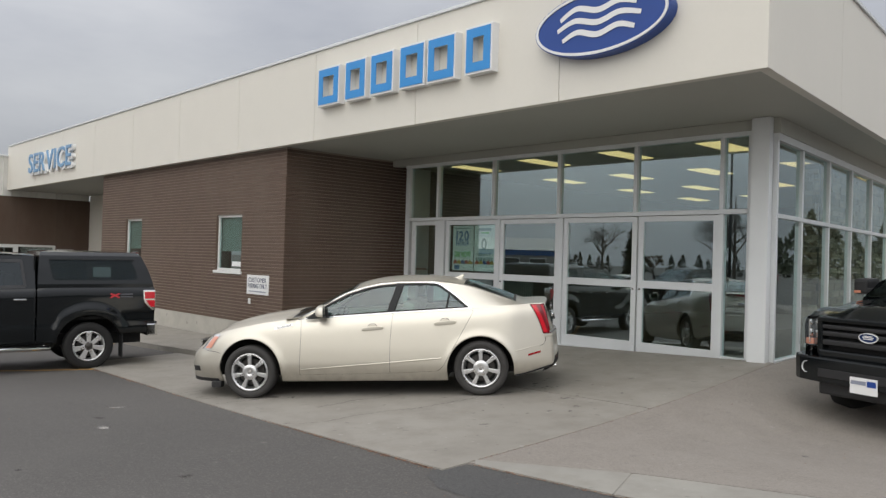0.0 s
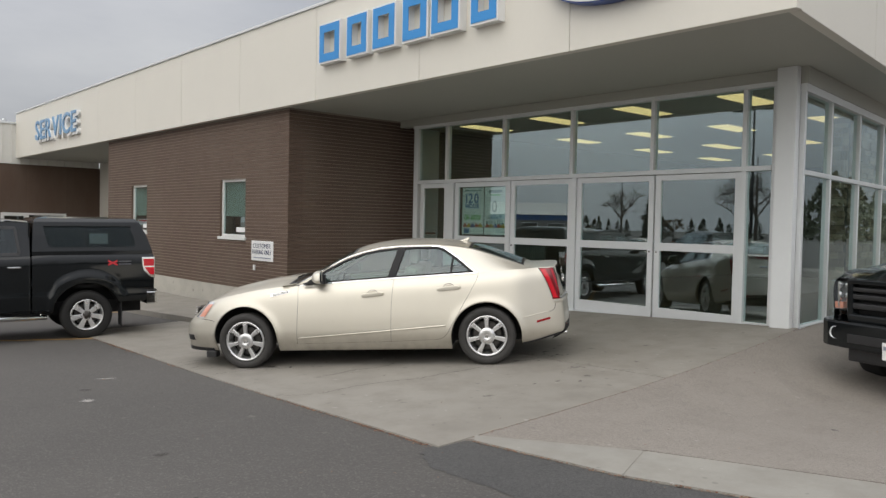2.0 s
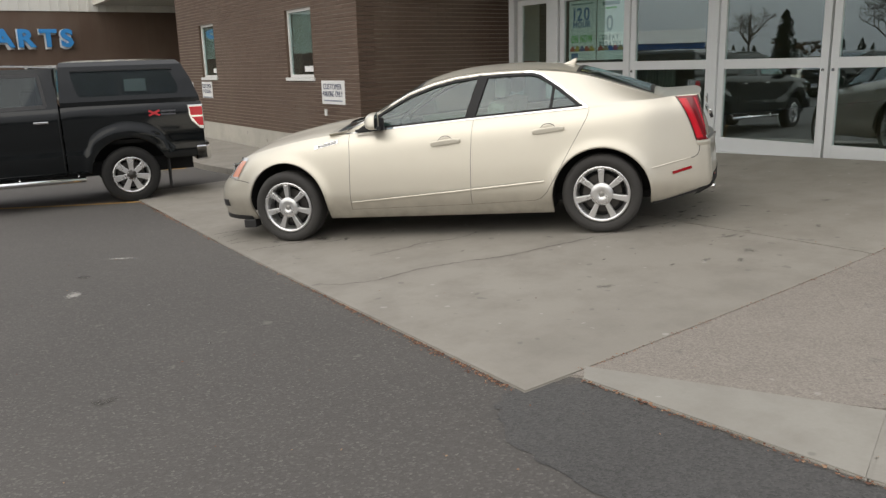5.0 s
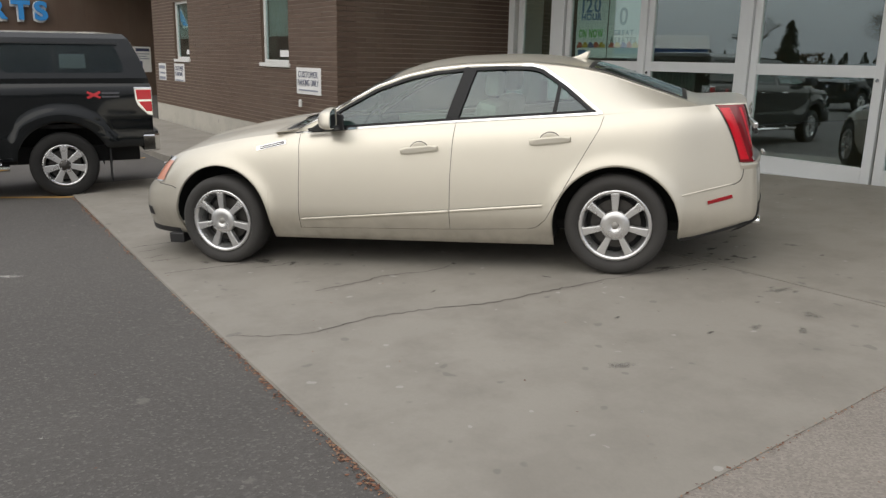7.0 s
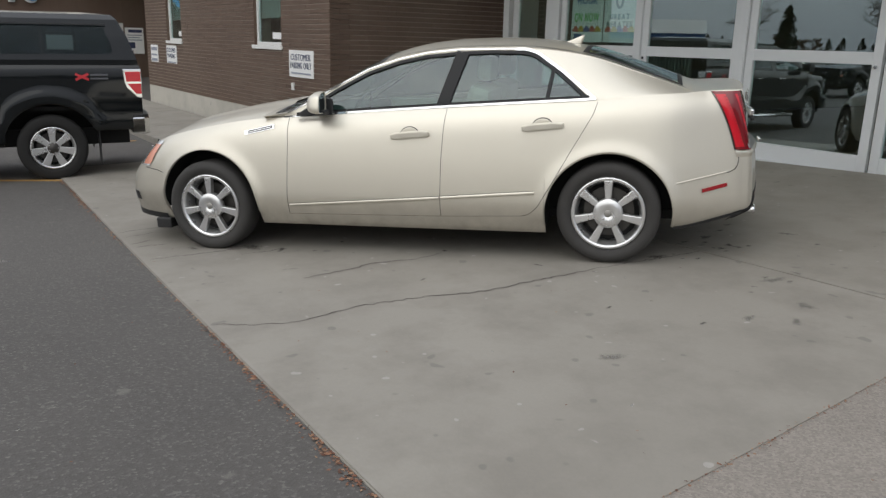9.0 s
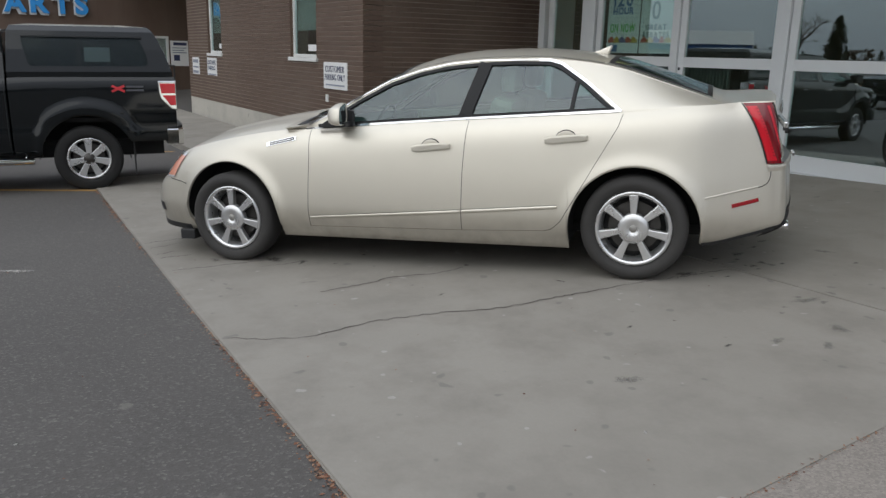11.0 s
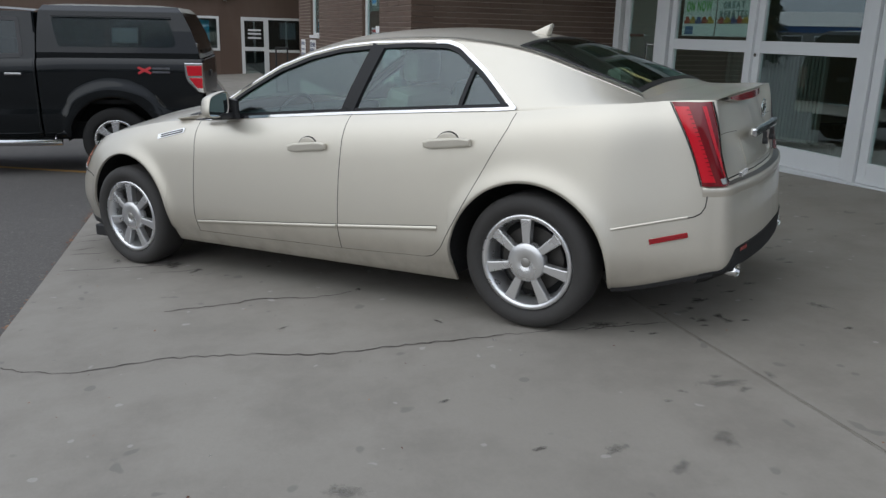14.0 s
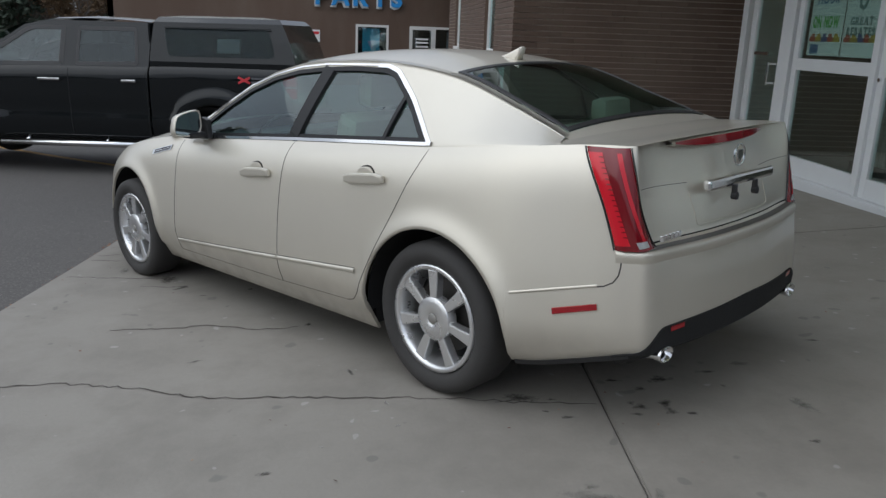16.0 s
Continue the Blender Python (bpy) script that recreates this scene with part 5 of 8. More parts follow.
# ---- showroom inside ----
CARPET = plain("dark_floor_tile", (0.065, 0.062, 0.056), 0.35, vary=0.2, scale=3)
INNER = plain("olive_wall_paint", (0.13, 0.13, 0.11), 0.8, vary=0.06)
INNER_CEIL = plain("ceiling_tile", (0.34, 0.32, 0.25), 0.9, vary=0.06)
TUBE_LIGHT = glow("warm_ceiling_light", (1.0, 0.70, 0.32, 1), 1.0)
tagged(part("floor_showroom", lean(boxed(-12.05, XG - 0.11, YG + 0.12, 31.0, -0.15, -0.02), YG, -8), CARPET), "dark showroom floor", "floor", kind="structure")
tagged(part("wall_back", lean(boxed(-12.3, XG - 0.1, 24.0, 24.2, -0.02, 3.28), YG, -8), INNER), "olive back wall of the showroom", "wall", kind="structure")
tagged(part("wall_inner", boxed(-12.4, -12.2, YG + 0.51, 24.0, -0.02, 3.28), INNER), "olive side wall of the showroom", "wall", kind="structure")
tagged(part("ceiling_showroom", lean(boxed(-12.2, XG - 0.11, YG + 0.10, 24.0, 3.24, 3.28), YG, -8), INNER_CEIL), "showroom ceiling of pale tiles", "ceiling", kind="structure")


def ceiling_light(x, y):
    lt = thing("ceiling_light", "flush warm fluorescent ceiling panel in the showroom", "ceiling light", pose(x, y, 3.24), "showroom ceiling lights")
    part("diffuser", boxed(-0.19, 0.19, -0.54, 0.54, -0.018, -0.006, 0.004), TUBE_LIGHT, lt, "glowing warm diffuser")
    part("housing", boxed(-0.22, 0.22, -0.57, 0.57, -0.006, 0.0), WHITE_SIGN, lt)
    return lt


first = ceiling_light(-10.9, 11.3)
for i in range(4):
    for j in range(4):
        if (i or j) and not (i == 3 and j == 3):
            copy_thing(first, pose(-10.9 + 1.80 * i, 11.3 + 2.85 * j, 3.24))

SLAT = plain("grey_green_slat", (0.26, 0.28, 0.25), 0.6, vary=0.08)
screen_wall = thing("slatted_screen", "grey-green slatted screen standing inside the entrance", "screen", pose(-10.2, 11.45, -0.02))
part("base", boxed(-0.85, 0.75, -0.06, 0.2, 0, 0.10), DASH, screen_wall)
for i in range(30):
    part("slat", boxed(-0.82 + 0.053 * i, -0.785 + 0.053 * i, -0.03, 0.02, 0.10, 1.02, 0.006), SLAT, screen_wall)
part("top_board", boxed(-0.85, 0.80, -0.07, 0.25, 1.02, 1.06, 0.008), SLAT, screen_wall)

# stone clad wall inside the side glass
STONE = Nodes("tan_ledge_stone")
pick = STONE.node("ShaderNodeNewGeometry").outputs["Random Per Island"]
STONE.set(Base_Color=STONE.mix(STONE.math("MULTIPLY", STONE.noise(30), 0.4), STONE.ramp(pick, [(0, (0.24, 0.18, 0.12)), (0.5, (0.44, 0.34, 0.23)), (1, (0.62, 0.52, 0.38))]), (0.12, 0.1, 0.08)), Roughness=0.85)
STONE.bump(STONE.noise(40), 0.5, 0.01)
STONE_DARK = plain("stone_joint", (0.10, 0.085, 0.07), 0.9)
stone_wall = tagged(new("wall_stone"), "tan ledge stone pier inside the showroom", "stone wall", kind="structure")
part("backing", lean(boxed(-4.98, -4.64, 13.75, 20.6, -0.02, 3.2), YG), STONE_DARK, stone_wall)
bm = bmesh.new()
z = -0.01
rnd = random.Random(5)
while z < 3.1:
    h = rnd.uniform(0.07, 0.15)
    y = 13.75
    while y < 20.5:
        l = rnd.uniform(0.2, 0.5)
        box(bm, -4.64, -4.64 + rnd.uniform(0.03, 0.08), y + 0.006, min(y + l, 20.6) - 0.006, z + 0.004, z + h - 0.004)
        y += l
    x = -4.98
    while x < -4.7:
        l = rnd.uniform(0.15, 0.35)
        box(bm, x + 0.006, min(x + l, -4.65) - 0.004, 13.75 - rnd.uniform(0.03, 0.06), 13.75, z + 0.004, z + h - 0.004)
        x += l
    z += h
tagged(part("stones", lean(bm, YG), STONE.mat, stone_wall), kind="stuff")

# ---- windows in the brick wing ----
FRAME_WHITE = plain("white_window_frame", (0.70, 0.70, 0.68), 0.45, vary=0.05)
ROOM = plain("office_wall_paint", (0.42, 0.45, 0.43), 0.8)
for k, (a, b) in enumerate(WINS):
    win = tagged(new("window_%d" % (k + 3)), "white framed window in the brick wall", "window", kind="structure")
    y = YB + 0.06
    for x0, x1, z0, z1 in ((a, a + 0.05, WZ0, WZ1), (b - 0.05, b, WZ0, WZ1), (a + 0.05, b - 0.05, WZ1 - 0.05, WZ1), (a + 0.05, b - 0.05, WZ0, WZ0 + 0.05)):
        part("window_frame", boxed(x0, x1, y - 0.03, y + 0.03, z0, z1, 0.004), FRAME_WHITE, win)
    part("window_sill", boxed(a - 0.05, b + 0.05, YB - 0.05, y - 0.03, WZ0 - 0.06, WZ0, 0.006), FRAME_WHITE, win, "white painted sill")
    part("pane", boxed(a + 0.045, b - 0.045, y - 0.003, y + 0.003, WZ0 + 0.045, WZ1 - 0.045), GLASS, win)
    for xa, xb in ((a - 0.014, a + 0.006), (b - 0.006, b + 0.014)):
        part("jamb", boxed(xa, xb, YB - 0.017, YB + 0.05, WZ0, WZ1), BRICK, win)
    part("blind", boxed(a + 0.06, b - 0.06, y + 0.04, y + 0.05, WZ0 + 0.42, WZ1 - 0.06), ROOM, win, "pale grey-green blind half drawn")
    tagged(part("wall_office", boxed(a - 0.8, b + 0.8, YB + 1.9, YB + 2.0, 0.0, 3.0), ROOM), "plain office wall behind the window", "wall", kind="structure")
    part("bar_label", boxed(a + 0.62, b - 0.12, y - 0.008, y - 0.004, WZ0 + 0.10, WZ0 + 0.20), WHITE_SIGN, win, "small white notice on the glass")

# ---- wall signs ----
INK = plain("dark_ink", (0.03, 0.04, 0.10), 0.6)
INK_GREY = plain("grey_ink", (0.25, 0.27, 0.33), 0.6)
INK_RED = plain("red_ink", (0.55, 0.03, 0.04), 0.6)


def wall_sign(x0, x1, z0, z1, label, lines, y=YB - 0.03):
    """A flat sign on the front wall; lines: (text, height of letters, place from the top)."""
    s = thing("wall_sign", label, "sign", pose(x0, y, z0))
    w, h = x1 - x0, z1 - z0
    part("board", boxed(0, w, 0, 0.02, 0, h, 0.003), WHITE_SIGN, s)
    for text, size, top in lines:
        m = pose(0.06 * w, -0.003, h - top - size * 0.72, 90, 0, 0)
        if text.startswith("-"):
            part("bar", boxed(0.10 * w, 0.9 * w, -0.004, 0.0, h - top - size * 0.72, h - top), INK_GREY if text == "-" else INK_RED, s)
            continue
        probe, width = words(text, size, 0.003, INK, s, m, "letter", font_scale=(1, 1))
        k = min(1.0, 0.88 * w / max(width, 1e-6))
        for ob in probe:
            ob.matrix_basis = pose(0.5 * w - 0.5 * width * k, -0.003, h - top - size * 0.72, 90, 0, 0) @ Matrix.Diagonal((k, 1, 1, 1))
    return s


wall_sign(-14.06, -13.20, 0.545, 0.935, "white customer parking sign screwed to the bricks", [("CUSTOMER", 0.13, 0.05), ("PARKING ONLY", 0.13, 0.17), ("-", 0.03, 0.32)])
wall_sign(-20.77, -20.02, 0.51, 0.885, "small white parking sign on the brick wall", [("CUSTOMER", 0.13, 0.05), ("PARKING", 0.13, 0.17), ("-", 0.04, 0.34)])
wall_sign(-22.08, -21.49, 0.495, 0.875, "small white notice on the brick wall", [("-", 0.10, 0.05), ("-", 0.05, 0.2), ("-", 0.08, 0.3)])
outlet = thing("wall_socket", "small white outdoor socket box on the bricks", "socket", pose(-13.94, YB - 0.005, 0.40))
part("cover", boxed(-0.04, 0.04, -0.035, 0.0, -0.055, 0.055, 0.006), FRAME_WHITE, outlet)

# ---- letters on the fascia ----
EDGE_WHITE = plain("white_letter_edge", (0.75, 0.75, 0.74), 0.5, vary=0.04)


def ring_pts(cx, cy, rx, ry, a0, a1, n):
    return [(cx + rx * math.cos(radians(a0 + (a1 - a0) * k / n)), cy + ry * math.sin(radians(a0 + (a1 - a0) * k / n))) for k in range(n + 1)]


def solid_shape(outer, hole, depth, grow=0.0):
    """A shape with an optional hole, drawn out towards -y."""
    bm = bmesh.new()

    def loop(pts, y):
        return [bm.verts.new((p[0], y, p[1])) for p in pts]

    def widen(pts, d):
        a = np.array(pts)
        t = np.roll(a, -1, 0) - np.roll(a, 1, 0)
        n = np.stack([-t[:, 1], t[:, 0]], 1)
        n /= np.maximum(np.linalg.norm(n, axis=1), 1e-9)[:, None]
        area = 0.5 * np.sum(a[:, 0] * np.roll(a[:, 1], -1) - np.roll(a[:, 0], -1) * a[:, 1])
        return [tuple(p) for p in a + n * d * (-1 if area > 0 else 1)]
    loops = [widen(outer, grow)] + ([widen(hole, -grow)] if hole else [])
    for y in (0.0, -depth):
        edges = []
        for lp in loops:
            vs = loop(lp, y)
            edges += [bm.edges.new((vs[i], vs[(i + 1) % len(vs)])) for i in range(len(vs))]
        bmesh.ops.triangle_fill(bm, use_beauty=True, use_dissolve=False, edges=edges)
    for lp in loops:
        n = len(lp)
        for i in range(n):
            a, b = lp[i], lp[(i + 1) % n]
            bm.faces.new([bm.verts.new((a[0], 0, a[1])), bm.verts.new((b[0], 0, b[1])), bm.verts.new((b[0], -depth, b[1])), bm.verts.new((a[0], -depth, a[1]))])
    bmesh.ops.remove_doubles(bm, verts=bm.verts, dist=1e-5)
    bmesh.ops.recalc_face_normals(bm, faces=bm.faces)
    return bm


def sign_frame(w, h, t, depth, grow=0.0):
    """A plain upright oblong ring, as wide and tall as one sign character."""
    return solid_shape([(-grow, -grow), (w + grow, -grow), (w + grow, h + grow), (-grow, h + grow)], [(t - grow, t - grow), (w - t + grow, t - grow), (w - t + grow, h - t + grow), (t - grow, h - t + grow)], depth)


Z0 = 4.00
for x, w in ((-11.20, 0.58), (-10.39, 0.52), (-9.69, 0.53), (-8.95, 0.53), (-8.30, 0.55), (-7.49, 0.47)):
    lt = thing("sign_block", "bright blue oblong sign block with white edges on the fascia", "sign", pose(x, YF, Z0), "blocks of the dealer sign")
    part("can", sign_frame(w, 0.61, 0.13, 0.13, 0.03), EDGE_WHITE, lt, "white block edge")
    bm = sign_frame(w, 0.61, 0.13, 0.008)
    bmesh.ops.translate(bm, vec=(0, -0.132, 0), verts=bm.verts)
    part("face", bm, BLUE_SIGN, lt, "bright blue face")

BADGE_BLUE = plain("deep_blue_badge", (0.012, 0.055, 0.26), 0.3, vary=0.06)


def oval(rx, rz, y0, y1, n=56, inner=0.0):
    bm = bmesh.new()
    out = [(rx * math.cos(2 * math.pi * k / n), rz * math.sin(2 * math.pi * k / n)) for k in range(n)]
    hole = [(p[0] * (1 - inner / rx), p[1] * (1 - inner / rz)) for p in out] if inner else None
    bm = solid_shape(out, hole, y1 - y0)
    bmesh.ops.translate(bm, vec=(0, -y0, 0), verts=bm.verts)
    return bm


def swash(bm, scale, y):
    """White brush strokes across the badge, as plain curved bands."""
    strokes = [[(-0.54, 0.10), (-0.30, 0.20), (0.0, 0.13), (0.28, 0.18), (0.52, 0.12)], [(-0.58, -0.02), (-0.32, 0.06), (0.0, -0.01), (0.30, 0.05), (0.58, -0.01)], [(-0.50, -0.15), (-0.28, -0.08), (0.0, -0.15), (0.28, -0.09), (0.50, -0.15)]]
    for q, s in enumerate(strokes):
        p = smooth_line([(a * scale, b * scale) for a, b in s], 0.02 * scale)
        t = np.gradient(p, axis=0)
        t /= np.maximum(np.linalg.norm(t, axis=1), 1e-9)[:, None]
        n = len(p)
        rows = []
        for i in range(n):
            w = scale * 0.034 * (0.55 + 0.45 * math.sin(math.pi * (0.15 + 0.7 * i / n)))
            rows.append([(p[i][0] - t[i][1] * w, y - 0.002 * q, p[i][1] + t[i][0] * w), (p[i][0] + t[i][1] * w, y - 0.002 * q, p[i][1] - t[i][0] * w)])
        grid_mesh(bm, rows, True)



# ---- oval sign on the fascia ----
badge_sign = thing("oval_sign", "large blue oval sign with white edge on the fascia", "sign", pose(-5.21, YF, 4.275))
part("can", oval(0.975, 0.405, 0.0, 0.16), BADGE_BLUE, badge_sign)
part("rim", oval(0.96, 0.39, 0.16, 0.172, inner=0.035), EDGE_WHITE, badge_sign, "white rim")
bm = bmesh.new()
swash(bm, 1.05, -0.166)
part("mark", bm, EDGE_WHITE, badge_sign, "white curved strokes")

# ---- words on the far walls ----
service = thing("sign_lettering", "blue raised service lettering on the fascia", "sign letters", pose(-28.75, YF - 0.02, 3.86))
lets, wd = words("SERVICE", 0.90, 0.10, FADED_BLUE, service, pose(0, -0.06, 0, 90, 0, 0), bold=0.006)
for ob in lets:
    ob.matrix_basis = pose(0, -0.06, 0, 90, 0, 0) @ Matrix.Diagonal((4.45 / wd, 1, 1, 1))
lets, wd = words("SERVICE", 0.90, 0.10, EDGE_WHITE, service, pose(0, 0, 0), bold=0.040)
for ob in lets:
    ob.name = "letter_back"
    ob.matrix_basis = pose(0.10, -0.03, -0.05, 90, 0, 0) @ Matrix.Diagonal((4.45 / wd, 1, 1, 1))
parts_sign = thing("sign_lettering", "blue raised parts lettering on the brown wall", "sign letters", pose(XP + 0.02, 4.00, 2.07))
lets, wd = words("PARTS", 0.78, 0.12, BLUE_SIGN, parts_sign, pose(0, 0, 0), bold=0.03)
for ob in lets:
    ob.matrix_basis = pose(0.10, 0, 0, 90, 0, 90) @ Matrix.Diagonal((3.10 / wd, 1.0, 1, 1))
lets, wd = words("PARTS", 0.78, 0.06, EDGE_WHITE, parts_sign, pose(0, 0, 0), bold=0.065)
for ob in lets:
    ob.name = "letter_back"
    ob.matrix_basis = pose(0.04, -0.04, -0.03, 90, 0, 90) @ Matrix.Diagonal((3.10 / wd, 1.0, 1, 1))

# ---- posters behind the glass ----
POSTER_WHITE = plain("poster_paper", (0.80, 0.86, 0.83), 0.5, vary=0.05)
POSTER_GREEN = plain("green_print", (0.10, 0.50, 0.06), 0.5)
POSTER_BLUE = plain("blue_print", (0.06, 0.18, 0.36), 0.5)
POSTER_TEAL = plain("grey_teal_print", (0.16, 0.27, 0.25), 0.5)


def poster(x0, x1, z0, z1, label, lines, extra):
    s = thing("poster", label, "poster", pose(x0, YG + 0.02, z0))
    w, h = x1 - x0, z1 - z0
    part("sheet", boxed(0, w, 0, 0.004, 0, h), POSTER_WHITE, s)
    for text, size, top, ink in lines:
        lets, width = words(text, size, 0.002, ink, s, pose(0, 0, 0), bold=0.004)
        k = min(1.0, 0.8 * w / width)
        for ob in lets:
            ob.matrix_basis = pose(0.5 * w - 0.5 * width * k, -0.003, h - top - size * 0.72, 90, 0, 0) @ Matrix.Diagonal((k, 1, 1, 1))
    for a, b, c, d, mat in extra:
        part("print", boxed(a * w, b * w, -0.003, 0.0, c * h, d * h), mat, s)
    cols = [plain("toy_car_print", c, 0.5) for c in ((0.5, 0.1, 0.05), (0.55, 0.4, 0.05), (0.08, 0.12, 0.3))]
    for k in range(5):
        bm = bmesh.new()
        prism(bm, [(0, 0), (0.10, 0), (0.10, 0.03), (0.075, 0.036), (0.06, 0.06), (0.03, 0.06), (0.018, 0.035), (0, 0.03)], -0.003, 0.0, "y")
        bmesh.ops.transform(bm, matrix=Matrix.Translation((0.05 * w + k * 0.175 * w, 0, 0.15 * h)) @ Matrix.Diagonal((1.25, 1, 1.25, 1)), verts=bm.verts)
        part("print", bm, cols[k % 3], s)
    return s


poster(-10.80, -10.22, 1.16, 2.03, "pale sale poster with blue and green print", [("120", 0.26, 0.10, POSTER_BLUE), ("HOUR", 0.12, 0.30, POSTER_BLUE), ("ON NOW", 0.15, 0.50, POSTER_GREEN)], [(0.1, 0.9, 0.93, 0.95, POSTER_TEAL), (0.1, 0.35, 0.02, 0.12, POSTER_BLUE)])
poster(-10.20, -9.64, 1.16, 2.03, "pale rebate poster with grey-green print", [("0", 0.30, 0.24, POSTER_TEAL), ("GREAT", 0.09, 0.52, POSTER_TEAL), ("REBATES", 0.09, 0.61, POSTER_TEAL)], [(0.2, 0.8, 0.88, 0.94, POSTER_TEAL), (0.3, 0.7, 0.82, 0.85, POSTER_GREEN)])

# ---- openings and boards on the parts wall ----
def flat_box(name, y0, y1, z0, z1, d0, d1, mat, parent, label=""):
    return part(name, boxed(XP + d0, XP + d1, y0, y1, z0, z1, 0.003), mat, parent, label)


pwin = tagged(new("window_5"), "white framed window with a blue poster", "window", kind="structure")
for y0, y1, z0, z1 in ((5.38, 5.46, 0.30, 1.44), (6.46, 6.54, 0.30, 1.44), (5.46, 6.46, 1.36, 1.44), (5.46, 6.46, 0.30, 0.38)):
    flat_box("window_frame", y0, y1, z0, z1, -0.06, 0.03, FRAME_WHITE, pwin)
flat_box("pane", 5.45, 6.47, 0.37, 1.37, -0.02, -0.014, GLASS, pwin)
POSTER_CYAN = plain("cyan_poster", (0.08, 0.42, 0.66), 0.5)
flat_box("poster_sheet", 5.62, 6.22, 0.47, 1.31, -0.09, -0.08, POSTER_CYAN, pwin, "cyan poster behind the glass")
flat_box("poster_foot", 5.62, 6.22, 0.42, 0.53, -0.078, -0.074, WHITE_SIGN, pwin)
pdoor = tagged(new("door_5"), "white framed glass door of the parts wing", "door", kind="structure")
for y0, y1, z0, z1 in ((7.27, 7.38, -0.70, 1.44), (8.04, 8.20, -0.70, 1.44), (7.38, 8.04, 1.32, 1.44), (7.38, 8.04, -0.70, -0.52), (7.38, 8.04, 0.31, 0.44), (8.20, 9.42, 1.36, 1.44), (9.42, 9.50, 0.27, 1.44), (8.20, 9.42, 0.27, 0.36)):
    flat_box("frame", y0, y1, z0, z1, -0.08, 0.03, FRAME_WHITE, pdoor)
for y0, y1, z0, z1 in ((7.37, 8.05, 0.43, 1.33), (7.37, 8.05, -0.53, 0.32), (8.19, 9.43, 0.35, 1.37)):
    flat_box("pane", y0, y1, z0, z1, -0.03, -0.024, GLASS, pdoor)
for z in (0.98, 0.86, 0.72):
    flat_box("notice_bar", 7.50, 7.94, z, z + 0.06, -0.022, -0.018, WHITE_SIGN, pdoor)
flat_box("notice", 8.60, 9.15, 0.72, 1.28, -0.10, -0.09, INK_GREY, pdoor, "grey notice behind the glass")
# near-black sheet: the dimness of the room is put into its colour
tagged(part("wall_parts_room", boxed(XP - 1.6, XP - 1.5, 4.2, 10.6, -0.8, 2.6), DASH), "near-black sheet standing for the unlit room behind the parts door", "wall", kind="structure")
for y0, y1, z0, z1, lab, mat in ((3.30, 3.78, 1.05, 1.30, "white sign with red edge on the wall", WHITE_SIGN), (3.80, 4.14, 0.80, 1.20, "small red and white notice on the wall", WHITE_SIGN)):
    b = thing("notice_board", lab, "notice", pose(XP, y0, z0))
    part("board", boxed(0.0, 0.05, 0, y1 - y0, 0, z1 - z0, 0.005), mat, b)
    part("band", boxed(0.05, 0.054, 0.03, y1 - y0 - 0.03, (z1 - z0) * 0.62, (z1 - z0) * 0.85), INK_RED, b)
price_board = thing("notice_board", "white hours board with a dark heading beside the door", "notice", pose(XP, 9.55, 0.44))
part("board", boxed(0.0, 0.05, 0, 0.60, 0, 0.86, 0.005), WHITE_SIGN, price_board)
part("heading", boxed(0.05, 0.056, 0.10, 0.55, 0.70, 0.80), INK, price_board)
part("slot", boxed(0.05, 0.056, 0.10, 0.30, 0.18, 0.38), INK, price_board)
for k in range(3):
    part("text_bar", boxed(0.05, 0.054, 0.06, 0.54 - 0.08 * (k % 2), 0.44 + 0.08 * k, 0.47 + 0.08 * k), INK_GREY, price_board)
rack = thing("bike_rack", "low dark metal frame standing on the walk", "rack", pose(-23.2, 7.45, gz(-23.2, 7.45) + 0.10))
bm = bmesh.new()
rod(bm, (0, 0, 0), (0, 0, 1.1), 0.02)
rod(bm, (0, 0.28, 0), (0, 0.28, 1.1), 0.02)
rod(bm, (0, -0.02, 1.1), (0, 0.30, 1.1), 0.02)
rod(bm, (0, 0, 0.03), (0, 0.28, 0.03), 0.022)
part("frame", bm, DASH, rack)
# downpipes at the far end of the brick wing
for x, y in ((XE - 0.10, 10.0), (XE - 0.12, 8.55)):
    dp = thing("downpipe", "white metal downpipe at the end of the brick wall", "downpipe", pose(x, y, gz(x, y)))
    bm = bmesh.new()
    rod(bm, (0, 0, 0.02), (0, 0, SOFF - gz(x, y)), 0.05, 12)
    part("pipe", bm, FRAME_WHITE, dp, smooth=True)
    for z in (1.0, 2.6):
        part("bracket", boxed(-0.06, 0.14, -0.06, 0.06, z, z + 0.04), FRAME_WHITE, dp)

# ---- on the far roof ----
hood = thing("roof_vent", "grey metal vent unit on the far flat roof", "roof vent", pose(-34.4, 7.4, 4.66))
part("casing", boxed(-0.5, 0.5, -0.55, 0.42, 0.0, 0.34, 0.02), ALU, hood)
bm = bmesh.new()
rod(bm, (0.3, 0.45, 0.0), (0.3, 0.45, 0.42), 0.06, 12)
part("pipe", bm, GREY_POST, hood)

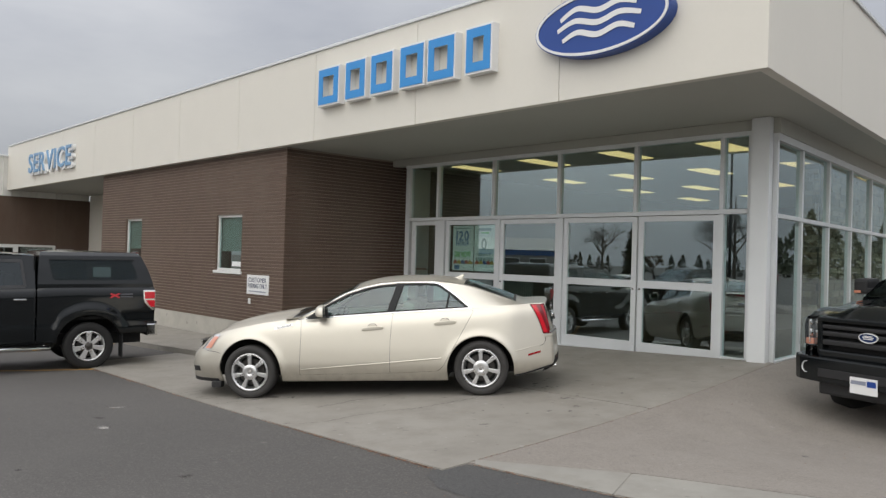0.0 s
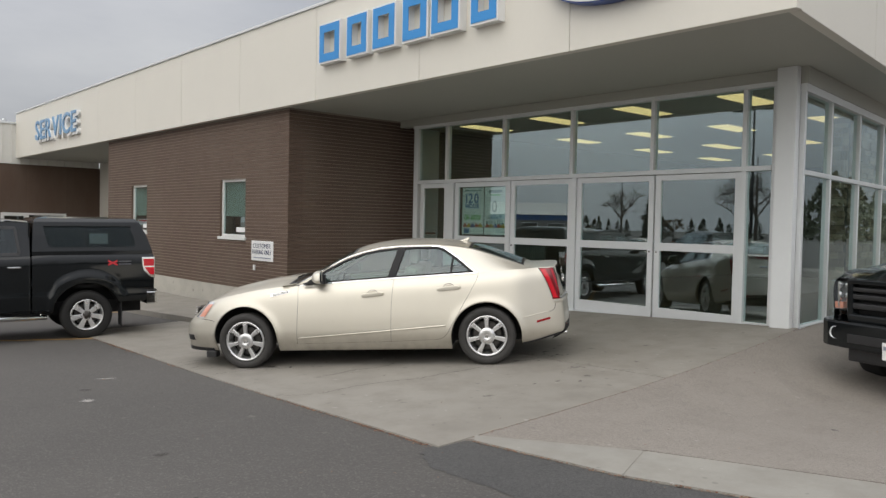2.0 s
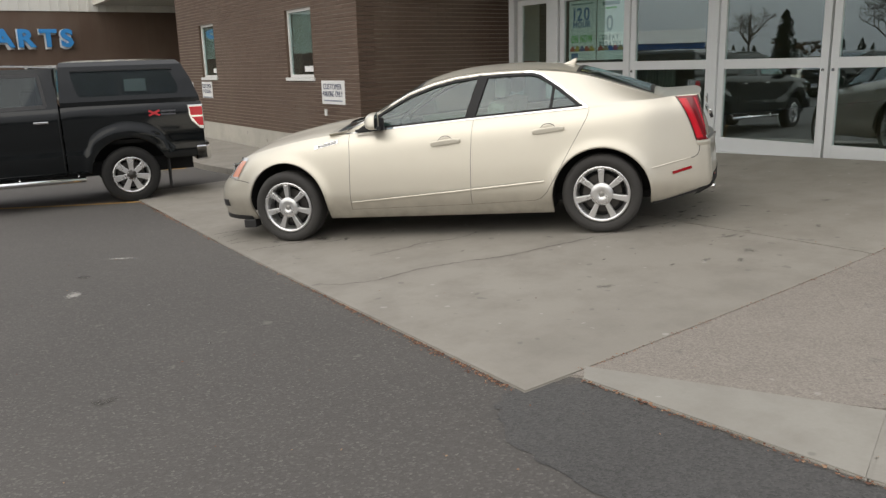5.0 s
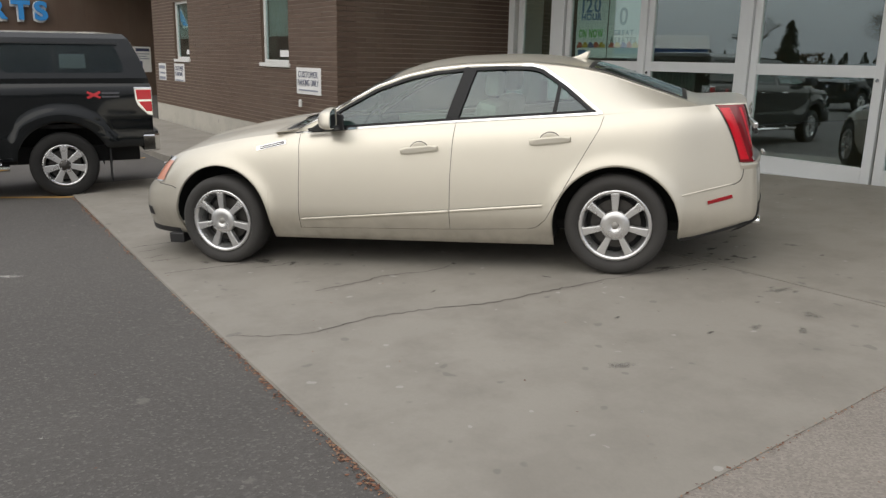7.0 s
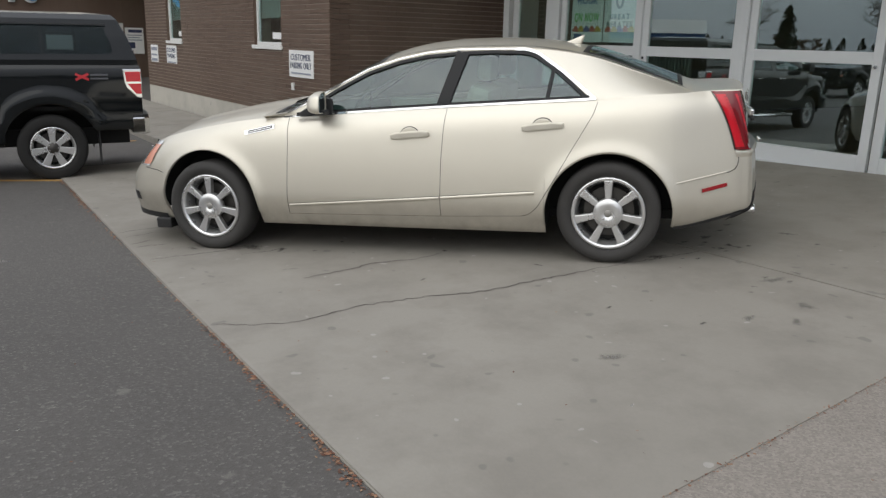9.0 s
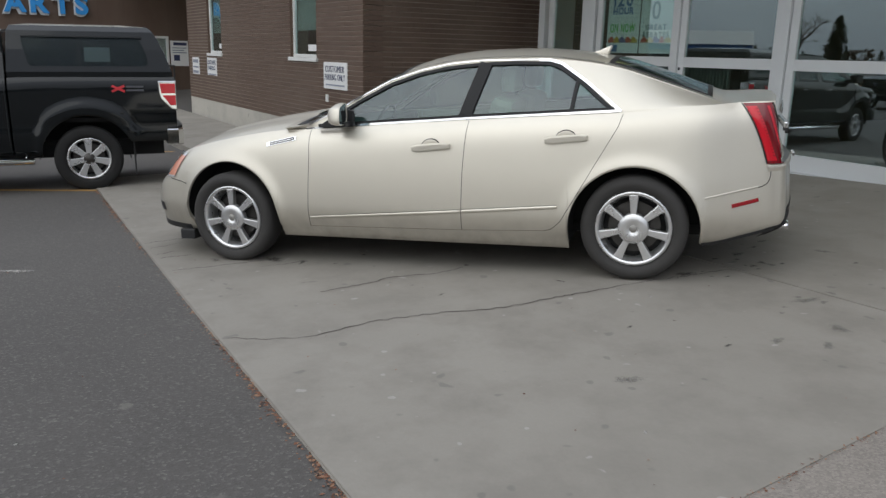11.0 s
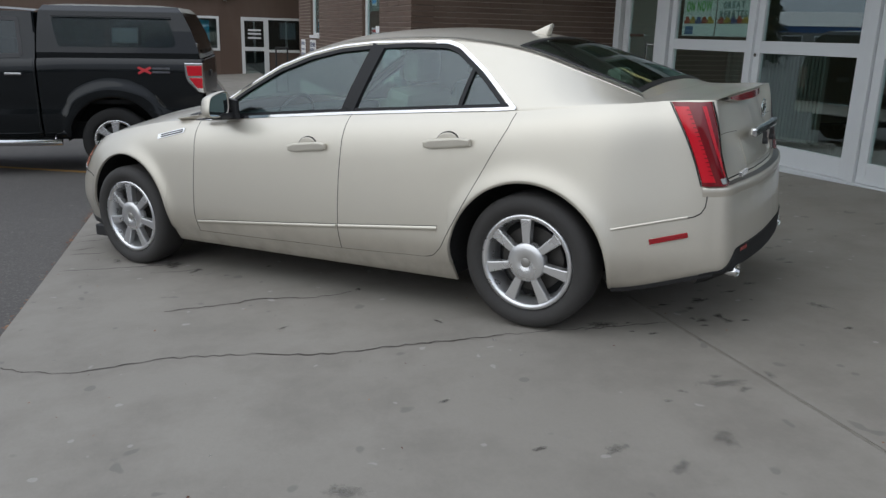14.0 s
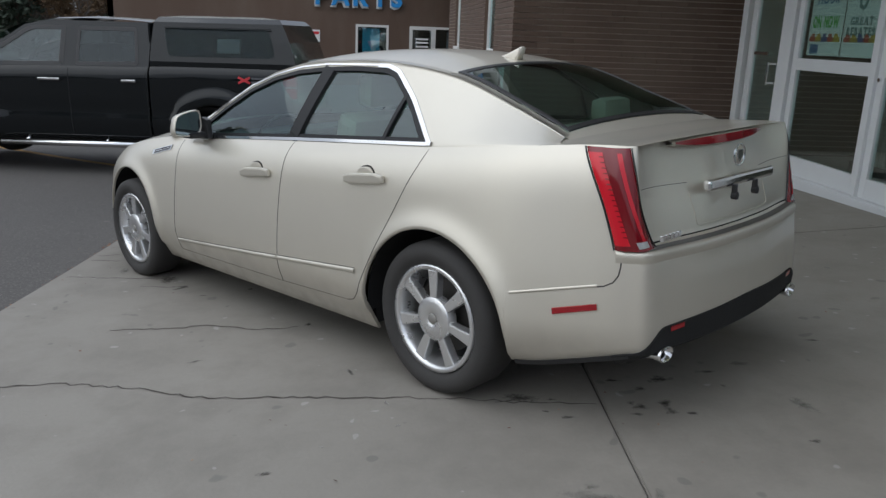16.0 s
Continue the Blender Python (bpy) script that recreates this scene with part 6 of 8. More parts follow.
# ---- pickup trucks ----
BLACK_PAINT = make_paint("black_truck_paint", (0.007, 0.0085, 0.0095), 0.0, 0.08, 0.0, 0.05, 0.25, (0.10, 0.095, 0.085))
BLACK_PAINT.node_tree.nodes["Principled BSDF"].inputs["Specular IOR Level"].default_value = 0.30
BADGE_GREY = plain("grey_badge", (0.09, 0.09, 0.10), 0.35)
TRIM_GREY = plain("dark_grey_trim", (0.055, 0.057, 0.06), 0.4)
TRUCK_GLASS = make_glass("truck_door_glass", (0.38, 0.46, 0.46), 0.08)
CANOPY_GLASS = make_glass("canopy_glass", (0.55, 0.62, 0.62), 0.012)
DARK_GLASS = make_glass("dark_truck_glass", (0.15, 0.17, 0.17), 0.05)
BADGE_NIGHT = plain("night_blue_badge", (0.012, 0.03, 0.10), 0.25)
LAMP_GLASS = make_glass("clear_lamp_glass", (0.93, 0.94, 0.94), 0.06)
TRIM_SILVER = plain("lamp_housing", (0.22, 0.22, 0.22), 0.3, 0.6)
T_HUB, T_ARCH, T_WB, T_TAIL, T_NOSE = 0.40, 0.535, 3.75, -1.26, 4.72
T_TOP = [(-1.3, 1.395), (1.0, 1.395), (1.2, 1.385), (3.0, 1.36), (3.6, 1.32), (3.9, 1.26), (4.4, 1.20), (4.75, 1.12)]


def truck_low(x):
    low = 0.60 if x < -0.4 else 0.46
    if x > T_WB + 0.3:
        low = 0.50
    for a in (0.0, T_WB):
        d = abs(x - a)
        if d < T_ARCH:
            low = max(low, T_HUB + math.sqrt(T_ARCH ** 2 - d * d))
    return low


def truck_skin(x, z, off=0.0):
    h = max(0.0, interp(x, T_TOP) - z)
    inset = 0.045 * math.exp(-(h / 0.05) ** 1.2) + 0.05 * max(0.0, (0.75 - z) / 0.3) ** 1.5
    inset += 0.16 * smoothstep(4.15, 4.75, x) ** 1.4
    inset += 0.012 * smoothstep(1.0, 0.8, z) * smoothstep(0.7, 0.8, z)
    for a in (0.0, T_WB):
        r = math.hypot(x - a, z - T_HUB)
        inset -= 0.034 * smoothstep(0.76, 0.63, r)
    return np.array([x, 0.965 - inset + off, z])


def build_pickup(label, m, canopy):
    truck = thing("pickup_truck", label, "pickup truck", m)
    xs = [T_TAIL + 0.04 * i for i in range(int((T_NOSE - T_TAIL) / 0.04) + 1)]
    for a in (0.0, T_WB):
        for s in (-1, 1):
            xs += [a + s * (T_ARCH + 0.0005), a + s * (T_ARCH - 0.0005), a + s * (T_ARCH - 0.006), a + s * (T_ARCH - 0.02)]
    xs = sorted(xs)
    NR = 22
    pts = []
    for x in xs:
        lo, hi = truck_low(x), interp(x, T_TOP)
        pts.append([tuple(truck_skin(x, lo, -0.05))] + [tuple(truck_skin(x, lo + (hi - lo) * (1 - (1 - j / NR) ** 1.4))) for j in range(NR + 1)])
    spans = (("bed_side", -9, 1.14), ("rear_door", 1.17, 2.42), ("front_door", 2.42, 3.44), ("fender", 3.44, 9))
    doors = {}
    for side in (1, -1):
        for name, a, b in spans:
            keep = [r for r in pts if a <= r[0][0] <= b]
            g = [[(p[0], side * p[1], p[2]) for p in r] for r in keep]
            bm = bmesh.new()
            grid_mesh(bm, g, side > 0)
            doors[name, side] = part(name, bm, BLACK_PAINT, truck, smooth=True)
        for name, xg in (("rear_door", 2.42), ("front_door", 3.44), ("rear_door", 1.20)):
            bm = bmesh.new()
            ribbon(bm, line([(xg, 1.35), (xg, 0.52)], 20), 0.008, truck_skin, -0.002, 0.0015, side)
            part("door_gap", bm, WELL, doors[name, side])
        for name, xh in (("rear_door", 1.46), ("front_door", 2.60)):
            y = truck_skin(xh, 1.20)[1]
            bm = bmesh.new()
            box(bm, xh - 0.11, xh + 0.11, side * (y + 0.035) - 0.012, side * (y + 0.035) + 0.012, 1.195, 1.225, 0.008)
            for e in (-0.09, 0.09):
                box(bm, xh + e - 0.012, xh + e + 0.012, min(side * y, side * (y + 0.035)), max(side * y, side * (y + 0.035)), 1.20, 1.22)
            part("handle", bm, CHROME, doors[name, side], "chrome door handle")
        # side glass
        wy = lambda z: 0.915 - 0.20 * (z - 1.36) / 0.56
        holes = {"rear_door": [(1.36, 1.42), (2.30, 1.40), (2.30, 1.84), (1.42, 1.84)], "front_door": [(2.50, 1.40), (3.36, 1.38), (2.88, 1.80), (2.80, 1.84), (2.50, 1.84)]}
        bm = bmesh.new()
        cols = [1.18 + 0.03 * i for i in range(78)]
        rows = []
        for x in cols:
            ztop = min(1.93, 1.93 - 0.06 * smoothstep(2.6, 2.95, x)) if x < 2.9 else 1.36 + (3.48 - x) / (3.48 - 2.9) * 0.51
            zb = interp(x, T_TOP) - 0.03
            rows.append([(x, side * wy(zb + (max(ztop, zb + 0.02) - zb) * j / 18), zb + (max(ztop, zb + 0.02) - zb) * j / 18) for j in range(19)])
        grid_mesh(bm, rows, side > 0, lambda i, j: not any(inside(((rows[i][j][0] + rows[i + 1][j + 1][0]) / 2, (rows[i][j][2] + rows[i + 1][j + 1][2]) / 2), h) for h in holes.values()))
        part("cab_side", bm, BLACK_PAINT, truck, smooth=True)
        for name, h in holes.items():
            bm = bmesh.new()
            vs = [bm.verts.new((p[0] + (0.02 if p[0] > 2.3 and p[0] < 2.4 else 0), side * (wy(p[1]) - 0.004), p[1])) for p in h]
            bm.faces.new(vs)
            c = np.mean([v.co for v in vs], axis=0)
            for v in vs:
                v.co = Vector(c) + (v.co - Vector(c)) * 1.06
            part("window", bm, DARK_GLASS if name == "rear_door" else TRUCK_GLASS, doors[name, side], "tinted side glass")
            bm = bmesh.new()
            ribbon(bm, line(h + [h[0]], 80), 0.055, lambda x, z, off=0.0: np.array([x, wy(z) + off, z]), -0.003, 0.004, side)
            part("window_seal", bm, BLACK_PLASTIC, doors[name, side])
        # mirror
        bm = bmesh.new()
        box(bm, 3.18, 3.30, min(side * 0.99, side * 1.18), max(side * 0.99, side * 1.18), 1.38, 1.58, 0.04)
        box(bm, 3.20, 3.30, min(side * 0.88, side * 1.0), max(side * 0.88, side * 1.0), 1.40, 1.46, 0.01)
        mirror = part("mirror", bm, BLACK_PLASTIC, doors["front_door", side])
        part("mirror_signal", boxed(3.285, 3.306, min(side * 1.08, side * 1.17), max(side * 1.08, side * 1.17), 1.395, 1.43, 0.006), AMBER_LENS, mirror)
        # tail lamp with bright surround
        bm = bmesh.new()
        prism(bm, [(-0.985, 1.35), (-1.275, 1.35), (-1.275, 0.985), (-1.19, 1.0), (-1.03, 1.12), (-1.0, 1.19)], side * 0.78, side * 0.972, "y", 0.012)
        lamp = part("tail_lamp", bm, CHROME, truck, "red tail lamp in a chrome surround")
        for z0, z1, f in ((1.195, 1.318, 0.0), (1.045, 1.172, 0.05)):
            bm = bmesh.new()
            prism(bm, [(-1.020 - f * 0.6, z1), (-1.262, z1), (-1.262, z0), (-1.035 - f * 2.8, z0)], side * 0.80, side * 0.978, "y", 0.008)
            part("lens", bm, RED_BRIGHT, lamp, "red lens")
        # headlamp
        bm = bmesh.new()
        prism(bm, [(4.42, 1.16), (4.70, 1.10), (4.74, 0.84), (4.66, 0.80), (4.52, 0.95)], side * 0.60, side * 0.86, "y", 0.02)
        hl = part("headlamp", bm, LAMP_GLASS, truck, "tall clear headlamp with amber corner")
        bm = bmesh.new()
        box(bm, 4.58, 4.69, min(side * 0.70, side * 0.80), max(side * 0.70, side * 0.80), 0.845, 0.90, 0.01)
        part("turn_signal", bm, AMBER_LENS, hl)
        part("housing", boxed(4.44, 4.60, min(side * 0.61, side * 0.85), max(side * 0.61, side * 0.85), 0.86, 1.12, 0.01), TRIM_SILVER, hl)
        part("divider", boxed(4.58, 4.70, min(side * 0.735, side * 0.75), max(side * 0.735, side * 0.75), 0.86, 1.10, 0.003), CHROME, hl)
        for z in (1.06, 0.945):
            bm = bmesh.new()
            bmesh.ops.create_uvsphere(bm, u_segments=16, v_segments=10, radius=0.055, matrix=Matrix.Translation((4.62, side * 0.675, z)) @ Matrix.Diagonal((0.7, 0.9, 0.9, 1)))
            part("bulb_bowl", bm, CHROME, hl, smooth=True)
        bm = bmesh.new()
        lathe(bm, [(0.052, 4.66), (0.058, 4.748), (0.064, 4.756), (0.058, 4.756), (0.050, 4.74), (0.028, 4.728), (0.0005, 4.724)], 24, "x")
        bmesh.ops.transform(bm, matrix=Matrix.Translation((0.035, side * 0.72, 0.645)), verts=bm.verts)
        part("fog_lamp", bm, CLEAR_LENS, truck, "round fog lamp", smooth=True)
        # step bar and mud flap
        bm = bmesh.new()
        rod(bm, (0.72, side * 0.985, 0.40), (3.12, side * 0.985, 0.40), 0.040, 12)
        for x in (0.9, 1.9, 2.9):
            rod(bm, (x, side * 0.985, 0.40), (x, side * 0.80, 0.50), 0.02, 8)
        part("step_bar", bm, CHROME, truck, "bright tubular step bar", smooth=True)
        part("mud_flap", boxed(-0.56, -0.545, min(side * 0.70, side * 0.96), max(side * 0.70, side * 0.96), 0.18, 0.68), DARK_RUBBER, truck)
        # badge by the tail lamp: a red cross of strokes and grey bars
        bm = bmesh.new()
        for a in (-1, 1):
            rr = line([(-0.40 - 0.075 * a, 1.222), (-0.40 + 0.075 * a, 1.292)], 4)
            ribbon(bm, [(x, z) for x, z in rr], 0.030, truck_skin, 0.0, 0.004 + 0.001 * a, side)
        badge = part("badge", bm, INK_RED, truck, "red crossed badge")
        for z in (1.235, 1.280):
            bm = bmesh.new()
            ribbon(bm, line([(-0.49, z), (-0.76, z)], 8), 0.022, truck_skin, 0.0, 0.004, side)
            part("badge_bar", bm, BADGE_GREY, badge)
        for a in (0.0, T_WB):
            bm = bmesh.new()
            rows = [[(a + (T_ARCH + 0.02) * math.cos(math.pi * k / 24), side * yy, T_HUB + (T_ARCH + 0.02) * math.sin(math.pi * k / 24)) for yy in (0.93, 0.8, 0.5)] for k in range(25)]
            grid_mesh(bm, rows, side > 0)
            bmesh.ops.contextual_create(bm, geom=[v for v in bm.verts if abs(abs(v.co.y) - 0.5) < 1e-4])
            part("wheel_well", bm, WELL, truck)
            build_wheel(truck, Matrix.Translation((a, side * 0.83, T_HUB)) @ Matrix.Rotation(0 if side > 0 else math.pi, 4, "Z"), 0.40, 0.248, 0.25, 7, ALLOY, 0.038, tyre_mat=TYRE_DARK)
    # roof, screens, bonnet
    bm = bmesh.new()
    rows = []
    for i in range(30):
        x = 1.18 + 1.74 * i / 29
        z = 1.93 - 0.06 * smoothstep(2.6, 2.95, x) + 0.035 * math.sin(math.pi * i / 29)
        rows.append([(x, 0.715 * (-1 + 2 * k / 16), z - 0.0 + 0.03 * (1 - abs(-1 + 2 * k / 16) ** 3)) for k in range(17)])
    grid_mesh(bm, rows, False)
    part("roof", bm, BLACK_PAINT, truck, smooth=True)
    bm = bmesh.new()
    grid_mesh(bm, [[(x, y * (0.715 + 0.17 * t), 1.89 - 0.52 * t) for y in (-1, -0.5, 0, 0.5, 1)] for x, t in ((2.92, 0), (3.2, 0.5), (3.50, 1))], False)
    part("windscreen", bm, CAR_GLASS, truck, "windscreen glass")
    part("cab_back", boxed(1.17, 1.20, -0.80, 0.80, 0.6, 1.92), BLACK_PAINT, truck)
    bm = bmesh.new()
    rows = []
    for i in range(24):
        x = 3.40 + (4.66 - 3.40) * i / 23
        t = truck_skin(x, interp(x, T_TOP))
        rows.append([(x + 0.05 * (1 - abs(s) ** 2) * smoothstep(4.4, 4.66, x), t[1] * s, t[2] + 0.05 * (1 - abs(s) ** 3) * smoothstep(4.75, 4.3, x) + 0.02 * smoothstep(0.62, 0.52, abs(s)) * smoothstep(4.7, 4.4, x)) for s in [-1 + 2 * k / 20 for k in range(21)]])
    grid_mesh(bm, rows, False)
    part("bonnet", bm, BLACK_PAINT, truck, smooth=True)
    # grille
    part("grille_back", boxed(4.58, 4.64, -0.62, 0.62, 0.78, 1.12), WELL, truck)
    bm = bmesh.new()
    for x0, x1, y0, y1, z0, z1 in ((4.62, 4.75, -0.60, 0.60, 1.09, 1.15), (4.62, 4.75, -0.60, 0.60, 0.76, 0.82), (4.62, 4.74, -0.62, -0.55, 0.78, 1.13), (4.62, 4.74, 0.55, 0.62, 0.78, 1.13)):
        box(bm, x0, x1, y0, y1, z0, z1, 0.015)
    grille = part("grille_frame", bm, BLACK_PAINT, truck)
    for z in (0.86, 0.935, 1.01):
        part("grille_bar", boxed(4.66, 4.735, -0.56, 0.56, z, z + 0.045, 0.012), BLACK_PLASTIC, grille)
    bm = oval(0.105, 0.043, 0.0, 0.02, 36)
    bmesh.ops.transform(bm, matrix=Matrix.Translation((4.735, 0, 0.958)) @ Matrix.Rotation(math.pi / 2, 4, "Z"), verts=bm.verts)
    b1 = part("badge", bm, BADGE_NIGHT, grille, "small blue oval badge")
    bm = oval(0.108, 0.046, 0.004, 0.024, 36, 0.008)
    bmesh.ops.transform(bm, matrix=Matrix.Translation((4.735, 0, 0.958)) @ Matrix.Rotation(math.pi / 2, 4, "Z"), verts=bm.verts)
    part("badge_rim", bm, EDGE_WHITE, b1, "white rim and strokes")
    bm = bmesh.new()
    for y, z, w, h in ((0.0, 0.018, 0.13, 0.010), (0.0, 0.0, 0.16, 0.010), (0.0, -0.018, 0.13, 0.010)):
        box(bm, 4.754, 4.759, 0.8 * (y - w / 2), 0.8 * (y + w / 2), 0.958 + 0.75 * (z - h / 2), 0.958 + 0.75 * (z + h / 2))
    part("mark", bm, EDGE_WHITE, b1, "pale strokes")
    bm = bmesh.new()
    prism(bm, [(-0.975, 4.40), (-0.975, 4.54), (-0.955, 4.64), (-0.91, 4.72), (-0.82, 4.77), (-0.66, 4.80), (-0.3, 4.82), (0.3, 4.82), (0.66, 4.80), (0.82, 4.77), (0.91, 4.72), (0.955, 4.64), (0.975, 4.54), (0.975, 4.40), (0.80, 4.40), (0.72, 4.60), (-0.72, 4.60), (-0.80, 4.40)], 0.50, 0.76, "z", 0.02)
    for v in bm.verts:
        v.co.x, v.co.y = v.co.y, v.co.x
    bmesh.ops.recalc_face_normals(bm, faces=bm.faces)
    fb = part("front_bumper", bm, BLACK_PAINT, truck)
    part("air_dam", boxed(4.40, 4.72, -0.62, 0.62, 0.36, 0.52, 0.03), BLACK_PLASTIC, fb)
    part("bumper_inset", boxed(4.815, 4.828, -0.55, 0.55, 0.56, 0.66, 0.006), BLACK_PLASTIC, fb)
    plate = part("number_plate", boxed(4.83, 4.838, -0.155, 0.155, 0.46, 0.625, 0.003), WHITE_SIGN, fb, "white dealer plate with a blue bar")
    part("plate_bar", boxed(4.838, 4.841, -0.14, 0.03, 0.54, 0.585), INK_GREY, plate)
    part("plate_oval", boxed(4.838, 4.841, 0.04, 0.14, 0.53, 0.595, 0.001), BADGE_BLUE, plate)
    # tail
    tg = part("tailgate", boxed(T_TAIL - 0.015, T_TAIL + 0.03, -0.78, 0.78, 0.66, 1.39, 0.012), BLACK_PAINT, truck)
    part("handle", boxed(T_TAIL - 0.03, T_TAIL - 0.012, -0.12, 0.12, 1.14, 1.22, 0.006), BLACK_PLASTIC, tg)
    bm = bmesh.new()
    prism(bm, [(-1.09, -0.985), (-1.27, -0.98), (-1.34, -0.90), (-1.37, -0.6), (-1.37, 0.6), (-1.34, 0.90), (-1.27, 0.98), (-1.09, 0.985)], 0.54, 0.755, "z", 0.02)
    rb_part = part("rear_bumper", bm, CHROME, truck, "chrome rear bumper")
    bm = bmesh.new()
    prism(bm, [(-1.10, -0.965), (-1.26, -0.96), (-1.33, -0.88), (-1.355, -0.6), (-1.355, 0.6), (-1.33, 0.88), (-1.26, 0.96), (-1.10, 0.965)], 0.757, 0.785, "z", 0.01)
    part("bumper_pad", bm, BLACK_PLASTIC, rb_part, "black step pad")
    bm = bmesh.new()
    box(bm, 0.56, 3.2, -0.86, 0.86, 0.42, 0.50)
    box(bm, -1.05, 4.3, -0.66, 0.66, 0.40, 0.60)
    part("underbody", bm, WELL, truck)
    part("bed_floor", boxed(-1.2, 1.12, -0.88, 0.88, 0.85, 0.90), WELL, truck)
    for y in (-0.42, 0.42):
        bm = bmesh.new()
        box(bm, 1.5, 1.72, y - 0.26, y + 0.26, 0.8, 1.62, 0.05)
        part("seat", bm, TRIM_GREY, truck)
        part("seat", boxed(2.35, 2.55, y - 0.25, y + 0.25, 0.8, 1.64, 0.05), TRIM_GREY, truck)
    if canopy:
        cap = new("canopy")
        cap.parent = truck
        cap["label"] = "black fibreglass bed canopy with side windows"
        lo = [(1.13, 0.90), (-1.24, 0.90)]
        bm = bmesh.new()
        ringz = [(1.40, 1.13, -1.24, 0.925), (1.46, 1.13, -1.23, 0.925), (1.72, 1.10, -1.12, 0.86), (1.94, 1.06, -0.98, 0.79), (2.00, 1.00, -0.90, 0.70), (2.025, 0.6, -0.5, 0.4)]
        rows = []
        for z, xa, xb, w in ringz:
            r = []
            for k in range(9):
                r.append((xb + (xa - xb) * k / 8, -w, z))
            for k in range(9):
                r.append((xa, -w + 2 * w * k / 8, z))
            for k in range(9):
                r.append((xa + (xb - xa) * k / 8, w, z))
            for k in range(9):
                r.append((xb, w - 2 * w * k / 8, z))
            rows.append(r + r[:1])
        grid_mesh(bm, rows, False)
        bm.faces.new([bm.verts.new(p) for p in rows[-1][:-1]])
        bmesh.ops.remove_doubles(bm, verts=bm.verts, dist=0.001)
        bmesh.ops.recalc_face_normals(bm, faces=bm.faces)
        part("shell", bm, BLACK_PAINT, cap, smooth=False)
        for side in (1, -1):
            cy = lambda z: 0.925 - 0.065 * (z - 1.46) / 0.26 + 0.004 if z < 1.72 else 0.86 - 0.07 * (z - 1.72) / 0.22 + 0.004
            for xa, xb, lab in ((0.78, 0.02, "dark"), (0.0, -0.86, "dark")):
                bm = bmesh.new()
                g = [[(x, side * (cy(z) + 0.005), z) for z in (1.53, 1.56, 1.64, 1.76, 1.84, 1.87)] for x in (xa, xa * 0.7 + xb * 0.3, xa * 0.3 + xb * 0.7, xb)]
                if xa > 0.5:
                    g[0] = [(x - (0.20, 0.14, 0.10, 0.04, 0.02, 0.07)[k], y, z) for k, (x, y, z) in enumerate(g[0])]
                else:
                    g[-1] = [(x + (0.06, 0.0, 0.01, 0.06, 0.11, 0.17)[k], y, z) for k, (x, y, z) in enumerate(g[-1])]
                grid_mesh(bm, g, side > 0)
                part("window", bm, CANOPY_GLASS, cap, "dark sliding canopy window")
            bm = bmesh.new()
            box(bm, 0.76, -0.80, side * (cy(1.80) + 0.006) - 0.006, side * (cy(1.80) + 0.006) + 0.006, 1.872, 1.884)
            part("drip_strip", bm, BLACK_PLASTIC, cap)
            bm = bmesh.new()
            for off in (0.0005, 0.002):
                grid_mesh(bm, [[(x, side * (cy(z) + off), z) for z in (1.58, 1.66, 1.72, 1.75)] for x in (-0.05, -0.34)], side > 0)
            part("window_card", bm, plain("pale_grey_card", (0.16, 0.18, 0.18), 0.8), cap, "pale card behind the window")
        part("hatch", boxed(-1.235, -1.22, -0.6, 0.6, 1.45, 1.50), DARK_GLASS, cap)
        bm = bmesh.new()
        rod(bm, (-1.16, 0.80, 1.56), (-1.20, 0.82, 1.56), 0.02, 8)
        part("hatch_latch", bm, CHROME, cap)
    # true lengths of tail, bed and cab
    knots = [(-1.9, -1.68), (-1.5, -1.30), (-1.26, -1.07), (-0.5, -0.5), (0.5, 0.5), (1.17, 0.83), (2.42, 1.87), (3.10, 2.75), (3.26, 3.26), (6, 6)]
    ka, kb = [k[0] for k in knots], [k[1] for k in knots]
    za, zb = [0.0, 0.46, 0.545, 0.645, 0.76, 0.958, 1.12, 1.25, 1.5], [0.0, 0.44, 0.545, 0.63, 0.77, 1.035, 1.19, 1.29, 1.5]
    for ob in truck.children_recursive:
        if ob.type == "MESH" and not any(w in o.name for o in (ob, ob.parent, ob.parent.parent or ob) for w in ("wheel",)):
            for v in ob.data.vertices:
                v.co.x = float(np.interp(v.co.x, ka, kb))
                nose = smoothstep(3.4, 4.3, v.co.x)
                v.co.z += nose * (float(np.interp(v.co.z, za, zb)) - v.co.z)
    return truck


def on_ground(x, y, heading, lift=0.0):
    """A pose that stands square on the sloping yard."""
    a = radians(heading)
    h = Vector((math.cos(a), math.sin(a), 0))
    sx, sy = (0.0356, 0.0421) if -16 < x < 4 and -4 < y < 14 else (0.0, 0.0)
    up = Vector((-sx, -sy, 1)).normalized()
    f = (h - up * h.dot(up)).normalized()
    l = up.cross(f)
    m = Matrix.Identity(4)
    for i in range(3):
        m[i][0], m[i][1], m[i][2] = f[i], l[i], up[i]
    m[0][3], m[1][3], m[2][3] = x, y, gz(x, y) + lift
    return m


def standing(x, y, z, heading, pitch, scale):
    return pose(x, y, z, 0, -pitch, heading) @ Matrix.Scale(scale, 4)


truck_a = build_pickup("black pickup truck with a canopy parked beside the brick wing", standing(-13.60, 4.51, -0.583, -97.4, -0.64, 0.945), True)
truck_b = build_pickup("black pickup truck with a white dealer plate at the corner", standing(-1.272, 13.22, -0.127, -105.0, -2.44, 0.981), False)

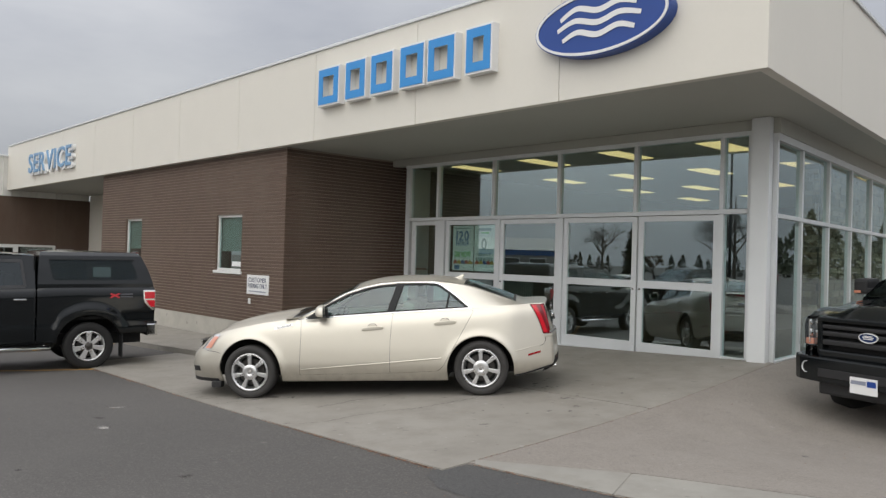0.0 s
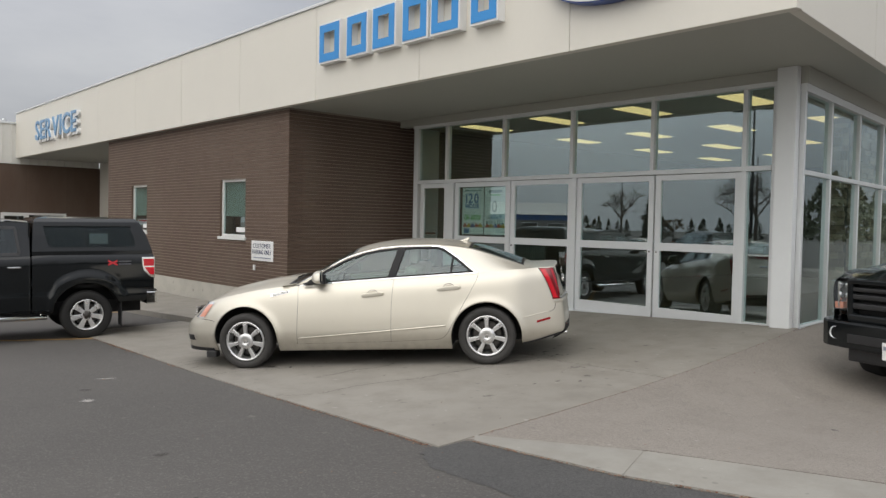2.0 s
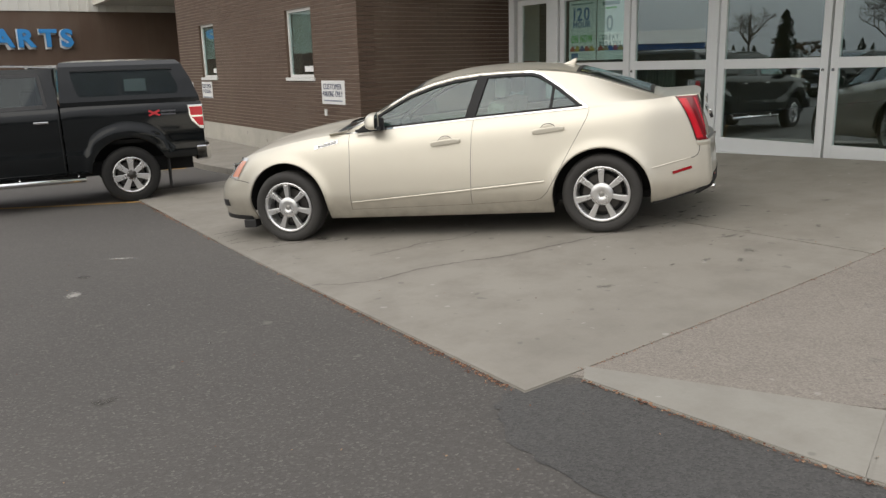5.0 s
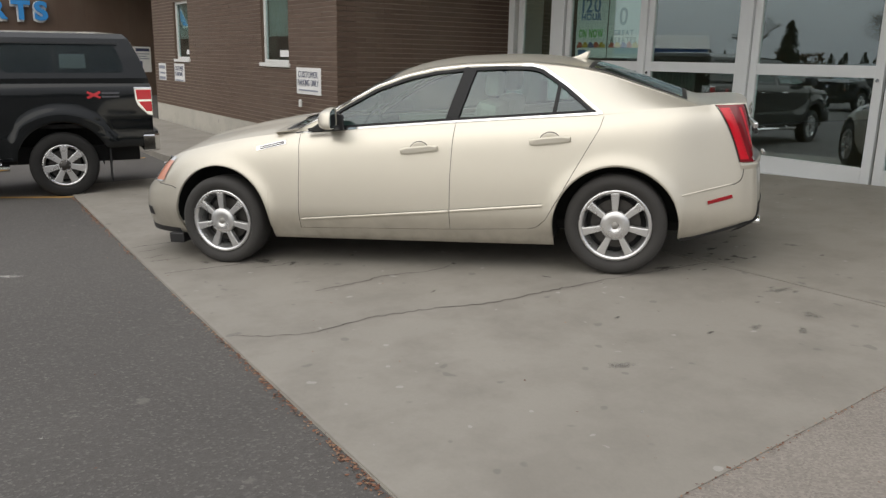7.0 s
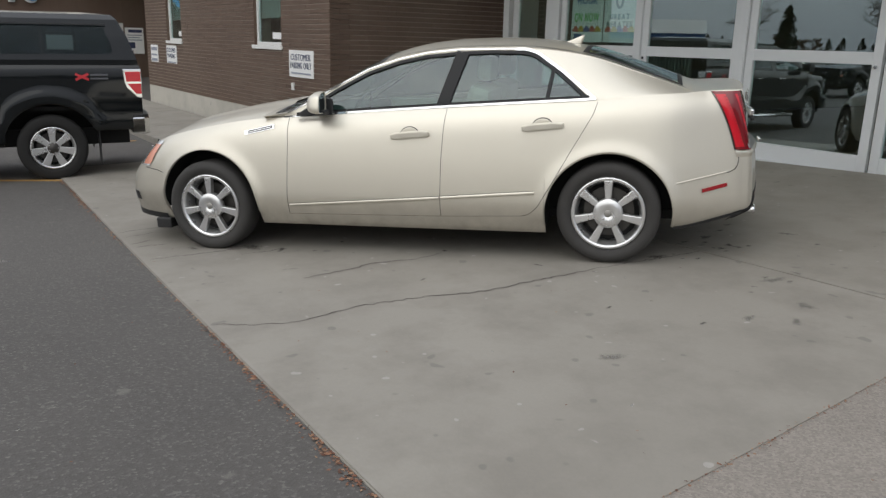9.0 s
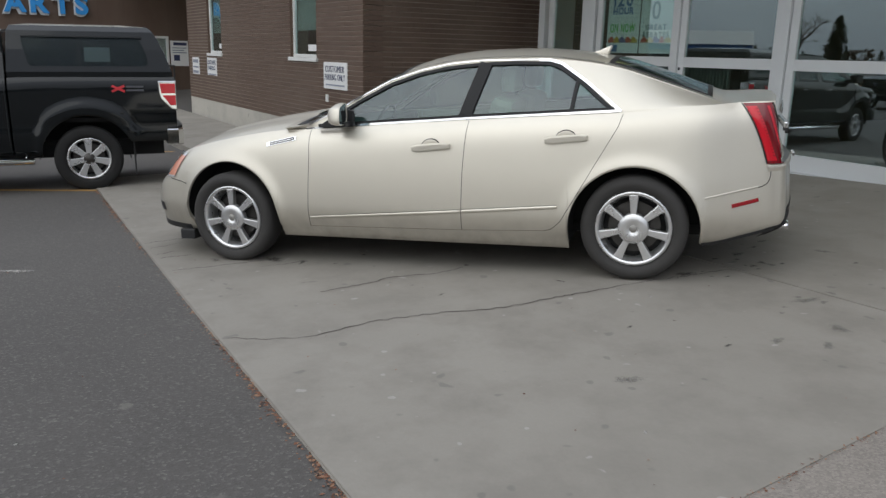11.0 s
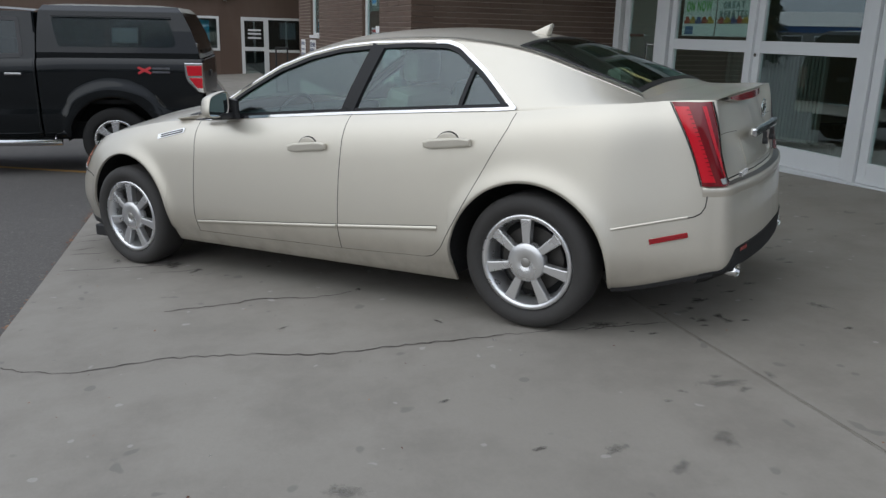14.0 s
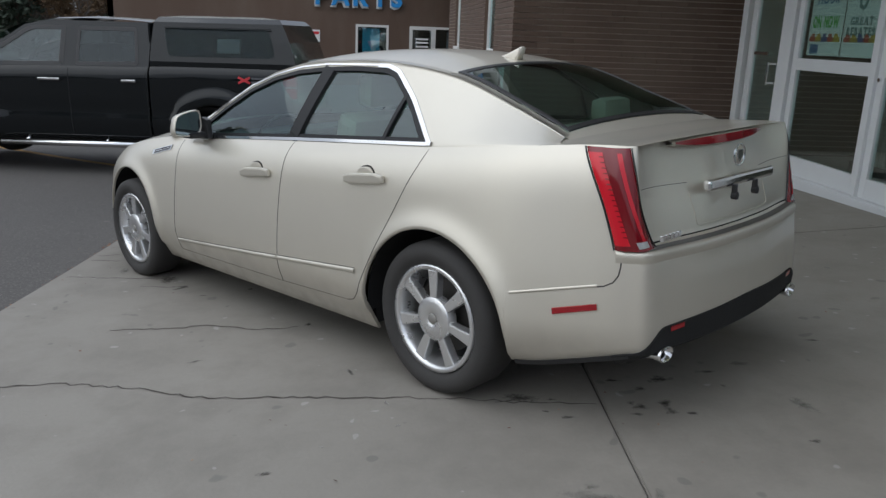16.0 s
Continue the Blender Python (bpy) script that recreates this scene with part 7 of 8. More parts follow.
# ---- marks on the ground ----
LINE_YELLOW = plain("worn_yellow_line", (0.36, 0.20, 0.05), 0.8, vary=0.5, scale=14)
CRACK = plain("crack_dirt", (0.065, 0.056, 0.048), 0.95, vary=0.3)
PATCH = Nodes("new_asphalt_patch")
pv = PATCH.node("ShaderNodeTexVoronoi", Vector=PATCH.coord, Scale=110.0)
PATCH.set(Base_Color=PATCH.mix(0.35, PATCH.ramp(PATCH.noise(1.2, 5), [(0.3, (0.040, 0.039, 0.038)), (0.7, (0.062, 0.060, 0.058))]), PATCH.ramp(pv.outputs["Color"], [(0, (0.02, 0.02, 0.02)), (1, (0.16, 0.155, 0.15))])), Roughness=0.85)
PATCH.bump(pv.outputs["Distance"], 0.5, 0.006)


def stain_material(name, color, strength):
    """A thin film that thins out raggedly towards its rim."""
    n = Nodes(name)
    n.set(Base_Color=n.mix(n.noise(30.0, 3), color, tuple(v * 1.3 for v in color)), Roughness=0.7)
    film = n.node("ShaderNodeAttribute")
    film.attribute_name = "film"
    a = n.math("ADD", n.math("MULTIPLY", film.outputs["Fac"], 1.1), n.math("MULTIPLY", n.math("SUBTRACT", n.noise(38.0, 5, 0.7), 0.5), 2.4))
    a = n.math("MULTIPLY", n.math("MULTIPLY", n.math("SUBTRACT", a, 0.20), 1.3, clamp=True), strength)
    n.set(Alpha=a)
    return n.mat


OIL = stain_material("oil_stain", (0.070, 0.064, 0.056), 0.70)
DAMP = stain_material("grey_stain", (0.12, 0.113, 0.102), 0.45)
PALE = stain_material("pale_scrape", (0.33, 0.315, 0.29), 0.7)
LITTER = Nodes("dry_leaf")
LITTER.set(Base_Color=LITTER.ramp(LITTER.node("ShaderNodeNewGeometry").outputs["Random Per Island"], [(0, (0.09, 0.042, 0.027)), (0.5, (0.19, 0.085, 0.05)), (1, (0.31, 0.20, 0.125))]), Roughness=0.9)
rg = random.Random(11)


def blotch(name, x, y, rx, ry, material, parent, lift, ragged=0.35, n=18, turn=0.0):
    bm = bmesh.new()
    ring = []
    ph = [rg.uniform(0, 6.3) for _ in range(4)]
    for k in range(n):
        a = 2 * math.pi * k / n
        r = 1 + ragged * (0.5 * math.sin(2 * a + ph[0]) + 0.35 * math.sin(3 * a + ph[1]) + 0.3 * math.sin(5 * a + ph[2]) + 0.25 * rg.uniform(-1, 1))
        u, v = rx * r * math.cos(a), ry * r * math.sin(a)
        px, py = x + u * math.cos(turn) - v * math.sin(turn), y + u * math.sin(turn) + v * math.cos(turn)
        ring.append(bm.verts.new((px, py, gz(px, py) + lift)))
    c = bm.verts.new((x, y, gz(x, y) + lift))
    for k in range(n):
        bm.faces.new([c, ring[k], ring[(k + 1) % n]])
    ob = part(name, bm, material, parent)
    film = ob.data.attributes.new("film", "FLOAT", "POINT")
    for v, d in zip(ob.data.vertices, film.data):
        d.value = 1.0 if v.index == n else 0.0
    return ob


def crack(pts, w, parent, lift):
    p = smooth_line(pts, 0.035)
    rows = []
    for i, (x, y) in enumerate(p):
        j = rg.uniform(-0.012, 0.012)
        ww = w * (0.5 + rg.random()) * (0.4 + 0.6 * math.sin(math.pi * (0.08 + 0.84 * i / len(p))))
        dx, dy = (p[min(i + 1, len(p) - 1)] - p[max(i - 1, 0)])
        l = math.hypot(dx, dy) or 1
        nx, ny = -dy / l, dx / l
        rows.append([(x + nx * (j + s * ww / 2), y + ny * (j + s * ww / 2), gz(x, y) + lift) for s in (-1, 1)])
    bm = bmesh.new()
    grid_mesh(bm, rows, True)
    return part("crack", bm, CRACK, parent)


L1 = 0.012 + 0.003
for pts in ([(-6.48, 4.24), (-6.29, 4.514), (-6.27, 4.773), (-6.289, 4.948), (-6.263, 5.107), (-6.181, 5.421), (-6.106, 5.562), (-6.065, 5.727), (-6.049, 5.914), (-6.03, 6.108), (-5.987, 6.512), (-5.91, 6.95)], [(-7.022, 4.975), (-7.007, 5.29), (-7.035, 5.508), (-6.941, 5.755), (-6.952, 5.982)],
            [(-9.18, 4.33), (-9.207, 4.488), (-9.196, 4.659)], [(-8.98, 4.33), (-9.034, 4.585)], [(-8.58, 4.33), (-8.584, 4.399), (-8.569, 4.554)], [(-8.15, 4.32), (-8.12, 4.51), (-8.09, 4.68), (-8.07, 4.84), (-8.04, 5.0)],
            [(-7.88, 4.88), (-7.85, 5.0), (-7.833, 5.18)], [(-8.72, 4.32), (-8.76, 4.47)], [(-5.902, 6.882), (-5.834, 7.287)]):
    crack(pts, 0.008, pavement, L1)
for x, y, rx, ry, mat in ((-6.986, 6.025, 0.05, 0.03, OIL), (-8.03, 5.02, 0.09, 0.17, OIL), (-7.81, 5.16, 0.05, 0.10, OIL), (-7.62, 5.33, 0.025, 0.03, OIL), (-8.28, 4.66, 0.05, 0.13, DAMP), (-7.72, 5.6, 0.03, 0.04, OIL), (-4.841, 6.436, 0.08, 0.05, DAMP), 
                          (-4.935, 6.2, 0.045, 0.022, OIL), (-5.404, 6.018, 0.05, 0.02, OIL), (-4.772, 6.818, 0.11, 0.06, DAMP), (-4.665, 6.572, 0.08, 0.05, DAMP), (-5.724, 8.086, 0.12, 0.05, DAMP), (-4.808, 7.712, 0.08, 0.04, DAMP), (-6.494, 5.534, 0.05, 0.018, OIL), (-4.901, 5.532, 0.10, 0.07, DAMP),
                          (-5.937, 6.437, 0.05, 0.02, PALE), (-5.723, 6.481, 0.035, 0.02, PALE), (-5.577, 6.2, 0.02, 0.012, PALE), (-4.498, 5.231, 0.03, 0.02, PALE), (-5.283, 5.147, 0.02, 0.015, PALE), (-6.784, 4.857, 0.02, 0.015, PALE), (-7.692, 5.222, 0.05, 0.02, PALE), (-5.272, 8.591, 0.10, 0.05, DAMP), (-6.286, 6.276, 0.06, 0.02, OIL)):
    f = 0.5 if mat is PALE else 0.8
    blotch("stain", x, y, rx * f, ry * f * 0.9, mat, pavement, 0.016, turn=rg.uniform(0, 3))
# drips behind the exhaust and along the joint
for x, y, rx, ry, turn, mat in ((-6.047, 7.618, 0.045, 0.044, 1.38, OIL), (-6.059, 7.414, 0.030, 0.018, 1.39, OIL), (-5.958, 7.506, 0.020, 0.029, 1.37, OIL), (-5.785, 7.451, 0.028, 0.033, 1.39, OIL), (-5.809, 7.56, 0.031, 0.028, 1.39, OIL), (-5.735, 7.556, 0.025, 0.032, 1.39, OIL), (-5.705, 7.633, 0.022, 0.016, 1.39, OIL), (-5.722, 7.418, 0.018, 0.016, 1.41, OIL), (-5.827, 7.424, 0.019, 0.017, 1.39, OIL), (-6.1, 7.846, 0.035, 0.020, 1.37, OIL), (-5.943, 7.857, 0.010, 0.018, 1.36, OIL), (-5.427, 7.974, 0.025, 0.014, 1.39, OIL), (-6.402, 8.493, 0.034, 0.016, 1.36, OIL), (-5.926, 6.989, 0.064, 0.050, 1.41, OIL), (-5.899, 7.113, 0.015, 0.011, 1.40, OIL), (-5.788, 7.071, 0.012, 0.010, 1.41, OIL), (-5.726, 7.145, 0.023, 0.016, 1.40, OIL), (-5.148, 7.09, 0.085, 0.045, 1.42, DAMP), (-5.211, 7.103, 0.020, 0.022, 1.42, DAMP), (-5.071, 7.131, 0.033, 0.027, 1.42, DAMP), (-5.142, 7.305, 0.017, 0.039, 1.42, DAMP), (-5.144, 6.901, 0.021, 0.017, 1.43, DAMP), (-5.092, 6.802, 0.015, 0.013, 1.41, DAMP), (-6.17, 8.026, 0.038, 0.035, 1.37, DAMP)):
    blotch("stain", x, y, rx * 1.3, ry * 1.2, mat, pavement, 0.016, turn=turn)
for x, y, rx, ry, mat in ((-8.128, 2.966, 0.10, 0.07, OIL), (-7.515, 2.798, 0.17, 0.08, PALE), (-8.803, 1.892, 0.14, 0.10, PALE), (-6.136, 1.672, 0.05, 0.04, OIL), (-5.129, 2.559, 0.09, 0.05, OIL), (-4.053, 2.326, 0.03, 0.02, OIL), (-8.72, 3.372, 0.16, 0.08, PALE), (-3.423, 1.535, 0.06, 0.03, OIL), (-5.683, 3.219, 0.02, 0.015, PALE), (-2.965, 2.204, 0.04, 0.02, OIL), (-6.838, 3.17, 0.02, 0.02, PALE)):
    blotch("asphalt_mark", x, y, rx, ry, mat, ground, 0.005, turn=rg.uniform(0, 3))
# ragged darker asphalt patch along the gutter
edge = [(-4.01, 4.081), (-3.957, 3.921), (-3.589, 3.734), (-3.232, 3.731), (-2.809, 3.706), (-2.638, 3.563), (-2.487, 3.605), (-2.268, 3.728), (-2.201, 3.674), (-1.918, 3.67), (-1.551, 3.901), (-0.981, 4.097), (-0.289, 4.191), (0.862, 4.496), (2.369, 5.023), (3.876, 5.646), (5.425, 6.149), (5.992, 6.646), (4.011, 6.329), (2.079, 5.692), (0.35, 5.143), (-1.211, 4.759), (-2.619, 4.423), (-3.887, 4.354)]
bm = bmesh.new()
rim = []
for (xa, ya), (xb, yb) in zip(edge, edge[1:] + edge[:1]):
    n = max(1, int(math.hypot(xb - xa, yb - ya) / 0.035))
    for k in range(n):
        j = 0.028 if ya < 4.15 or yb < 4.15 else 0.002
        rim.append((xa + (xb - xa) * k / n + rg.uniform(-j, j), ya + (yb - ya) * k / n + rg.uniform(-j, j)))
vs = [bm.verts.new((x, y, gz(x, y) + 0.004)) for x, y in rim]
bm.faces.new(vs)
bmesh.ops.triangulate(bm, faces=bm.faces[:])
part("asphalt_patch", bm, PATCH.mat, ground, "darker newer asphalt along the gutter")
# parking lines
for (xa, ya), (xb, yb) in (((-15.3, 0.6), (-12.55, 4.42)), ((-18.4, 2.4), (-16.4, 6.15)), ((-21.6, 2.4), (-19.6, 6.15)), ((-24.8, 2.4), (-22.8, 6.15)), ((-28.0, 2.4), (-26.0, 6.15))):
    d = Vector((xb - xa, yb - ya)).normalized()
    nx, ny = -d.y * 0.05, d.x * 0.05
    rows = []
    for k in range(41):
        x, y = xa + (xb - xa) * k / 40, ya + (yb - ya) * k / 40
        rows.append([(x + nx * s, y + ny * s, gz(x, y) + 0.005) for s in (-1, 1)])
    bm = bmesh.new()
    grid_mesh(bm, rows, True)
    part("parking_line", bm, LINE_YELLOW, ground, "worn yellow parking line")
# leaf litter and grit along the slab edge and the gutter
lv, lf = [], []


def leaf(x, y, z, s):
    a = rg.uniform(0, 6.3)
    t = rg.uniform(-0.6, 0.6)
    i = len(lv)
    for u, v in ((-1, 0), (0, -0.55), (1, 0), (0, 0.55)):
        lv.append((x + s * (u * math.cos(a) - v * math.sin(a)), y + s * (u * math.sin(a) + v * math.cos(a)), z + s * (0.15 + abs(t) * 0.4 + t * v)))
    lf.append((i, i + 1, i + 2, i + 3))


for k in range(3000):
    x = rg.uniform(-12.5, -4.0)
    clump = 0.5 + 0.5 * math.sin(x * 5.1) * math.sin(x * 2.3 + 1)
    if rg.random() < 0.25 + 0.75 * clump:
        y = edge_y(x) - 0.003 - abs(rg.gauss(0, 0.022)) + (0.01 if rg.random() < 0.1 else 0)
        leaf(x, y, gz(x, y) + 0.002, rg.uniform(0.004, 0.012))
for (ax, ay, *_), (cx, cy, *_) in zip(gut, gut[1:]):
    for k in range(160):
        t = rg.random()
        x, y = ax + (cx - ax) * t, ay + (cy - ay) * t - abs(rg.gauss(0, 0.016))
        leaf(x, y, gz(x, y) + 0.008, rg.uniform(0.004, 0.012))
for k in range(420):
    y = 4.45 + 6.0 * rg.random() ** 1.4
    leaf(joint_x(y) + rg.gauss(0, 0.010), y, gz(joint_x(y), y) + 0.012, rg.uniform(0.003, 0.008))
for k in range(260):
    x, y = rg.uniform(-9, 1), rg.uniform(1, 9)
    leaf(x, y, gz(x, y) + (0.014 if y > 4.3 else 0.003), rg.uniform(0.004, 0.010))
me = bpy.data.meshes.new("leaf_litter")
me.from_pydata(lv, [], lf)
me.materials.append(LITTER.mat)
tagged(new("leaf_litter", me), "dry brown leaves and grit along the slab edge", "leaf litter", kind="stuff")

# ---- across the yard ----
BARK = plain("grey_bark", (0.085, 0.07, 0.058), 0.9, vary=0.3, scale=8, grain=0.4)
NEEDLE = plain("dark_needles", (0.028, 0.042, 0.026), 0.8, vary=0.4, scale=3)
RUSSET = plain("russet_leaves", (0.12, 0.075, 0.04), 0.8, vary=0.4, scale=3)


def tree(kind, h, seed, m):
    r = random.Random(seed)
    t = thing("tree", {"fir": "dark green conifer across the road", "bare": "bare branching tree across the road", "shrub": "low russet autumn tree at the lot edge"}[kind], "tree", m)
    bm = bmesh.new()
    lv, lf = [], []

    def tuft(p, s):
        for _ in range(2):
            d = Vector((r.gauss(0, 1), r.gauss(0, 1), r.gauss(0, 0.6))).normalized()
            e = d.orthogonal().normalized() * s * 0.45
            c = Vector(p) + Vector((r.gauss(0, s * 0.5), r.gauss(0, s * 0.5), r.gauss(0, s * 0.5)))
            i = len(lv)
            lv.extend([c - d * s, c - e, c + d * s, c + e])
            lf.append((i, i + 1, i + 2, i + 3))
    rod(bm, (0, 0, 0), (0, 0, h * 0.94), h * 0.022, 8, h * 0.004)
    if kind == "fir":
        for k in range(150):
            z = h * (0.08 + 0.9 * (k / 150))
            reach = h * 0.27 * (1 - k / 150) ** 0.62 * r.uniform(0.6, 1.1) + 0.08
            a = r.uniform(0, 6.3)
            tip = (reach * math.cos(a), reach * math.sin(a), z - 0.25 * reach)
            rod(bm, (0, 0, z), tip, 0.02, 4, 0.005)
            for q in range(10):
                f = 0.2 + 0.8 * q / 9
                tuft((tip[0] * f, tip[1] * f, z + (tip[2] - z) * f), 0.10 + 0.012 * h)
    else:
        def limb(a, d, l, rad, deep):
            b = a + d * l
            rod(bm, a, b, rad, 5, rad * 0.6)
            if deep == 0:
                for q in range(8 if kind == "shrub" else 1):
                    tuft(a.lerp(b, r.random()), 0.085 if kind == "shrub" else 0.05)
                return
            for _ in range(3 if deep > 1 else 4):
                nd = (d + Vector((r.gauss(0, 0.55), r.gauss(0, 0.55), r.gauss(0.1, 0.35)))).normalized()
                limb(a.lerp(b, r.uniform(0.55, 1)), nd, l * r.uniform(0.55, 0.8), rad * 0.55, deep - 1)
        for k in range(6):
            a = r.uniform(0, 6.3)
            limb(Vector((0, 0, h * r.uniform(0.22, 0.5))), Vector((math.cos(a), math.sin(a), 0.9)).normalized(), h * 0.26, h * 0.011, 4 if h > 9 else 3)
    part("trunk", bm, BARK, t, "grey trunk and branches")
    me = bpy.data.meshes.new("crown")
    me.from_pydata([tuple(v) for v in lv], [], lf)
    me.materials.append(NEEDLE if kind == "fir" else RUSSET)
    cr = new("crown", me)
    cr.parent = t
    return t


LOW = gz(-16, -4)


def far_z(x, y):
    return gz(x, y)


firs = [tree("fir", 8.0, 1, pose(-70, -84, far_z(-70, -84))), tree("fir", 6.0, 2, pose(-73, -88, far_z(-73, -88)))]
bares = [tree("bare", 10.5, 3, pose(-41, -60, far_z(-41, -60))), tree("bare", 6.0, 4, pose(-40, -76, far_z(-40, -76)))]
shrubs = [tree("shrub", 5.0, 5, pose(-62, -13, far_z(-62, -13))), tree("shrub", 4.0, 6, pose(-34, -80, far_z(-34, -80)))]
rt = random.Random(3)
for k in range(0, 46, 2):
    src = rt.choice(firs + bares + bares + shrubs + shrubs + shrubs)
    x, y = -115 + 4.2 * k + rt.uniform(-2, 2), -88 + rt.uniform(-9, 6) - 0.10 * (k - 22)
    if src in firs and -66 < x < -40:
        src = bares[1]
    copy_thing(src, pose(x, y, far_z(x, y), 0, 0, rt.uniform(0, 360)))
for k in range(16):
    src = rt.choice(firs + shrubs + shrubs)
    x, y = 95 + rt.uniform(-8, 8), -70 + 9 * k
    copy_thing(src, pose(x, y, far_z(x, y), 0, 0, rt.uniform(0, 360)))
for x, y, src in ((-58, -17, shrubs[0]), (-66, -11, firs[1]), (-70, -16, shrubs[1]), (-60, -20, firs[0]), (-64, -24, shrubs[0]), (-75, -9, shrubs[1]), (-56, -26, firs[1]), (-68, -20, firs[0])):
    copy_thing(src, pose(x, y, far_z(x, y), 0, 0, rt.uniform(0, 360)))

for k in range(22):
    src = rt.choice(firs + shrubs + shrubs)
    x, y = -44 - rt.uniform(0, 16), -7.5 - 0.8 * k + rt.uniform(-1, 1)
    copy_thing(src, pose(x, y, far_z(x, y), 0, 0, rt.uniform(0, 360)))

METAL_ROOF = plain("pale_metal_roof", (0.42, 0.40, 0.37), 0.5, vary=0.08)
BLUE_BAND = plain("blue_band_paint", (0.03, 0.10, 0.28), 0.5)
GREY_WALL = plain("grey_block_wall", (0.22, 0.21, 0.20), 0.8, vary=0.12)


def shed(x, y, w, d, h, turn, label):
    s = thing("building", label, "building", pose(x, y, gz(x, y), 0, 0, turn))
    part("wall", boxed(-w / 2, w / 2, -d / 2, d / 2, 0, h), GREY_WALL, s)
    part("band", boxed(-w / 2 - 0.1, w / 2 + 0.1, -d / 2 - 0.1, d / 2 + 0.1, h, h + 0.8), BLUE_BAND, s, "blue band under the roof")
    bm = bmesh.new()
    prism(bm, [(-d / 2 - 0.3, h + 0.8), (d / 2 + 0.3, h + 0.8), (0, h + 0.8 + d * 0.13)], -w / 2 - 0.3, w / 2 + 0.3, "x")
    part("roof", bm, METAL_ROOF, s, "pale metal roof")
    for k in range(int(w / 4)):
        win = part("window", boxed(-w / 2 + 1 + 4 * k, -w / 2 + 3.4 + 4 * k, d / 2, d / 2 + 0.06, 0.8, h - 0.5), DASH, s)
        part("frame", boxed(-w / 2 + 0.9 + 4 * k, -w / 2 + 3.5 + 4 * k, d / 2, d / 2 + 0.04, 0.7, h - 0.4), FRAME_WHITE, win)
    return s


shed(-92, -70, 30, 16, 3.0, -40, "grey low building with a blue band and pale roof")
shed(-20, -100, 40, 14, 3.2, 0, "grey low building with a blue band and pale roof")


def lamp_post(x, y, h, label, mat):
    p = thing("street_lamp", label, "street lamp", pose(x, y, gz(x, y)))
    bm = bmesh.new()
    rod(bm, (0, 0, 0), (0, 0, h), 0.11, 12, 0.06)
    part("pole", bm, mat, p, smooth=True)
    part("arm", boxed(-0.9, 0.9, -0.04, 0.04, h - 0.05, h + 0.05), mat, p)
    for s in (-1, 1):
        part("lamp_head", boxed(s * 1.1 - 0.35, s * 1.1 + 0.35, -0.16, 0.16, h - 0.08, h + 0.08, 0.03), mat, p)
    part("base", boxed(-0.25, 0.25, -0.25, 0.25, -0.1, 0.5, 0.03), KERB_CONCRETE, p, "concrete base")
    return p


lamp_post(-25.5, -29.0, 10.0, "tall dark lamp post in the lot", DASH)
lamp_post(24.0, 4.0, 9.0, "tall dark lamp post in the lot", DASH)
lamp_post(-52.0, -12.0, 7.0, "white lamp post beyond the parts wing", FRAME_WHITE)

# vehicles parked across the lot, seen in the glass
for src, x, y, a in ((truck_b, -10.0, -16.0, 95), (sedan, -15.5, -17.0, 92), (truck_b, -21.0, -18.0, 95), (sedan, -27.0, -18.5, 88), (truck_b, -33.0, -19.5, 92), (sedan, -4.0, -17.0, 96), (truck_b, 0.2, 30.0, -88), (sedan, 4.5, 40.0, 178), (sedan, 8.0, 46.0, 180), (truck_b, 16.0, 60.0, 120), (sedan, 13.0, 55.0, 178)):
    c = copy_thing(src, on_ground(x, y, a))
    c["label"] = "dark pickup truck parked across the lot" if src is truck_b else "pale saloon car parked across the lot"


def treeline(name, label, points, low, high, seed, dense=190):
    """A far wood: many small tufts gathered into uneven crowns."""
    r = random.Random(seed)
    lv, lf = [], []
    for x, y in points:
        h = r.uniform(low, high) * (1.35 if r.random() < 0.15 else 1.0)
        w = h * r.uniform(0.22, 0.5)
        z0 = gz(x, y)
        for _ in range(dense):
            t = r.random()
            rad = w * (1 - t ** 1.6) * r.uniform(0.3, 1.0)
            a = r.uniform(0, 6.3)
            c = Vector((x + rad * math.cos(a), y + rad * math.sin(a), z0 + 0.2 + t * h))
            d = Vector((r.gauss(0, 1), r.gauss(0, 1), r.gauss(0, 1))).normalized()
            e = d.orthogonal().normalized() * 0.045 * h
            d = d * 0.07 * h
            i = len(lv)
            lv.extend([c - d, c - e, c + d, c + e])
            lf.append((i, i + 1, i + 2, i + 3))
    me = bpy.data.meshes.new(name)
    me.from_pydata([tuple(v) for v in lv], [], lf)
    me.materials.append(WOOD_DARK)
    tagged(new(name, me), label, "woods", kind="stuff")


WOOD_DARK = plain("far_foliage", (0.040, 0.048, 0.030), 0.9, vary=0.5, scale=0.4)
rw = random.Random(21)
treeline("far_woods", "dark distant wood across the road", [(-260 + 2.6 * k + rw.uniform(-1, 1), -135 + rw.uniform(-6, 6)) for k in range(150)], 2.5, 5.0, 31)
treeline("far_woods", "dark distant wood beside the lot", [(112 + rw.uniform(-6, 6), -130 + 2.4 * k + rw.uniform(-1, 1)) for k in range(120)], 5.0, 10.0, 32)
treeline("far_woods", "dark distant wood behind the showroom lot", [(-10 + 1.9 * k + rw.uniform(-1, 1), 130 + rw.uniform(-6, 6)) for k in range(70)], 5.0, 10.0, 33)

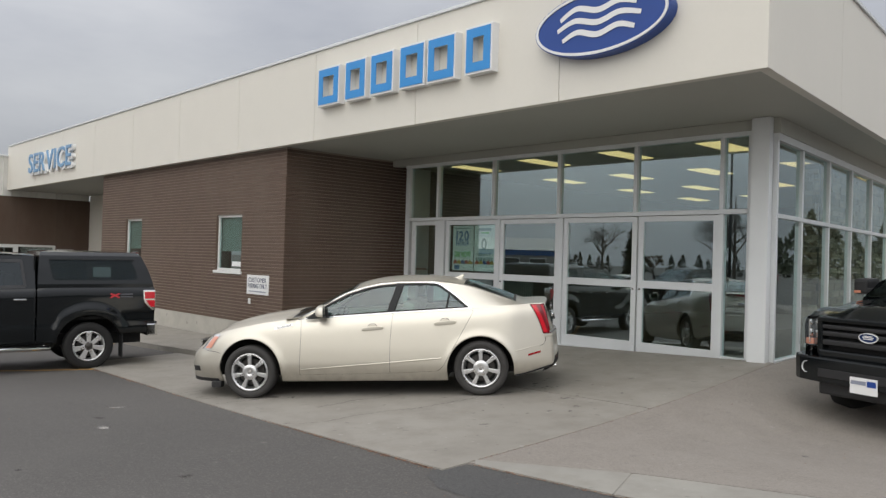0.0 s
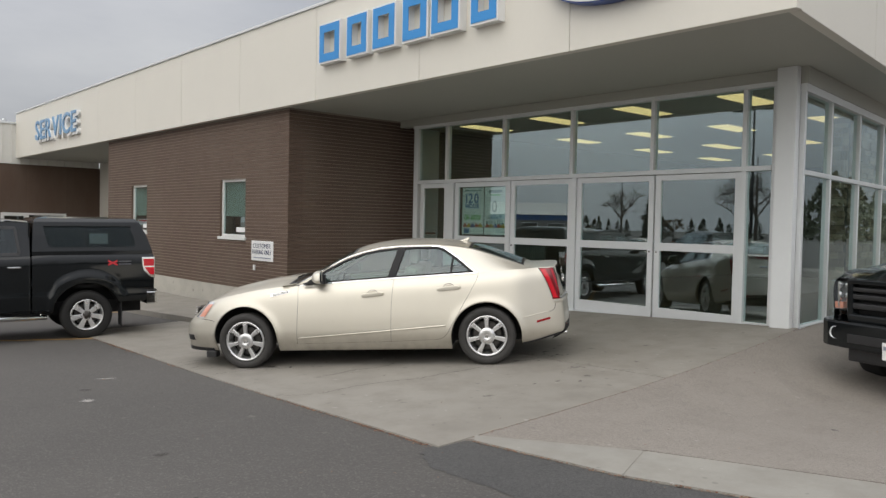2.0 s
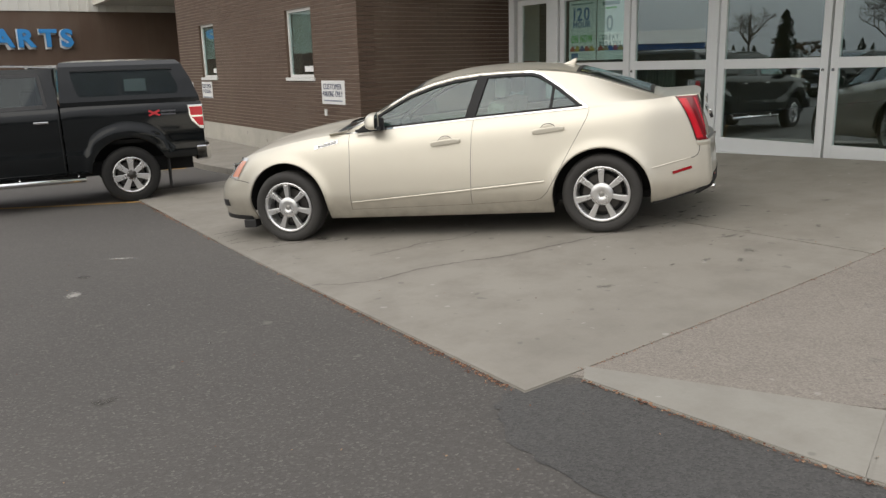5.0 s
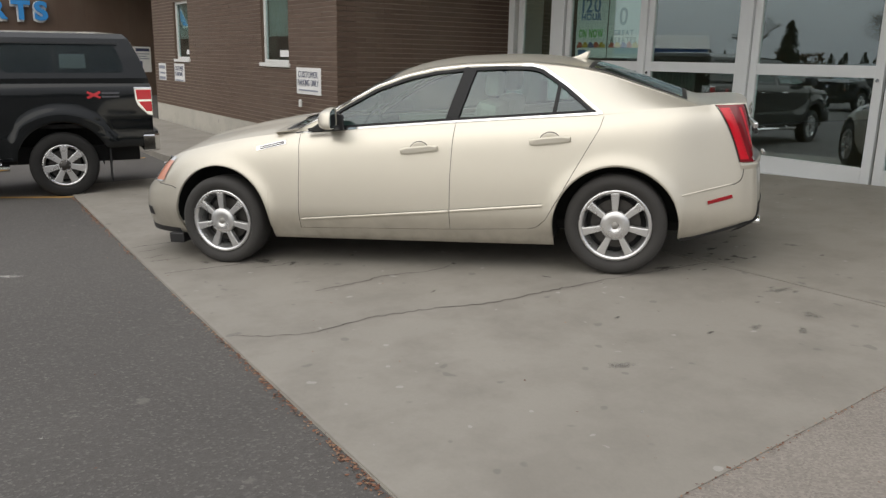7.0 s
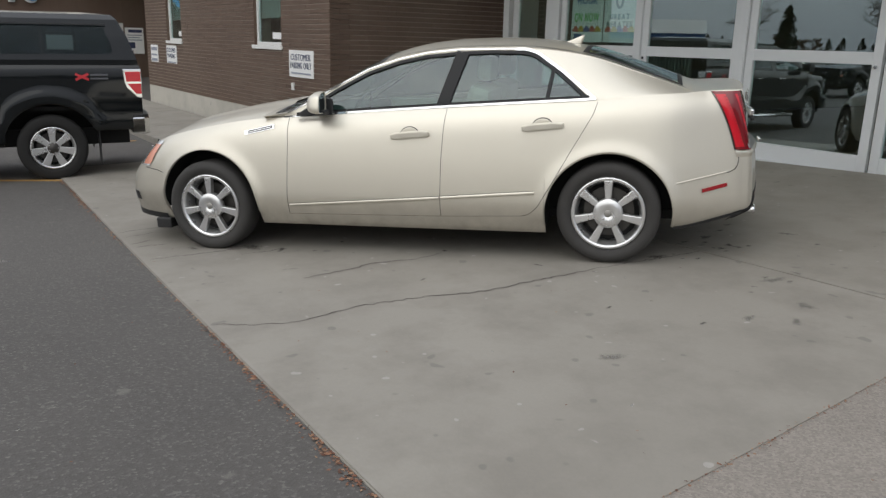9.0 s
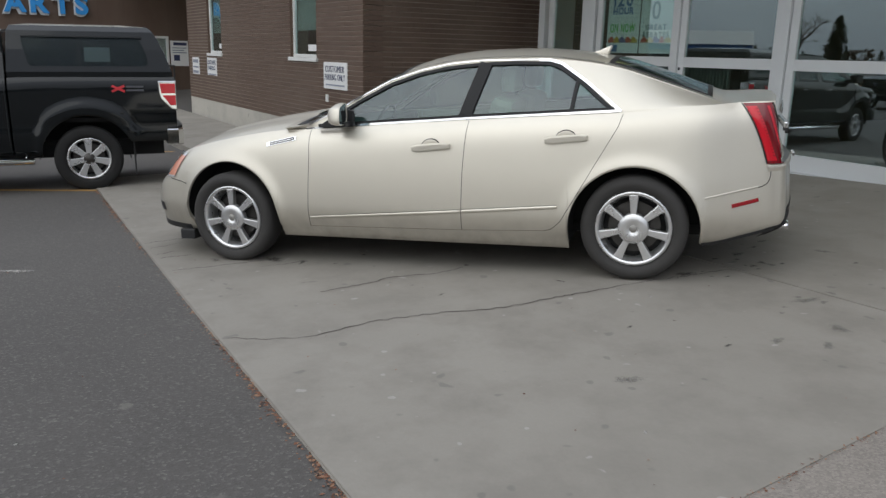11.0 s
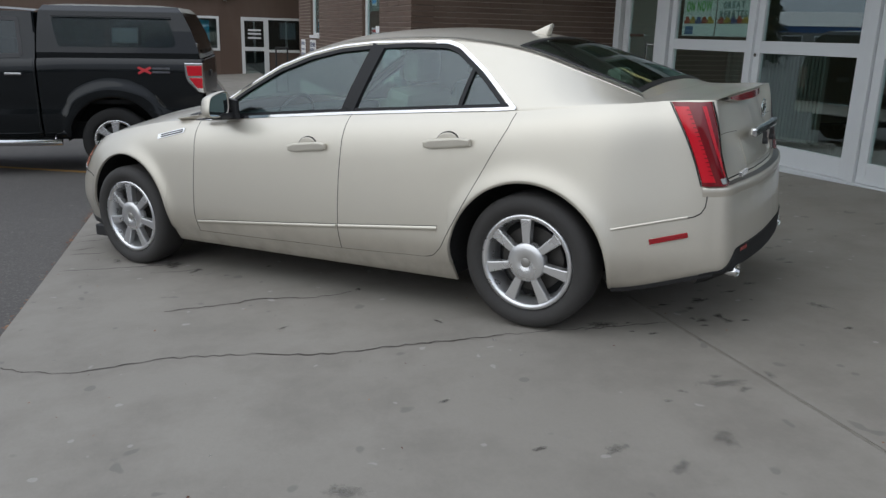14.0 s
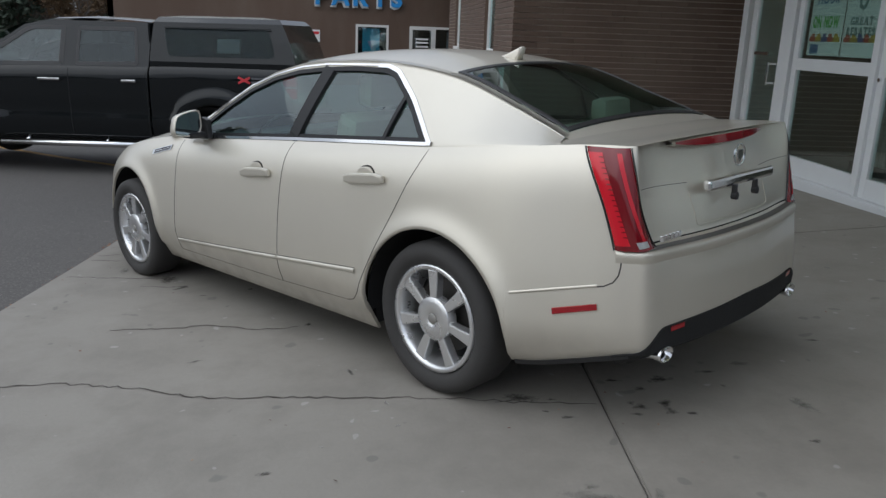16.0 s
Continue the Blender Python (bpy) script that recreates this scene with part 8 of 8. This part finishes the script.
# ---- bricks, last ----
COURSE, LONG, THICK = 0.0677, 0.300, 0.022
bm = boxed(0, LONG - 0.002, -0.02, THICK, 0, COURSE - 0.013)
me_brick = bpy.data.meshes.new("brick")
bmesh.ops.bevel(bm, geom=[e for e in bm.edges if all(v.co.y < 0 for v in e.verts)], offset=0.002, segments=1, affect="EDGES")
bm.to_mesh(me_brick)
bm.free()
me_brick.materials.append(BRICK)
rb = random.Random(8)
jv, jf = [], []


def brick_box(x0, x1, y0, y1, z0, z1):
    i = len(jv)
    jv.extend([(x, y, z) for z in (z0, z1) for y in (y0, y1) for x in (x0, x1)])
    jf.extend([(i + a, i + b, i + c, i + d) for a, b, c, d in ((0, 2, 3, 1), (4, 5, 7, 6), (0, 1, 5, 4), (2, 6, 7, 3), (0, 4, 6, 2), (1, 3, 7, 5))])


rows_n = int((SOFF - PL) / COURSE)
for k in range(rows_n):
    z = PL + 0.008 + COURSE * k
    x = XB - (LONG / 2 if k % 2 else 0) - LONG
    xs_row = [x + LONG / 2 * (k % 2) * 0]
    x = XB
    first_l = LONG / 2 if k % 2 else LONG
    while x > XE:
        l = first_l
        first_l = LONG
        a, b = max(x - l, XE) + 0.001, x - 0.001
        if x == XB:
            b = XB
        x -= l
        segs = [(a, b)]
        for w0, w1 in WINS:
            if z + COURSE > WZ0 and z < WZ1:
                segs = [s for p, q in segs for s in ((p, min(q, w0)), (max(p, w1), q)) if s[1] - s[0] > 0.02]
        for p, q in segs:
            out = rb.uniform(-0.0015, 0.0015)
            if q - p > LONG - 0.012 and p > XB - 0.92 and z < 2.6:
                ob = shared("brick", me_brick, wing, pose(p, YB + out, z))
            else:
                brick_box(p, q, YB - 0.02 + out, YB + 0.022, z, z + COURSE - 0.013)
    # the return towards the glass
    y = YB - 0.02 + (LONG / 2 if k % 2 == 0 else 0.0) * 0 + 0.0
    first_l = LONG if k % 2 else LONG / 2
    while y < YG + 0.40:
        l = first_l
        first_l = LONG
        a, b = y + 0.001, min(y + l, YG + 0.41) - 0.001
        y += l
        if b - a < 0.03:
            continue
        out = rb.uniform(-0.0015, 0.0015)
        if a > YB + 0.03 and b - a > LONG - 0.012 and 0.9 < z < 2.6:
            shared("brick", me_brick, wing, Matrix.Translation((XB + out, a, z)) @ Matrix.Rotation(math.pi / 2, 4, "Z"))
        elif a > YB:
            brick_box(XB - 0.022, XB + 0.02 + out, a, b, z, z + COURSE - 0.013)
        else:
            brick_box(XB + 0.0005, XB + 0.02 + out, a, b, z, z + COURSE - 0.013)
    y = YB + 0.03
    while y < 11.75:
        b = min(y + LONG, 11.78)
        brick_box(XE - 0.02 + rb.uniform(-0.0015, 0.0015), XE + 0.022, y + 0.001, b - 0.001, z, z + COURSE - 0.013)
        y += LONG
me = bpy.data.meshes.new("bricks_rest")
me.from_pydata(jv, [], jf)
me.materials.append(BRICK)
rest = new("bricks_rest", me)
rest.parent = wing
tagged(rest, kind="stuff")
